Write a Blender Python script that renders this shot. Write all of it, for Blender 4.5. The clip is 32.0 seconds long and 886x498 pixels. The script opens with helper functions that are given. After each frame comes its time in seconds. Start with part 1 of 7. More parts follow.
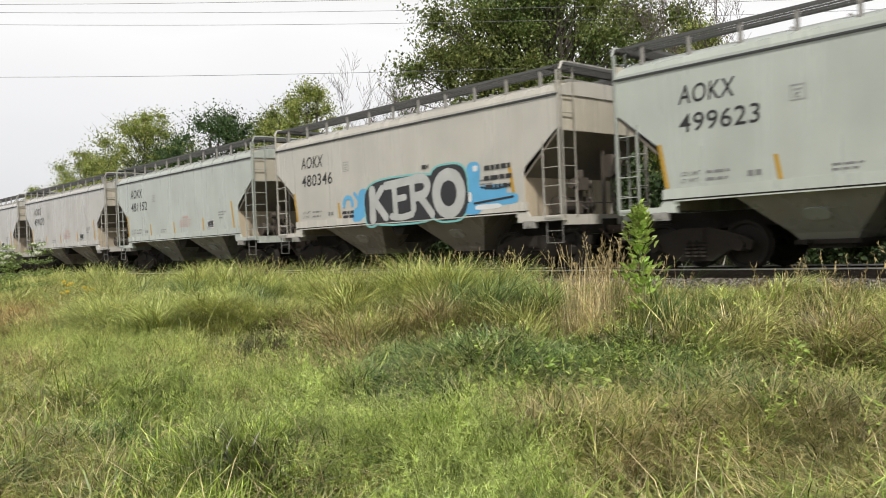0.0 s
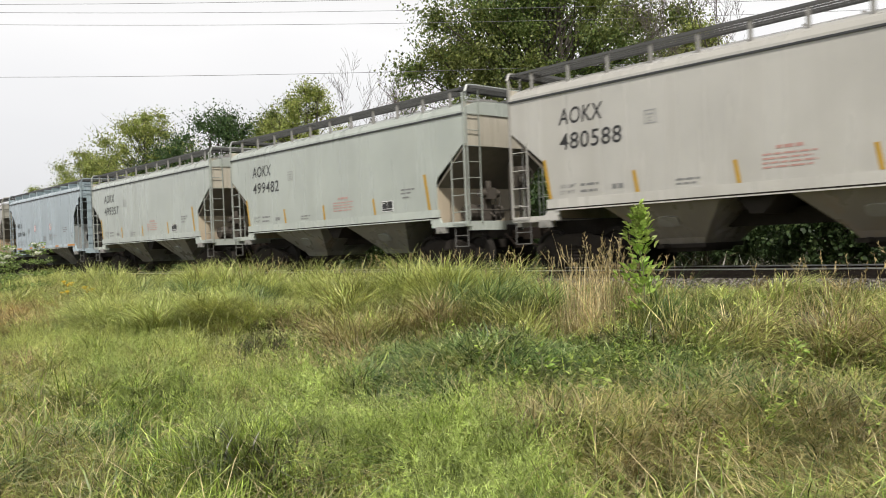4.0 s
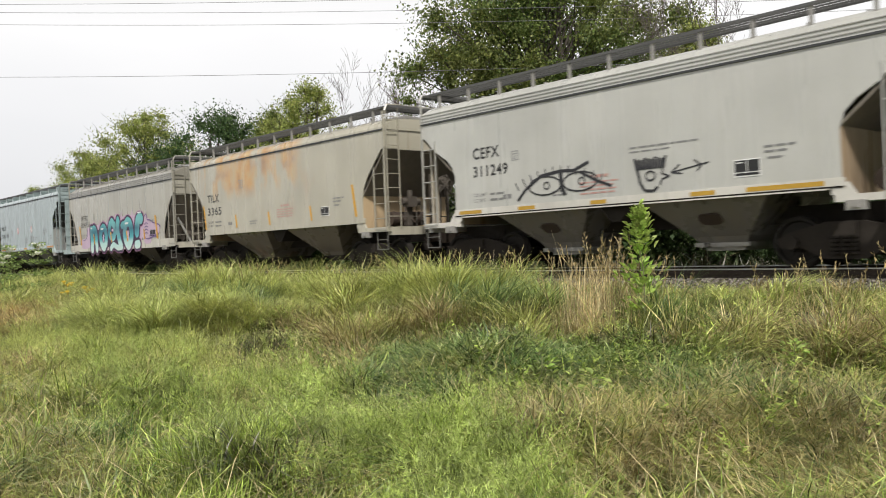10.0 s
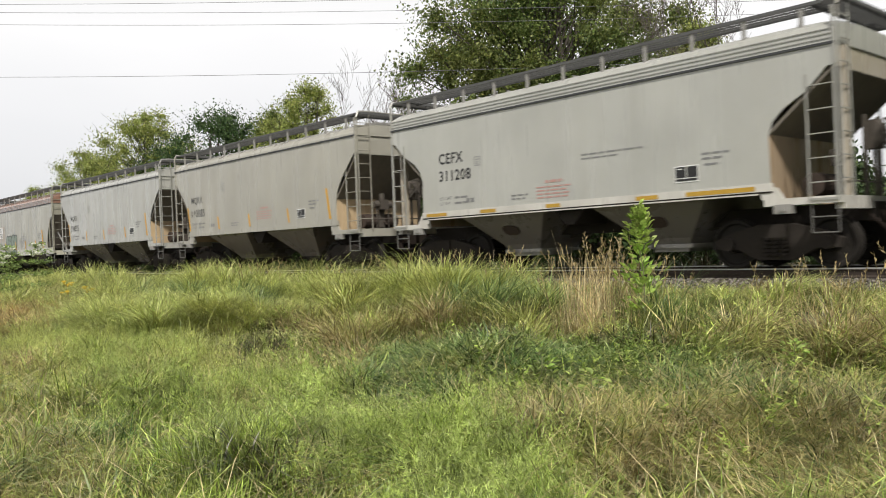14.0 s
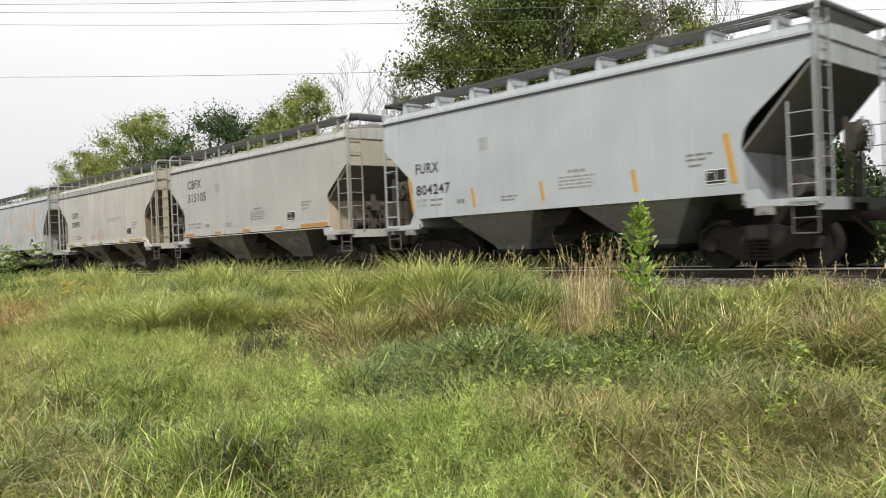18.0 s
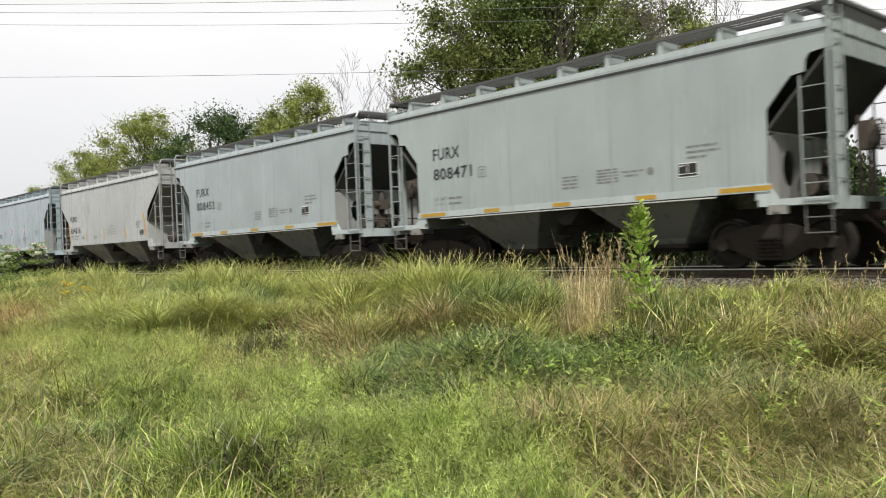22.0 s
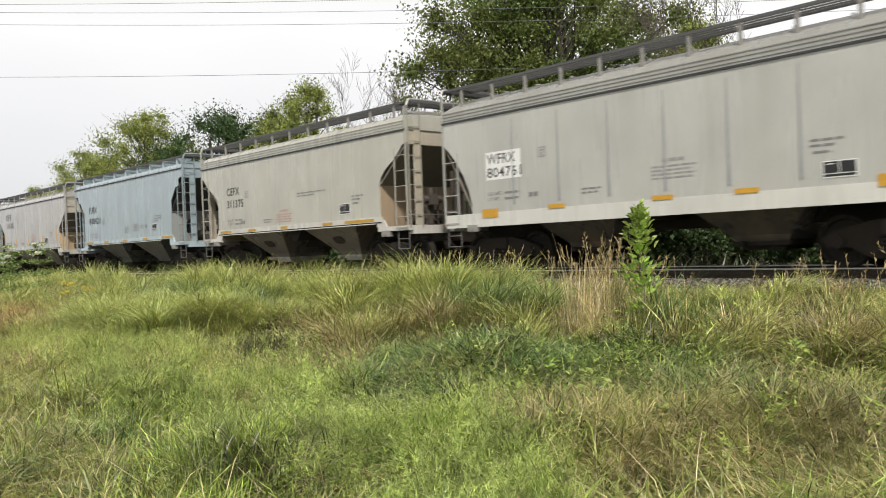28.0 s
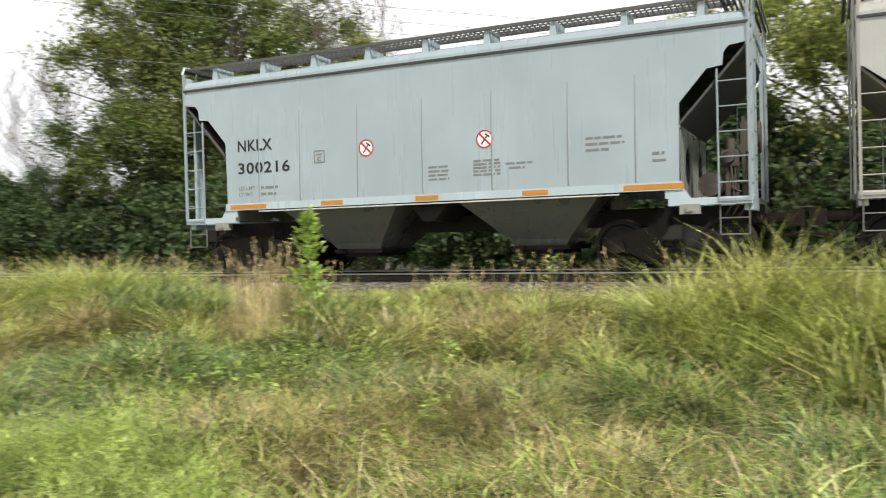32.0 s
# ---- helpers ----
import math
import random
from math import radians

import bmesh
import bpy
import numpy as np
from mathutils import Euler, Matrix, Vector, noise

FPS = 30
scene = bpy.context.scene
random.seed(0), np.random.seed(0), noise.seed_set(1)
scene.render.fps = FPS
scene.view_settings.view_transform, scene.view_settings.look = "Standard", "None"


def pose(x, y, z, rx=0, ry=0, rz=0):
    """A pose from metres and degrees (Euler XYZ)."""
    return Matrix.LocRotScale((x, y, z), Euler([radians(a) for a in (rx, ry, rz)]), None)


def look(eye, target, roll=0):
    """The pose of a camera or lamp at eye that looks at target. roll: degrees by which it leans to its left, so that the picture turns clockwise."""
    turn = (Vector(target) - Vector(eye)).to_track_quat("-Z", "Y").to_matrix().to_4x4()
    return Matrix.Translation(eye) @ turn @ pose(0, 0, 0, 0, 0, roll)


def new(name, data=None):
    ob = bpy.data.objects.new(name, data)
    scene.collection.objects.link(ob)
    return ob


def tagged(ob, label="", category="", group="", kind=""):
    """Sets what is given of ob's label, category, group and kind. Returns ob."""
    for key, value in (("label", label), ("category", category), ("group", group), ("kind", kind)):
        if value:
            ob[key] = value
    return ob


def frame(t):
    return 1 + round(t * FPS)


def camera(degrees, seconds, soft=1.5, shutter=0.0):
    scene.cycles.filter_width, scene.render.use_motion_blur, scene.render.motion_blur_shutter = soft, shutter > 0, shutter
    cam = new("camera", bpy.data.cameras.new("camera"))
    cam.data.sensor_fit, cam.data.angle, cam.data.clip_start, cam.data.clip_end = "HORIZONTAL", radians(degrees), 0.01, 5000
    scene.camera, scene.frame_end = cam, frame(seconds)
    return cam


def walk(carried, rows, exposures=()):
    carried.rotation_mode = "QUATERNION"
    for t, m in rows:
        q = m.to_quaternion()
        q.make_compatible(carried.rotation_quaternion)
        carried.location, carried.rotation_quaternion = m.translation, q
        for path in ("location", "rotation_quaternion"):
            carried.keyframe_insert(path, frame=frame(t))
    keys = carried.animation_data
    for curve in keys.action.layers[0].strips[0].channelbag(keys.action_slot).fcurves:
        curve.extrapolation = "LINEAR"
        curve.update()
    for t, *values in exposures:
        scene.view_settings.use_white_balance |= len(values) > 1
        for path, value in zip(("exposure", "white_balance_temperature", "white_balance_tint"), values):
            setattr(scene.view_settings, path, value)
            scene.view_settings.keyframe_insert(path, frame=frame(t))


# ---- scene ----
# The camera stands beside the line, then swings to its right at the end.
EYE = (0.0, 0.0, 0.64)


def aim(yaw, pitch, roll):
    """A pose at EYE; yaw in degrees from across the line towards its far left end."""
    a, b = radians(yaw), radians(pitch)
    way = Vector((-math.sin(a) * math.cos(b), math.cos(a) * math.cos(b), math.sin(b)))
    return look(EYE, Vector(EYE) + way, roll)


cam = camera(56.16, 32.0, soft=0.95, shutter=0.2)
walk(cam, [
    (0.0, aim(47.46, -0.18, -2.30)), (16.0, aim(47.46, -0.18, -2.30)), (30.0, aim(47.46, -0.18, -2.30)),
    (30.5, aim(47.36, -0.17, -2.28)), (30.8, aim(46.85, -0.10, -2.17)), (31.0, aim(46.30, -0.03, -2.07)),
    (31.2, aim(45.2, -0.02, -2.03)), (31.4, aim(42.5, 0.0, -2.0)), (31.5, aim(40.6, 0.01, -1.99)),
    (31.6, aim(38.05, -0.02, -1.94)), (31.7, aim(35.4, -0.10, -1.85)), (31.8, aim(32.45, -0.25, -1.73)),
    (31.9, aim(28.85, -0.42, -1.58)), (32.0, aim(24.93, -0.61, -1.44))],
     exposures=((0.0, 0.33), (9.5, 0.36), (31.5, 0.36), (32.0, 0.74)))

# ---- light: a bright overcast evening, the veiled sun behind and to the right ----
SUN_TURN, SUN_UP = 129.0, 52.0
world = bpy.data.worlds.new("sky")
scene.world = world
world.use_nodes = True
wn, wl = world.node_tree.nodes, world.node_tree.links
sky = wn.new("ShaderNodeTexSky")
sky.sky_type, sky.sun_disc = "NISHITA", False
sky.sun_elevation, sky.sun_rotation = radians(SUN_UP), radians(SUN_TURN)
sky.air_density, sky.dust_density = 1.0, 4.0
w_co = wn.new("ShaderNodeTexCoord")
w_sep = wn.new("ShaderNodeSeparateXYZ")
w_map = wn.new("ShaderNodeMapping")
w_map.inputs["Scale"].default_value = (1.0, 1.0, 2.6)
w_noise = wn.new("ShaderNodeTexNoise")
w_noise.inputs["Scale"].default_value, w_noise.inputs["Detail"].default_value = 1.3, 4.0
w_add = wn.new("ShaderNodeMath")
w_add.operation = "MULTIPLY_ADD"
w_add.inputs[1].default_value = 0.22
w_ramp = wn.new("ShaderNodeValToRGB")
for e, (at, c) in zip([w_ramp.color_ramp.elements[0], w_ramp.color_ramp.elements[1], w_ramp.color_ramp.elements.new(0.4)],
                      [(0.12, (5.9, 5.95, 6.2, 1)), (1.0, (18.4, 17.6, 16.4, 1)), (0.34, (8.6, 8.45, 8.35, 1))]):
    e.position, e.color = at, c
w_mix = wn.new("ShaderNodeMix")
w_mix.data_type = "RGBA"
w_mix.inputs[0].default_value = 0.9
wl.new(w_co.outputs["Generated"], w_map.inputs["Vector"])
wl.new(w_co.outputs["Generated"], w_sep.inputs[0])
wl.new(w_map.outputs["Vector"], w_noise.inputs["Vector"])
wl.new(w_noise.outputs["Fac"], w_add.inputs[0])
wl.new(w_sep.outputs["Z"], w_add.inputs[2])
wl.new(w_add.outputs[0], w_ramp.inputs["Fac"])
wl.new(sky.outputs["Color"], w_mix.inputs[6])
wl.new(w_ramp.outputs["Color"], w_mix.inputs[7])
wl.new(w_mix.outputs[2], wn["Background"].inputs["Color"])
wn["Background"].inputs["Strength"].default_value = 0.1
sun = new("sun", bpy.data.lights.new("sun", "SUN"))
sun.data.energy, sun.data.angle, sun.data.color = 3.6, radians(4.5), (1.0, 0.96, 0.89)
sa = radians(SUN_TURN)
sun.matrix_world = look((0, 0, 30), (-30 * math.sin(sa) * math.cos(radians(SUN_UP)), -30 * math.cos(sa) * math.cos(radians(SUN_UP)), 30 - 30 * math.sin(radians(SUN_UP))))


# ---- materials ----
def bare_mat(name, rough=0.6, metal=0.0):
    m = bpy.data.materials.new(name)
    m.use_nodes = True
    b = m.node_tree.nodes["Principled BSDF"]
    b.inputs["Roughness"].default_value, b.inputs["Metallic"].default_value = rough, metal
    return m, m.node_tree, b


def tex_noise(nt, scale, detail=4.0, stretch=(1, 1, 1), source="Object", shift=(0, 0, 0)):
    co, mp, tx = nt.nodes.new("ShaderNodeTexCoord"), nt.nodes.new("ShaderNodeMapping"), nt.nodes.new("ShaderNodeTexNoise")
    mp.inputs["Scale"].default_value, mp.inputs["Location"].default_value = stretch, shift
    tx.inputs["Scale"].default_value, tx.inputs["Detail"].default_value = scale, detail
    nt.links.new(co.outputs[source], mp.inputs["Vector"])
    nt.links.new(mp.outputs["Vector"], tx.inputs["Vector"])
    return tx.outputs["Fac"]


def ramp(nt, fac, stops):
    r = nt.nodes.new("ShaderNodeValToRGB")
    while len(r.color_ramp.elements) < len(stops):
        r.color_ramp.elements.new(0.5)
    for e, (at, c) in zip(r.color_ramp.elements, stops):
        e.position, e.color = at, (*c, 1) if len(c) == 3 else c
    nt.links.new(fac, r.inputs["Fac"])
    return r.outputs["Color"]


def grey(v):
    return (v, v, v)


def mixed(nt, fac, a, b, way="MIX"):
    m = nt.nodes.new("ShaderNodeMix")
    m.data_type, m.blend_type = "RGBA", way
    for sock, v in ((m.inputs[0], fac), (m.inputs[6], a), (m.inputs[7], b)):
        if hasattr(v, "links"):
            nt.links.new(v, sock)
        else:
            sock.default_value = v if isinstance(v, float) else (*v, 1)
    return m.outputs[2]


def bumped(nt, b, fac, strength=0.2, dist=0.01):
    n = nt.nodes.new("ShaderNodeBump")
    n.inputs["Strength"].default_value, n.inputs["Distance"].default_value = strength, dist
    nt.links.new(fac, n.inputs["Height"])
    nt.links.new(n.outputs["Normal"], b.inputs["Normal"])


def within(nt, axis, a, b, soft):
    """1 between a and b along one axis of the thing, fading over soft."""
    co, sep = nt.nodes.new("ShaderNodeTexCoord"), nt.nodes.new("ShaderNodeSeparateXYZ")
    nt.links.new(co.outputs["Object"], sep.inputs[0])
    m = nt.nodes.new("ShaderNodeMapRange")
    m.inputs[1].default_value, m.inputs[2].default_value = a - soft, b + soft
    nt.links.new(sep.outputs[axis], m.inputs[0])
    edge = soft / (b - a + 2 * soft)
    return ramp(nt, m.outputs[0], [(0.0, grey(0)), (edge, grey(1)), (1 - edge, grey(1)), (1.0, grey(0))])


def paint(name, colour, dirt=0.25, rust=0.0, seed=0.0, rough=0.26, bloom=None):
    """Weathered railcar paint: faded patches, run-down grime, rust specks, and a rust bloom (x0, x1, z0, z1, stretch)."""
    m, nt, b = bare_mat(name, rough)
    b.inputs["Specular IOR Level"].default_value = 0.8
    b.inputs["Coat Weight"].default_value, b.inputs["Coat Roughness"].default_value = 0.5, 0.22
    sh = (seed * 7.3, seed * 3.1, seed * 5.7)
    dull = tuple(c * 0.80 for c in colour)
    patch = tex_noise(nt, 0.7, 3, (1, 1, 1), shift=sh)
    col = mixed(nt, ramp(nt, patch, [(0.35, grey(0)), (0.7, grey(0.75))]), colour, dull)
    streak = tex_noise(nt, 1.5, 5, (1.6, 1.6, 0.10), shift=sh)
    where = tex_noise(nt, 0.45, 2, (1.0, 1.0, 0.8), shift=(sh[2], sh[0], sh[1]))
    thin = tex_noise(nt, 4.2, 4, (1.6, 1.6, 0.06), shift=(sh[1], 0, sh[0]))
    grime = mixed(nt, ramp(nt, where, [(0.36, grey(0.15)), (0.62, grey(1))]), grey(0), ramp(nt, streak, [(0.46, grey(0)), (0.82, grey(dirt * 0.95))]))
    col = mixed(nt, grime, col, (0.20, 0.165, 0.125))
    col = mixed(nt, ramp(nt, thin, [(0.62, grey(0)), (0.78, grey(dirt * 0.4))]), col, (0.17, 0.13, 0.095))
    fine = tex_noise(nt, 26.0, 6, shift=sh)
    col = mixed(nt, ramp(nt, fine, [(0.55, grey(0)), (0.8, grey(0.25 * dirt + 0.05))]), col, (0.16, 0.13, 0.10))
    if rust > 0:
        spot = tex_noise(nt, 0.55, 5, (1.0, 1.0, 0.9), shift=(sh[0] + 4, sh[1], sh[2] + 2))
        blot = tex_noise(nt, 1.7, 6, (1.4, 1.4, 0.5), shift=sh)
        both = mixed(nt, 0.45, spot, blot)
        col = mixed(nt, ramp(nt, both, [(0.60 - 0.07 * rust, grey(0)), (0.72, grey(min(0.9, rust)))]), col, (0.42, 0.20, 0.07))
    if bloom:
        x0, x1, z0, z1, stretch, share = bloom
        area = mixed(nt, 1.0, within(nt, "X", x0, x1, 0.7), within(nt, "Z", z0, z1, 0.45), "MULTIPLY")
        spill = mixed(nt, 0.42, tex_noise(nt, 1.1, 6, (1.0, 1.0, stretch), shift=(sh[0] + 9, 0, 4)), tex_noise(nt, 3.4, 6, (1.0, 1.0, stretch), shift=(3, 0, sh[0])))
        mask = mixed(nt, 1.0, area, ramp(nt, spill, [(share, grey(0)), (share + 0.055, grey(0.55)), (share + 0.15, grey(0.95))]), "MULTIPLY")
        hue = ramp(nt, tex_noise(nt, 2.3, 5, shift=sh), [(0.35, (0.50, 0.34, 0.14)), (0.5, (0.52, 0.28, 0.08)), (0.68, (0.34, 0.16, 0.05))])
        col = mixed(nt, mask, col, hue)
    nt.links.new(col, b.inputs["Base Color"])
    nt.links.new(ramp(nt, streak, [(0.3, grey(rough - 0.08)), (0.8, grey(rough + 0.25))]), b.inputs["Roughness"])
    bumped(nt, b, patch, 0.12, 0.02)
    return m


def plain(name, colour, rough=0.6, metal=0.0, vary=0.3, scale=14.0, shine=0.5):
    m, nt, b = bare_mat(name, rough, metal)
    b.inputs["Specular IOR Level"].default_value = shine
    fac = tex_noise(nt, scale, 5)
    big = tex_noise(nt, scale * 0.08, 3)
    col = mixed(nt, ramp(nt, fac, [(0.3, grey(0)), (0.75, grey(vary))]), colour, tuple(c * 0.45 for c in colour))
    col = mixed(nt, ramp(nt, big, [(0.4, grey(0)), (0.7, grey(vary))]), col, tuple(c * 0.7 for c in colour))
    nt.links.new(col, b.inputs["Base Color"])
    bumped(nt, b, fac, 0.15, 0.005)
    return m


def foliage(name, colours, rough=0.42, through_light=0.25, patch=0.25, other=None, tuft=2.0, clump=0.55):
    """Leaves and blades: varied piece by piece, tuft by tuft (towards the other colours) and in drifts over the ground."""
    m, nt, b = bare_mat(name, rough)
    geo = nt.nodes.new("ShaderNodeNewGeometry")

    def pick(cs):
        return ramp(nt, geo.outputs["Random Per Island"], [((i + 0.5) / len(cs), c) for i, c in enumerate(cs)])
    col = pick(colours)
    if other:
        col = mixed(nt, ramp(nt, tex_noise(nt, tuft, 3), [(0.44, grey(0)), (0.60, grey(0.9))]), col, pick(other))
    tone = ramp(nt, tex_noise(nt, 7.5, 3, shift=(1.3, 5.1, 2.2)), [(0.32, grey(1 - clump)), (0.5, grey(1.0)), (0.68, grey(1 + 0.8 * clump))])
    col = mixed(nt, 1.0, col, tone, "MULTIPLY")
    tiny = ramp(nt, tex_noise(nt, 21.0, 2, shift=(4.4, 2.7, 1.1)), [(0.36, grey(1 - 0.7 * clump)), (0.5, grey(1.0)), (0.64, grey(1 + 0.7 * clump))])
    col = mixed(nt, 1.0, col, tiny, "MULTIPLY")
    wide = ramp(nt, tex_noise(nt, 2.3, 2, shift=(7.1, 0.4, 3.3)), [(0.36, grey(1 - 0.6 * clump)), (0.5, grey(1.0)), (0.64, grey(1 + 0.5 * clump))])
    col = mixed(nt, 1.0, col, wide, "MULTIPLY")
    drift = tex_noise(nt, patch, 3, source="Object", shift=(3.7, 1.9, 0))
    col = mixed(nt, ramp(nt, drift, [(0.35, grey(0)), (0.65, grey(0.35))]), col, tuple(0.8 * a for a in colours[1]))
    nt.links.new(col, b.inputs["Base Color"])
    b.inputs["Specular IOR Level"].default_value = 0.5
    tr, mx = nt.nodes.new("ShaderNodeBsdfTranslucent"), nt.nodes.new("ShaderNodeMixShader")
    mx.inputs[0].default_value = through_light
    nt.links.new(col, tr.inputs["Color"])
    out = nt.nodes["Material Output"]
    nt.links.new(b.outputs[0], mx.inputs[1])
    nt.links.new(tr.outputs[0], mx.inputs[2])
    nt.links.new(mx.outputs[0], out.inputs["Surface"])
    return m


BLACK = plain("black_paint", (0.02, 0.02, 0.022), 0.5, vary=0.2)
FADED = plain("faded_stencil_paint", (0.21, 0.21, 0.21), 0.6, vary=0.3)
FAINT = plain("worn_stencil_paint", (0.30, 0.30, 0.30), 0.6, vary=0.3)
RED = plain("red_paint", (0.50, 0.03, 0.04), 0.5, vary=0.2)
PINK = plain("faded_red_stencil", (0.48, 0.28, 0.25), 0.6, vary=0.3)
WHITE = plain("white_paint", (0.80, 0.80, 0.79), 0.5, vary=0.12)
YELLOW = plain("yellow_reflective_tape", (0.62, 0.33, 0.03), 0.4, vary=0.25)
ORANGE = plain("orange_reflective_tape", (0.55, 0.23, 0.025), 0.4, vary=0.3)
OCHRE = plain("ochre_reflective_tape", (0.50, 0.30, 0.035), 0.4, vary=0.35)
SOOT = plain("sooty_running_gear", (0.040, 0.034, 0.029), 0.85, 0.0, 0.5, shine=0.15)
DARK = plain("sooty_underframe", (0.036, 0.031, 0.027), 0.85, 0.0, 0.5, shine=0.15)
WHEEL = plain("rolled_steel_wheel", (0.024, 0.021, 0.018), 0.7, 0.0, 0.4, shine=0.2)
TREAD = plain("rail_steel", (0.60, 0.59, 0.58), 0.32, 0.8, 0.15)
RAILSIDE = plain("rusty_rail_web", (0.045, 0.032, 0.024), 0.8, 0.1, 0.4)
GRATE = plain("galvanised_grating", (0.13, 0.13, 0.128), 0.6, 0.4, 0.4)
STIRRUP = plain("grimy_step_iron", (0.17, 0.165, 0.155), 0.6, 0.2, 0.4)
GREASY = plain("greasy_brake_iron", (0.10, 0.085, 0.07), 0.7, 0.2, 0.5)
# near-black colour for the shadow gap below the eaves
EAVE_SHADE = plain("eave_shadow_gap", (0.045, 0.047, 0.05), 0.7, 0.0, 0.3)
RUSTY = plain("rusted_steel", (0.065, 0.045, 0.034), 0.8, 0.1, 0.5)
STEEL = plain("dirty_pale_steel", (0.33, 0.32, 0.30), 0.55, 0.2, 0.35)
TIE = plain("creosoted_timber", (0.06, 0.047, 0.036), 0.85, 0.0, 0.5, 6.0)
WIRE = plain("weathered_cable", (0.20, 0.20, 0.205), 0.6, 0.3, 0.1)
BARK = plain("grey_bark", (0.10, 0.085, 0.07), 0.9, 0.0, 0.5, 8.0)
PALEBARK = plain("pale_dead_bark", (0.14, 0.115, 0.10), 0.9, 0.0, 0.4, 8.0)


# ---- mesh helpers ----
def bx(bm, x0, x1, y0, y1, z0, z1):
    v = [bm.verts.new(c) for c in ((x0, y0, z0), (x1, y0, z0), (x1, y1, z0), (x0, y1, z0), (x0, y0, z1), (x1, y0, z1), (x1, y1, z1), (x0, y1, z1))]
    for q in ((0, 3, 2, 1), (4, 5, 6, 7), (0, 1, 5, 4), (1, 2, 6, 5), (2, 3, 7, 6), (3, 0, 4, 7)):
        bm.faces.new([v[i] for i in q])


def rod(bm, a, b, r, n=6, r2=None):
    a, b = Vector(a), Vector(b)
    w = (b - a).normalized()
    u = w.orthogonal().normalized()
    s = w.cross(u)
    r2 = r if r2 is None else r2
    lo, hi = [], []
    for i in range(n):
        d = math.cos(2 * math.pi * i / n) * u + math.sin(2 * math.pi * i / n) * s
        lo.append(bm.verts.new(a + d * r))
        hi.append(bm.verts.new(b + d * r2))
    for i in range(n):
        j = (i + 1) % n
        bm.faces.new((lo[i], lo[j], hi[j], hi[i]))
    bm.faces.new(lo[::-1])
    bm.faces.new(hi)


def prism(bm, pts, y0, y1):
    """An outline in x and z, given counter-clockwise seen from the near side, pulled from y0 to y1."""
    f = [bm.verts.new((x, y0, z)) for x, z in pts]
    k = [bm.verts.new((x, y1, z)) for x, z in pts]
    bm.faces.new(f)
    bm.faces.new(k[::-1])
    for i in range(len(pts)):
        j = (i + 1) % len(pts)
        bm.faces.new((f[j], f[i], k[i], k[j]))


def loft(bm, rings, cap=True):
    vs = [[bm.verts.new(c) for c in r] for r in rings]
    for a, b in zip(vs, vs[1:]):
        for i in range(len(a)):
            j = (i + 1) % len(a)
            bm.faces.new((a[i], a[j], b[j], b[i]))
    if cap:
        bm.faces.new(vs[0][::-1])
        bm.faces.new(vs[-1])


MESHES = {}


def shaped(key, build, smooth=False):
    """The mesh of that key, built once."""
    if key not in MESHES:
        bm = bmesh.new()
        build(bm)
        bmesh.ops.recalc_face_normals(bm, faces=bm.faces)
        me = bpy.data.meshes.new(str(key[0] if isinstance(key, tuple) else key))
        bm.to_mesh(me)
        bm.free()
        me.materials.append(STEEL)
        if smooth:
            me.polygons.foreach_set("use_smooth", [True] * len(me.polygons))
        MESHES[key] = me
    return MESHES[key]


def part(name, mesh, material, parent, label="", at=None):
    """Links a mesh, or a bmesh, as one object under a thing or a part."""
    if not isinstance(mesh, bpy.types.Mesh):
        me = bpy.data.meshes.new(name)
        bmesh.ops.recalc_face_normals(mesh, faces=mesh.faces)
        mesh.to_mesh(me)
        mesh.free()
        me.materials.append(STEEL)
        mesh = me
    ob = new(name, mesh)
    ob.material_slots[0].link = "OBJECT"
    ob.material_slots[0].material = material
    ob.parent = parent
    if at is not None:
        ob.matrix_basis = at
    if label:
        ob["label"] = label
    return ob


def thing(name, label, category, group="", kind=""):
    ob = new(name)
    ob.empty_display_size = 0.3
    return tagged(ob, label, category, group, kind)


LETTERS = {}


def letters(wanted):
    """Flat meshes of the texts wanted, each fitted to a width and height of 1; a key is (text, fatness)."""
    made = []
    for text, fat in wanted:
        cu = bpy.data.curves.new("lettering", "FONT")
        cu.body, cu.offset, cu.resolution_u, cu.fill_mode = text, fat, 3 if len(text) > 1 else 8, "FRONT"
        cu.space_character = 1.05 + 2.2 * fat
        made.append(((text, fat), new("lettering", cu)))
    bpy.context.view_layer.update()
    deps = bpy.context.evaluated_depsgraph_get()
    for key, ob in made:
        LETTERS[key] = bpy.data.meshes.new_from_object(ob.evaluated_get(deps))
    for key, ob in made:
        cu = ob.data
        bpy.data.objects.remove(ob)
        bpy.data.curves.remove(cu)


def written(name, key, x, z, w, h, material, parent, y, lean=0.0):
    """A text standing in the plane y, fitted to the box x, z, w, h."""
    me = LETTERS[key].copy()
    n = len(me.vertices)
    co = np.empty(n * 3)
    me.vertices.foreach_get("co", co)
    co = co.reshape(-1, 3)
    lo, hi = co.min(0), co.max(0)
    u, v = (co[:, 0] - lo[0]) / (hi[0] - lo[0]), (co[:, 1] - lo[1]) / (hi[1] - lo[1])
    out = np.stack([x + u * w + lean * v * h, np.full(n, y), z + v * h], 1)
    me.vertices.foreach_set("co", out.ravel())
    me.materials.clear()
    me.materials.append(STEEL)
    return part(name, me, material, parent)

# ---- ground and track ----
TRACK = 15.42          # the line's middle, across from the camera
LONG, SPAN = 11.40, 12.842   # a car's body, and its length over couplers


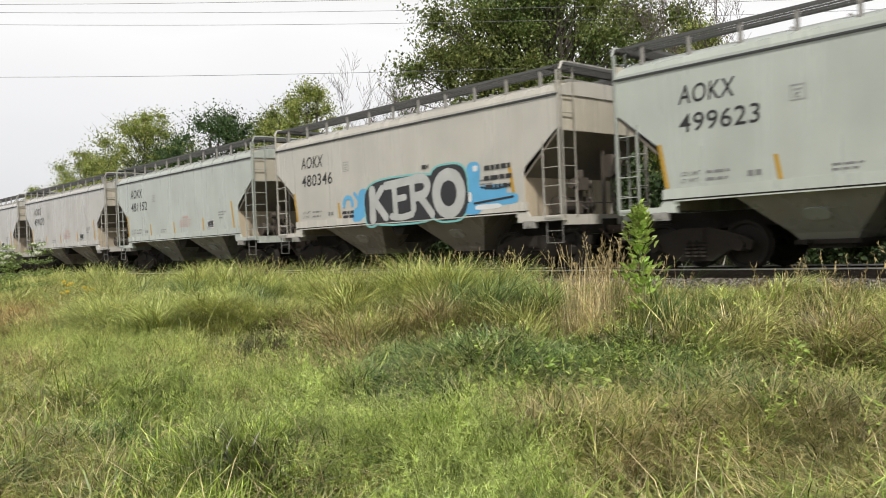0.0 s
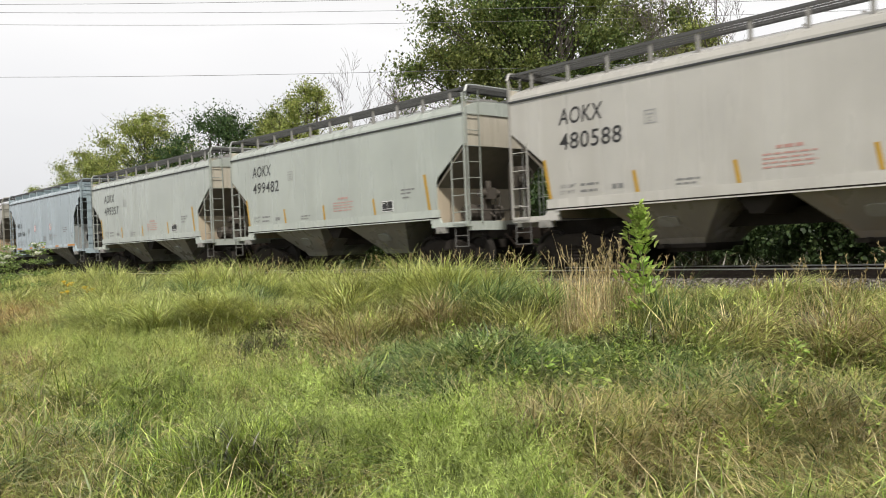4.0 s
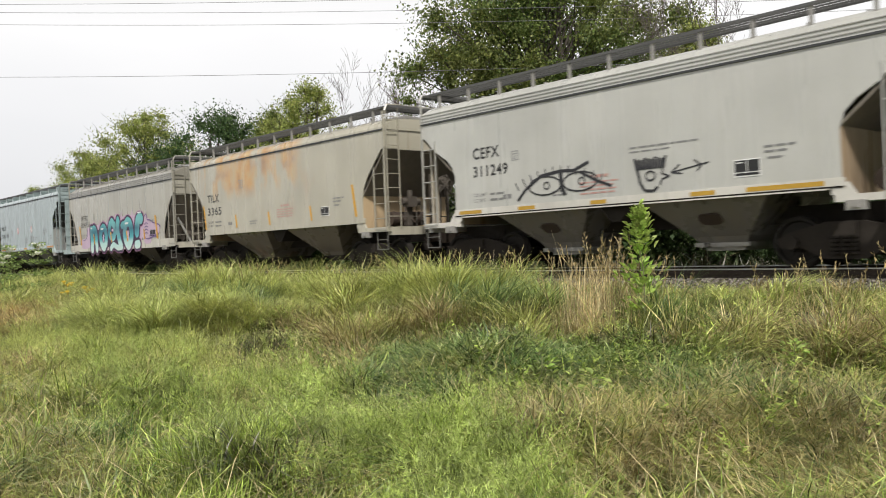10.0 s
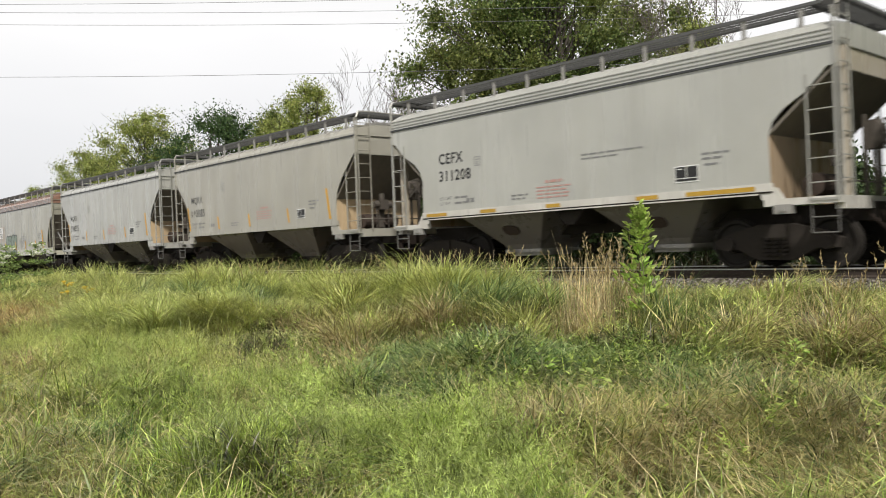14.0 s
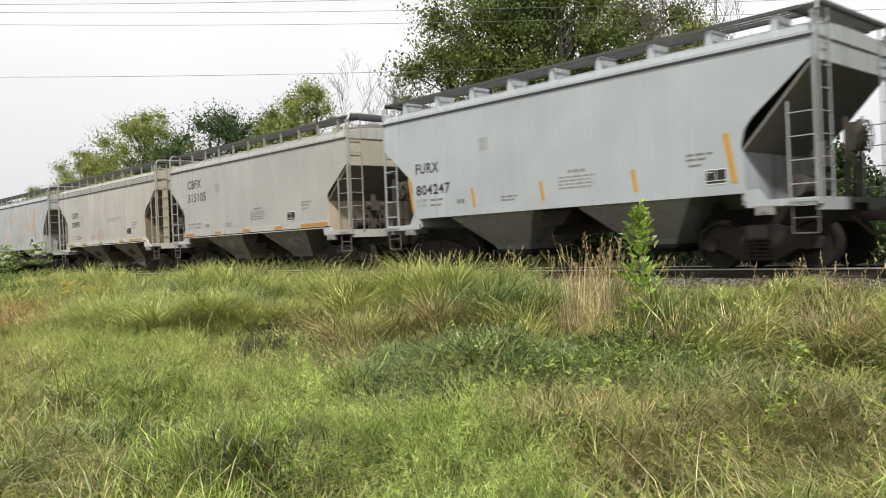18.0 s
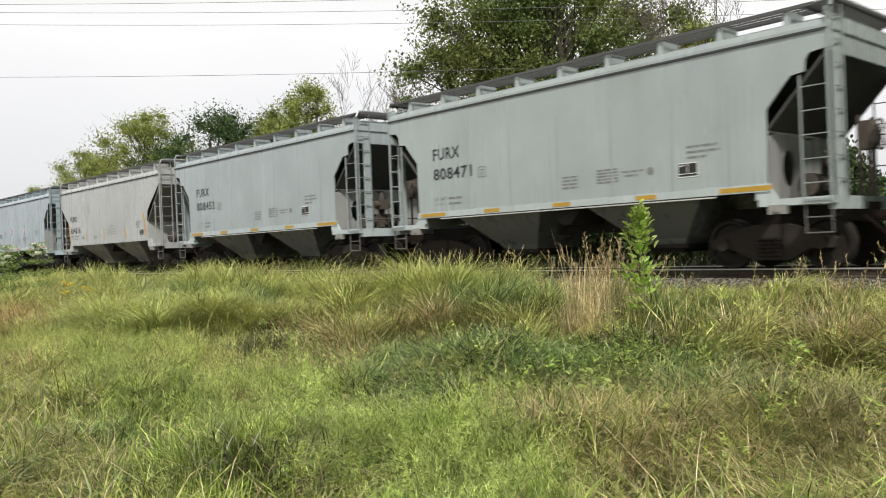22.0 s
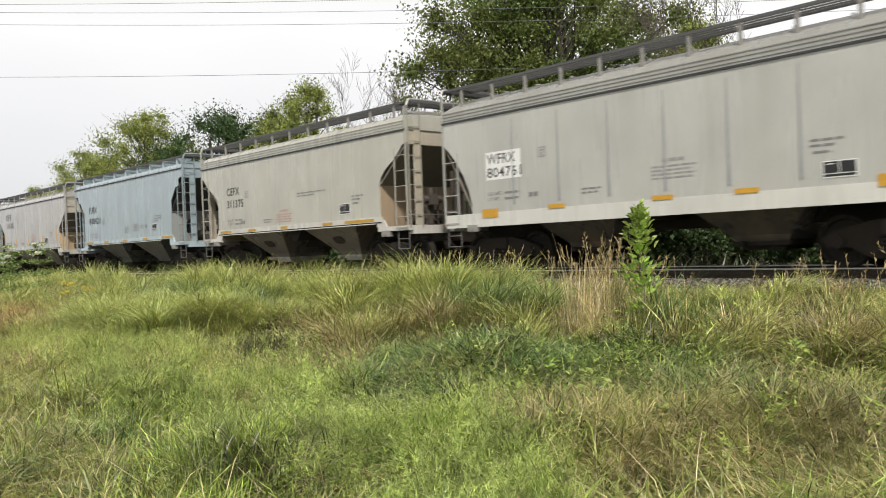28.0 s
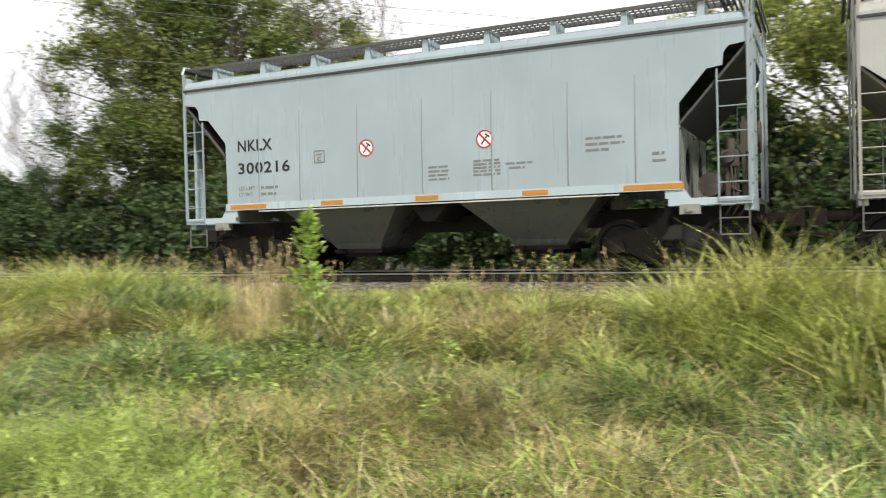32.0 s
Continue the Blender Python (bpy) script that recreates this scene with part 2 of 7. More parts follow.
def ground_height(x, y):
    """Height of the soil over the railhead, for arrays."""
    x, y = np.asarray(x, float), np.asarray(y, float)
    z = np.interp(y, [-400, -5, 3.0, 6.0, 9.0, 11.5, 12.9, 13.7, 14.0, 16.9, 17.3, 18.6, 21, 60, 4000],
                  [-1.3, -1.0, -0.93, -0.86, -0.62, -0.46, -0.44, -0.24, -0.20, -0.20, -0.24, -0.75, -0.9, -0.6, -0.6])
    soft = np.clip((13.2 - y) / 2, 0, 1)
    hum = np.sin(2.1 * x + 0.8 * np.sin(1.3 * y)) * np.sin(2.6 * y + 0.9 * np.sin(1.1 * x))
    return z + soft * (0.07 * np.sin(x * 0.7 + y * 0.9) + 0.05 * np.sin(x * 1.7 - y * 1.3 + 1) + 0.09 * hum)


def build_ground():
    xs = np.concatenate([[-3000, -1200, -500, -250, -160, -120], np.arange(-100, 30.1, 0.5), [40, 60, 120, 300, 900, 3000]])
    ys = np.concatenate([[-3000, -800, -200, -60, -20, -8], np.arange(-3, 22, 0.35), [24, 28, 36, 60, 150, 500, 1500, 4000]])
    gx, gy = np.meshgrid(xs, ys)
    gz = ground_height(gx, gy)
    co = np.stack([gx, gy, gz], -1).reshape(-1, 3)
    w = len(xs)
    i = (np.arange(len(ys) - 1)[:, None] * w + np.arange(w - 1)[None]).ravel()
    faces = np.stack([i, i + 1, i + w + 1, i + w], 1)
    me = bpy.data.meshes.new("ground")
    me.from_pydata(co.tolist(), [], faces.tolist())
    m, nt, b = bare_mat("soil_and_thatch", 0.95)
    f1, f2 = tex_noise(nt, 0.6, 4), tex_noise(nt, 9.0, 6)
    col = ramp(nt, f1, [(0.35, (0.035, 0.038, 0.015)), (0.65, (0.075, 0.06, 0.028))])
    col = mixed(nt, ramp(nt, f2, [(0.35, grey(0)), (0.7, grey(0.8))]), col, (0.035, 0.032, 0.016))
    nt.links.new(col, b.inputs["Base Color"])
    bumped(nt, b, f2, 0.6, 0.05)
    me.materials.append(m)
    return tagged(new("ground", me), "rough grassy soil with dry thatch", "ground", kind="structure")


build_ground()


def build_rails():
    for y in (-0.755, 0.755):
        t = thing("rail", "worn steel rail with a bright polished head", "rail", "rails of the line", "structure")
        t.location = (0, TRACK + y, 0)
        prof = [(-0.07, -0.17), (0.07, -0.17), (0.07, -0.155), (0.012, -0.13), (0.012, -0.045), (0.034, -0.038), (0.034, -0.026)]
        prof2 = prof + [(-a, b) for a, b in prof[:1:-1]]
        bm = bmesh.new()
        loft(bm, [[(-260, a, b) for a, b in prof2], [(60, a, b) for a, b in prof2]])
        part("rail_web", bm, RAILSIDE, t)
        bm = bmesh.new()
        loft(bm, [[(x, -0.036, -0.025), (x, 0.036, -0.025), (x, 0.036, -0.006), (x, 0.030, 0.0), (x, -0.030, 0.0), (x, -0.036, -0.006)] for x in (-260, 60)])
        part("rail_head", bm, TREAD, t, "polished running surface")


build_rails()


def build_ties():
    bm0 = shaped("tie", lambda bm: bx(bm, -0.115, 0.115, -1.3, 1.3, -0.19, 0.0))
    bed = thing("track_ties", "dark creosoted timber ties under the rails", "railway ties", kind="structure")
    bed.location = (0, TRACK, -0.172)
    rnd = random.Random(4)
    for k in range(150):
        part("tie", bm0, TIE, bed, at=pose(-62 + k * 0.53, rnd.uniform(-0.04, 0.04), rnd.uniform(-0.012, 0), 0, 0, rnd.uniform(-1, 1)))
    v, f = [], []
    for k in range(370):
        x = -62.5 - k * 0.53
        b = len(v)
        v += [(x - .115, -1.3, 0), (x + .115, -1.3, 0), (x + .115, 1.3, 0), (x - .115, 1.3, 0), (x - .115, -1.3, -.19), (x + .115, -1.3, -.19), (x + .115, 1.3, -.19), (x - .115, 1.3, -.19)]
        f += [(b, b + 1, b + 2, b + 3), (b + 4, b + 5, b + 1, b), (b + 5, b + 6, b + 2, b + 1), (b + 7, b + 4, b, b + 3), (b + 6, b + 7, b + 3, b + 2)]
    me = bpy.data.meshes.new("far_ties")
    me.from_pydata(v, [], f)
    me.materials.append(TIE)
    ob = part("far_ties", me, TIE, bed)
    ob["kind"] = "stuff"


build_ties()


def scattered(name, verts, faces_of, at, sizes, turns, material, label, category, tilt=None):
    """Many small solids of one kind as one object: verts (n,3) placed, sized and turned."""
    n, k = len(at), len(verts)
    c, s = np.cos(turns), np.sin(turns)
    p = verts[None] * sizes[:, None, :]
    if tilt is not None:
        ct, st = np.cos(tilt)[:, None], np.sin(tilt)[:, None]
        p = np.stack([p[..., 0], p[..., 1] * ct - p[..., 2] * st, p[..., 1] * st + p[..., 2] * ct], -1)
    q = np.stack([p[..., 0] * c[:, None] - p[..., 1] * s[:, None], p[..., 0] * s[:, None] + p[..., 1] * c[:, None], p[..., 2]], -1) + at[:, None]
    sizes_f = np.array([len(f) for f in faces_of])
    flat = np.concatenate([np.array(f) for f in faces_of])
    loops = (flat[None] + (np.arange(n) * k)[:, None]).ravel()
    return sheet_mesh(name, q.reshape(-1, 3), loops, np.tile(sizes_f, n), material, label, category)


def sheet_mesh(name, co, loops, counts, material, label, category):
    me = bpy.data.meshes.new(name)
    me.vertices.add(len(co))
    me.vertices.foreach_set("co", co.astype(np.float32).ravel())
    me.loops.add(len(loops))
    me.loops.foreach_set("vertex_index", loops.astype(np.int32))
    me.polygons.add(len(counts))
    starts = np.concatenate([[0], np.cumsum(counts)[:-1]])
    me.polygons.foreach_set("loop_start", starts.astype(np.int32))
    me.update(calc_edges=True)
    me.materials.append(material)
    ob = new(name, me)
    return tagged(ob, label, category, kind="stuff") if label else ob


def build_ballast():
    rng = np.random.default_rng(5)
    n = 26000
    x = -34 + 44 * rng.random(n) ** 0.85
    y = rng.uniform(12.7, 18.2, n)
    at = np.stack([x, y, ground_height(x, y) + 0.005], 1)
    oct_v = np.array([(1, 0, 0), (0, 1, 0), (-1, 0, 0), (0, -1, 0), (0.2, 0.1, 0.8), (-.1, .1, -0.8)])
    oct_f = [(0, 1, 4), (1, 2, 4), (2, 3, 4), (3, 0, 4), (1, 0, 5), (2, 1, 5), (3, 2, 5), (0, 3, 5)]
    m, nt, b = bare_mat("crushed_stone", 0.9)
    geo = nt.nodes.new("ShaderNodeNewGeometry")
    one = ramp(nt, geo.outputs["Random Per Island"], [(0.1, (0.10, 0.088, 0.075)), (0.5, (0.17, 0.152, 0.135)), (0.9, (0.26, 0.235, 0.21))])
    nt.links.new(mixed(nt, ramp(nt, tex_noise(nt, 30, 4), [(0.4, grey(0)), (0.7, grey(0.5))]), one, (0.09, 0.07, 0.06)), b.inputs["Base Color"])
    scattered("ballast", oct_v, oct_f, at, rng.uniform(0.022, 0.05, (n, 3)), rng.uniform(0, 6.3, n), m, "grey crushed stone ballast along the track", "ballast", rng.uniform(-.8, .8, n))


build_ballast()

# ---- hopper cars ----
# Outline of the side sheet at a car's end: inward distance and height, from the eave down to the sill.
CUTS = {
    "A": [(0.0, 3.08), (0.10, 3.06), (1.03, 2.32), (1.08, 2.20), (1.08, 1.42)],
    "B": [(0.0, 3.64), (0.32, 3.60), (0.40, 3.50), (0.42, 3.30), (0.66, 3.27), (1.10, 2.76), (1.12, 1.42)],
    "C": [(0.0, 3.36), (0.16, 3.32), (0.34, 3.14), (0.55, 2.95), (0.90, 2.74), (1.10, 2.54), (1.19, 2.28), (1.17, 1.42)],
    "D": [(0.0, 3.10), (0.22, 2.92), (0.45, 2.66), (0.68, 2.32), (0.86, 1.95), (0.95, 1.62), (0.95, 1.34)],
    "E": [(0.0, 3.34), (0.14, 3.30), (0.45, 2.98), (0.78, 2.62), (0.98, 2.30), (1.06, 1.95), (1.06, 1.42)],
    "F": [(0.0, 3.55), (0.15, 3.50), (1.15, 2.66), (1.30, 2.46), (1.36, 2.2), (1.36, 1.42)],
}
CUT_F_REAR = [(0.0, 3.20), (0.08, 3.17), (0.95, 2.45), (1.08, 2.28), (1.12, 2.05), (1.12, 1.42)]
EAVE = {"A": 3.80, "B": 3.95, "C": 3.70, "D": 3.62, "E": 3.82, "F": 3.90}
CROWN = {"A": 4.20, "B": 4.28, "C": 4.20, "D": 4.20, "E": 4.22, "F": 4.25}


def side_outline(kind):
    cut, ez = CUTS[kind], EAVE[kind]
    left = [(0.0, ez)] + (CUT_F_REAR if kind == "F" else cut)
    right = [(LONG - a, b) for a, b in [(0.0, ez)] + cut]
    return left + right[::-1]


def roof_section(kind, x, drop):
    ez, cz = EAVE[kind], CROWN[kind]
    half = [(-1.60, ez), (-1.60, ez + 0.07), (-1.56, ez + 0.17), (-1.44, ez + 0.62 * (cz - ez)), (-1.20, ez + 0.86 * (cz - ez)), (-0.7, cz - 0.01), (-0.3, cz + 0.01)]
    if kind in "CD":
        half = [(-1.60, ez), (-1.60, ez + 0.24), (-1.55, ez + 0.32), (-1.42, ez + 0.40), (-1.15, cz - 0.04), (-0.7, cz), (-0.3, cz + 0.01)]
    pts = half + [(-a, b) for a, b in half[::-1]]
    return [(x, a, ez + (b - ez) * drop) for a, b in pts]


def running_board(bm, kind):
    """Gratings along both eaves and across both ends."""
    z = 4.45
    for y0, y1 in ((-1.50, -0.86), (0.86, 1.50)):
        for y in (y0, y1 - 0.03):
            bx(bm, 0.25, LONG - 0.25, y, y + 0.03, z - 0.055, z)
        for k in range(3):
            y = y0 + 0.16 * (k + 1)
            bx(bm, 0.25, LONG - 0.25, y, y + 0.012, z - 0.03, z - 0.004)
        n = 110
        for k in range(n):
            x = 0.27 + (LONG - 0.56) * k / (n - 1)
            bx(bm, x, x + 0.016, y0 + 0.03, y1 - 0.03, z - 0.03, z - 0.002)
    for x0 in (-0.12, LONG - 0.45):
        for k in range(7):
            x = x0 + 0.08 * k
            bx(bm, x, x + 0.035, -1.50, 1.50, z - 0.03, z + 0.002)
        bx(bm, x0 - 0.02, x0, -1.5, 1.5, z - 0.06, z + 0.004)
        bx(bm, x0 + 0.55, x0 + 0.57, -1.5, 1.5, z - 0.06, z + 0.004)


def ladder(bm, x, way, inner_top, s):
    """The two stiles of a side ladder at the car's corner, on their foot plate."""
    y, i = s * 1.60, x + way * 0.47
    bx(bm, x - 0.022, x + 0.022, y - 0.02, y + 0.02, 1.14, 4.30)
    bx(bm, i - 0.014, i + 0.014, y - 0.014, y + 0.014, 1.14, inner_top)
    bx(bm, min(x, i), max(x, i), y - 0.02, y + 0.02, 1.15, 1.19)


def end_ladder(bm, x, s):
    """Ladder on the end wall, with the bent handrail over the eave."""
    for y in (s * 1.56, s * 1.14):
        bx(bm, x - 0.012, x + 0.012, y - 0.014, y + 0.014, 1.2, 4.40)
    for k in range(8):
        rod(bm, (x, s * 1.56, 1.5 + 0.38 * k), (x, s * 1.14, 1.5 + 0.38 * k), 0.012, 5)
    rod(bm, (x, s * 1.58, 4.30), (x, s * 1.50, 4.47), 0.028, 6)
    rod(bm, (x, s * 1.50, 4.47), (x, s * 1.14, 4.49), 0.028, 6)
    rod(bm, (x, s * 1.14, 4.49), (x, 0, 4.49), 0.02, 6)


def bay(bm, cx):
    """A hopper bay that narrows to its outlet gate."""
    rings = []
    for z, hx, hy in ((1.42, 1.36, 1.50), (1.30, 1.28, 1.46), (0.62, 0.58, 0.78), (0.50, 0.50, 0.70)):
        rings.append([(cx - hx, -hy, z), (cx + hx, -hy, z), (cx + hx, hy, z), (cx - hx, hy, z)])
    loft(bm, rings)


def vent_plate(bm, cx):
    """A grimy round-cornered cover on the bay's sloping face."""
    ring = []
    for k in range(14):
        a = 2 * math.pi * k / 14
        u, v = 0.24 * math.copysign(abs(math.cos(a)) ** 0.6, math.cos(a)), 0.10 * math.copysign(abs(math.sin(a)) ** 0.6, math.sin(a))
        ring.append((u, v))
    rows = []
    for d in (0.0, 0.03):
        rows.append([(cx + u, -1.12 - v - d * 0.7, 0.96 + v - d * 0.7) for u, v in ring])
    loft(bm, rows)


def gate(bm, cx):
    bx(bm, cx - 0.56, cx + 0.56, -0.75, 0.75, 0.42, 0.50)
    bx(bm, cx - 0.40, cx + 0.40, -0.60, 0.60, 0.34, 0.42)
    for y in (-0.95, 0.95):
        rod(bm, (cx - 0.3, y, 0.46), (cx - 0.3, y * 0.7, 0.46), 0.05, 6)


def side_frame(bm):
    """A cast truck: two arched side frames, a bolster, springs and journal boxes."""
    for y in (-1.0, 1.0):
        out = [(-1.12, 0.36), (-0.72, 0.36), (-0.34, 0.16), (0.34, 0.16), (0.72, 0.36), (1.12, 0.36), (1.16, 0.52), (0.98, 0.62), (0.62, 0.72), (0.30, 0.80), (-0.30, 0.80), (-0.62, 0.72), (-0.98, 0.62), (-1.16, 0.52)]
        prism(bm, out, y - 0.07, y + 0.07)
        for x in (-0.89, 0.89):
            rod(bm, (x, y - 0.14, 0.457), (x, y + 0.14, 0.457), 0.12, 10)
        for x in (-0.16, 0.0, 0.16):
            for k in range(5):
                rod(bm, (x, y - 0.10 if y < 0 else y + 0.10, 0.24 + 0.07 * k), (x, y - 0.10 if y < 0 else y + 0.10, 0.28 + 0.07 * k), 0.07, 8)
    bx(bm, -0.2, 0.2, -1.12, 1.12, 0.55, 0.78)
    rod(bm, (0, 0, 0.75), (0, 0, 0.98), 0.3, 12)
    for x in (-0.36, 0.36):
        bx(bm, x - 0.05, x + 0.05, -0.9, 0.9, 0.38, 0.48)


def wheelset(bm):
    """An axle with two flanged, dished wheels; its middle is the origin."""
    rod(bm, (0, -1.08, 0), (0, 1.08, 0), 0.08, 10)
    for s in (-1, 1):
        prof = [(0.70, 0.09), (0.70, 0.15), (0.735, 0.17), (0.735, 0.37), (0.69, 0.39), (0.69, 0.485), (0.715, 0.485), (0.725, 0.458), (0.83, 0.450), (0.83, 0.39), (0.775, 0.36), (0.775, 0.17), (0.85, 0.15), (0.85, 0.09)]
        n = 28
        rings = []
        for k in range(n + 1):
            a = 2 * math.pi * k / n
            rings.append([(r * math.cos(a), s * y, r * math.sin(a)) for y, r in prof])
        loft(bm, rings, cap=False)
        for k in range(6):
            a = 2 * math.pi * k / 6
            bx(bm, 0.25 * math.cos(a) - 0.03, 0.25 * math.cos(a) + 0.03, s * 0.76 - 0.02, s * 0.76 + 0.05, 0.25 * math.sin(a) - 0.03, 0.25 * math.sin(a) + 0.03)


def coupler(bm, x, way):
    bx(bm, x - 0.12, x + 0.12, -0.12, 0.12, 0.78, 0.98)
    rod(bm, (x, 0, 0.88), (x + way * 0.5, 0, 0.88), 0.09, 8)
    bx(bm, min(x + way * 0.48, x + way * 0.75), max(x + way * 0.48, x + way * 0.75), -0.14, 0.16, 0.74, 1.02)
    rod(bm, (x, -0.25, 0.9), (x + way * 0.35, -0.22, 0.55), 0.03, 6)
    rod(bm, (x + way * 0.35, -0.22, 0.55), (x + way * 0.72, -0.2, 0.62), 0.03, 6)


def brake_gear(bm):
    """Hand brake wheel and its housing on the end platform."""
    x = LONG - 0.45
    for k in range(14):
        a, b = 2 * math.pi * k / 14, 2 * math.pi * (k + 1) / 14
        rod(bm, (x + 0.42, 0.55 + 0.28 * math.cos(a), 2.35 + 0.28 * math.sin(a)), (x + 0.42, 0.55 + 0.28 * math.cos(b), 2.35 + 0.28 * math.sin(b)), 0.018, 5)
    for k in range(4):
        a = math.pi * k / 4
        rod(bm, (x + 0.42, 0.55 - 0.28 * math.cos(a), 2.35 - 0.28 * math.sin(a)), (x + 0.42, 0.55 + 0.28 * math.cos(a), 2.35 + 0.28 * math.sin(a)), 0.014, 5)
    loft(bm, [[(x + d, 0.55 - h, 2.35 - g), (x + d, 0.55 + h, 2.35 - g), (x + d, 0.55 + h, 2.35 + g), (x + d, 0.55 - h, 2.35 + g)] for d, h, g in ((0.10, 0.16, 0.26), (0.30, 0.16, 0.26), (0.40, 0.08, 0.10))])
    rod(bm, (x + 0.2, 0.55, 2.1), (x + 0.2, 0.55, 1.2), 0.03, 6)
    bx(bm, x + 0.14, x + 0.2, 0.2, 0.28, 1.2, 2.7)
    bx(bm, x + 0.14, x + 0.2, 0.82, 0.9, 1.2, 2.7)


def air_tank(bm):
    """Brake reservoir lying across the platform, in its straps."""
    x = LONG - 0.72
    rod(bm, (x, -0.95, 1.46), (x, 0.25, 1.46), 0.20, 14)
    for y in (-0.75, 0.05):
        rod(bm, (x, y - 0.03, 1.46), (x, y + 0.03, 1.46), 0.212, 14)
        bx(bm, x - 0.06, x + 0.06, y - 0.03, y + 0.03, 1.12, 1.3)
    rod(bm, (x + 0.16, -0.35, 1.5), (x + 0.42, -0.35, 1.34), 0.018, 6)


def control_valve(bm):
    """Cast brake valve on its bracket, with pipes running down to the sill."""
    x = LONG - 0.42
    bx(bm, x - 0.16, x + 0.10, -0.55, -0.25, 1.78, 2.06)
    rod(bm, (x - 0.03, -0.72, 1.92), (x - 0.03, -0.08, 1.92), 0.10, 10)
    rod(bm, (x - 0.03, -0.40, 2.06), (x - 0.03, -0.40, 2.24), 0.08, 10)
    bx(bm, x - 0.10, x - 0.04, -0.50, -0.30, 1.2, 1.8)
    for y, z in ((-0.62, 1.15), (-0.2, 1.1), (-0.02, 1.25)):
        rod(bm, (x, y, 1.86), (x + 0.05, y - 0.05, z), 0.016, 6)
    rod(bm, (x + 0.12, -1.05, 1.5), (x + 0.12, 1.05, 1.5), 0.016, 6)


def end_post(bm, x, s):
    """Broad pressed post on the end, from sill to eave."""
    loft(bm, [[(x - 0.03, s * 1.12, z), (x + 0.03, s * 1.12, z), (x + 0.03, s * (1.12 + 0.2), z), (x - 0.03, s * (1.12 + 0.2), z)] for z in (1.2, 3.9)])


def bulkhead(bm, x, kind, top):
    """Cross plate under the slope sheet; on some cars it has two round holes."""
    if kind != "B":
        bx(bm, x - 0.02, x + 0.02, -1.57, 1.57, 1.15, top)
        return
    holes = [(-0.78, 1.78), (0.78, 1.78)]
    n = 16
    for hy, hz in holes:
        y0, y1 = (-1.57, 0.0) if hy < 0 else (0.0, 1.57)
        rim, out = [], []
        for k in range(n):
            a = 2 * math.pi * (k + 0.5) / n
            c, s = math.cos(a), math.sin(a)
            rim.append((hy + 0.26 * c, hz + 0.33 * s))
            t = min((y1 - hy) / c if c > 0 else (y0 - hy) / c, (top - hz) / s if s > 0 else (1.15 - hz) / s)
            out.append((hy + t * c, hz + t * s))
        for dx in (-0.02, 0.02):
            vr = [bm.verts.new((x + dx, a, b)) for a, b in rim]
            vo = [bm.verts.new((x + dx, a, b)) for a, b in out]
            for k in range(n):
                j = (k + 1) % n
                bm.faces.new((vr[k], vr[j], vo[j], vo[k]))
    rod(bm, (x, -1.56, top - 0.03), (x, 1.56, top - 0.03), 0.03, 6)


def bars(name, rows, material, car, y=-1.6045):
    """Lines of unreadable stencilling as plain bars: (x, z, width, height)."""
    bm = bmesh.new()
    rnd = random.Random(len(rows) + int(rows[0][0] * 10))
    for x, z, w, h in rows:
        a = x
        while a < x + w - 0.01:
            b = min(x + w, a + rnd.uniform(0.09, 0.26))
            vs = [bm.verts.new(c) for c in ((a, y, z), (b, y, z), (b, y, z + h), (a, y, z + h))]
            bm.faces.new(vs)
            a = b + 0.035
    ob = part(name, bm, material, car)
    ob["kind"] = "stuff"
    return ob


def plate(name, x, z, w, h, material, parent, y=-1.6045, deep=0.003, label=""):
    bm = bmesh.new()
    bx(bm, x, x + w, y - deep, y, z, z + h)
    return part(name, bm, material, parent, label)


def tape(x, z, w, h, material, parent, y):
    """A strip of reflective tape; upright strips lean a little, head to the rear."""
    k = 0.17 * h if h > w else 0.0
    bm = bmesh.new()
    prism(bm, [(x, z), (x + w, z), (x + w - k, z + h), (x - k, z + h)], y - 0.003, y)
    return part("reflector", bm, material, parent)


def disc(bm, x, z, r, y, n=22, rz=None, hole=0.0):
    rz = r if rz is None else rz
    ring = [bm.verts.new((x + r * math.cos(2 * math.pi * k / n), y, z + rz * math.sin(2 * math.pi * k / n))) for k in range(n)]
    if hole:
        inner = [bm.verts.new((x + r * hole * math.cos(2 * math.pi * k / n), y, z + rz * hole * math.sin(2 * math.pi * k / n))) for k in range(n)]
        for k in range(n):
            j = (k + 1) % n
            bm.faces.new((ring[k], ring[j], inner[j], inner[k]))
    else:
        bm.faces.new(ring)


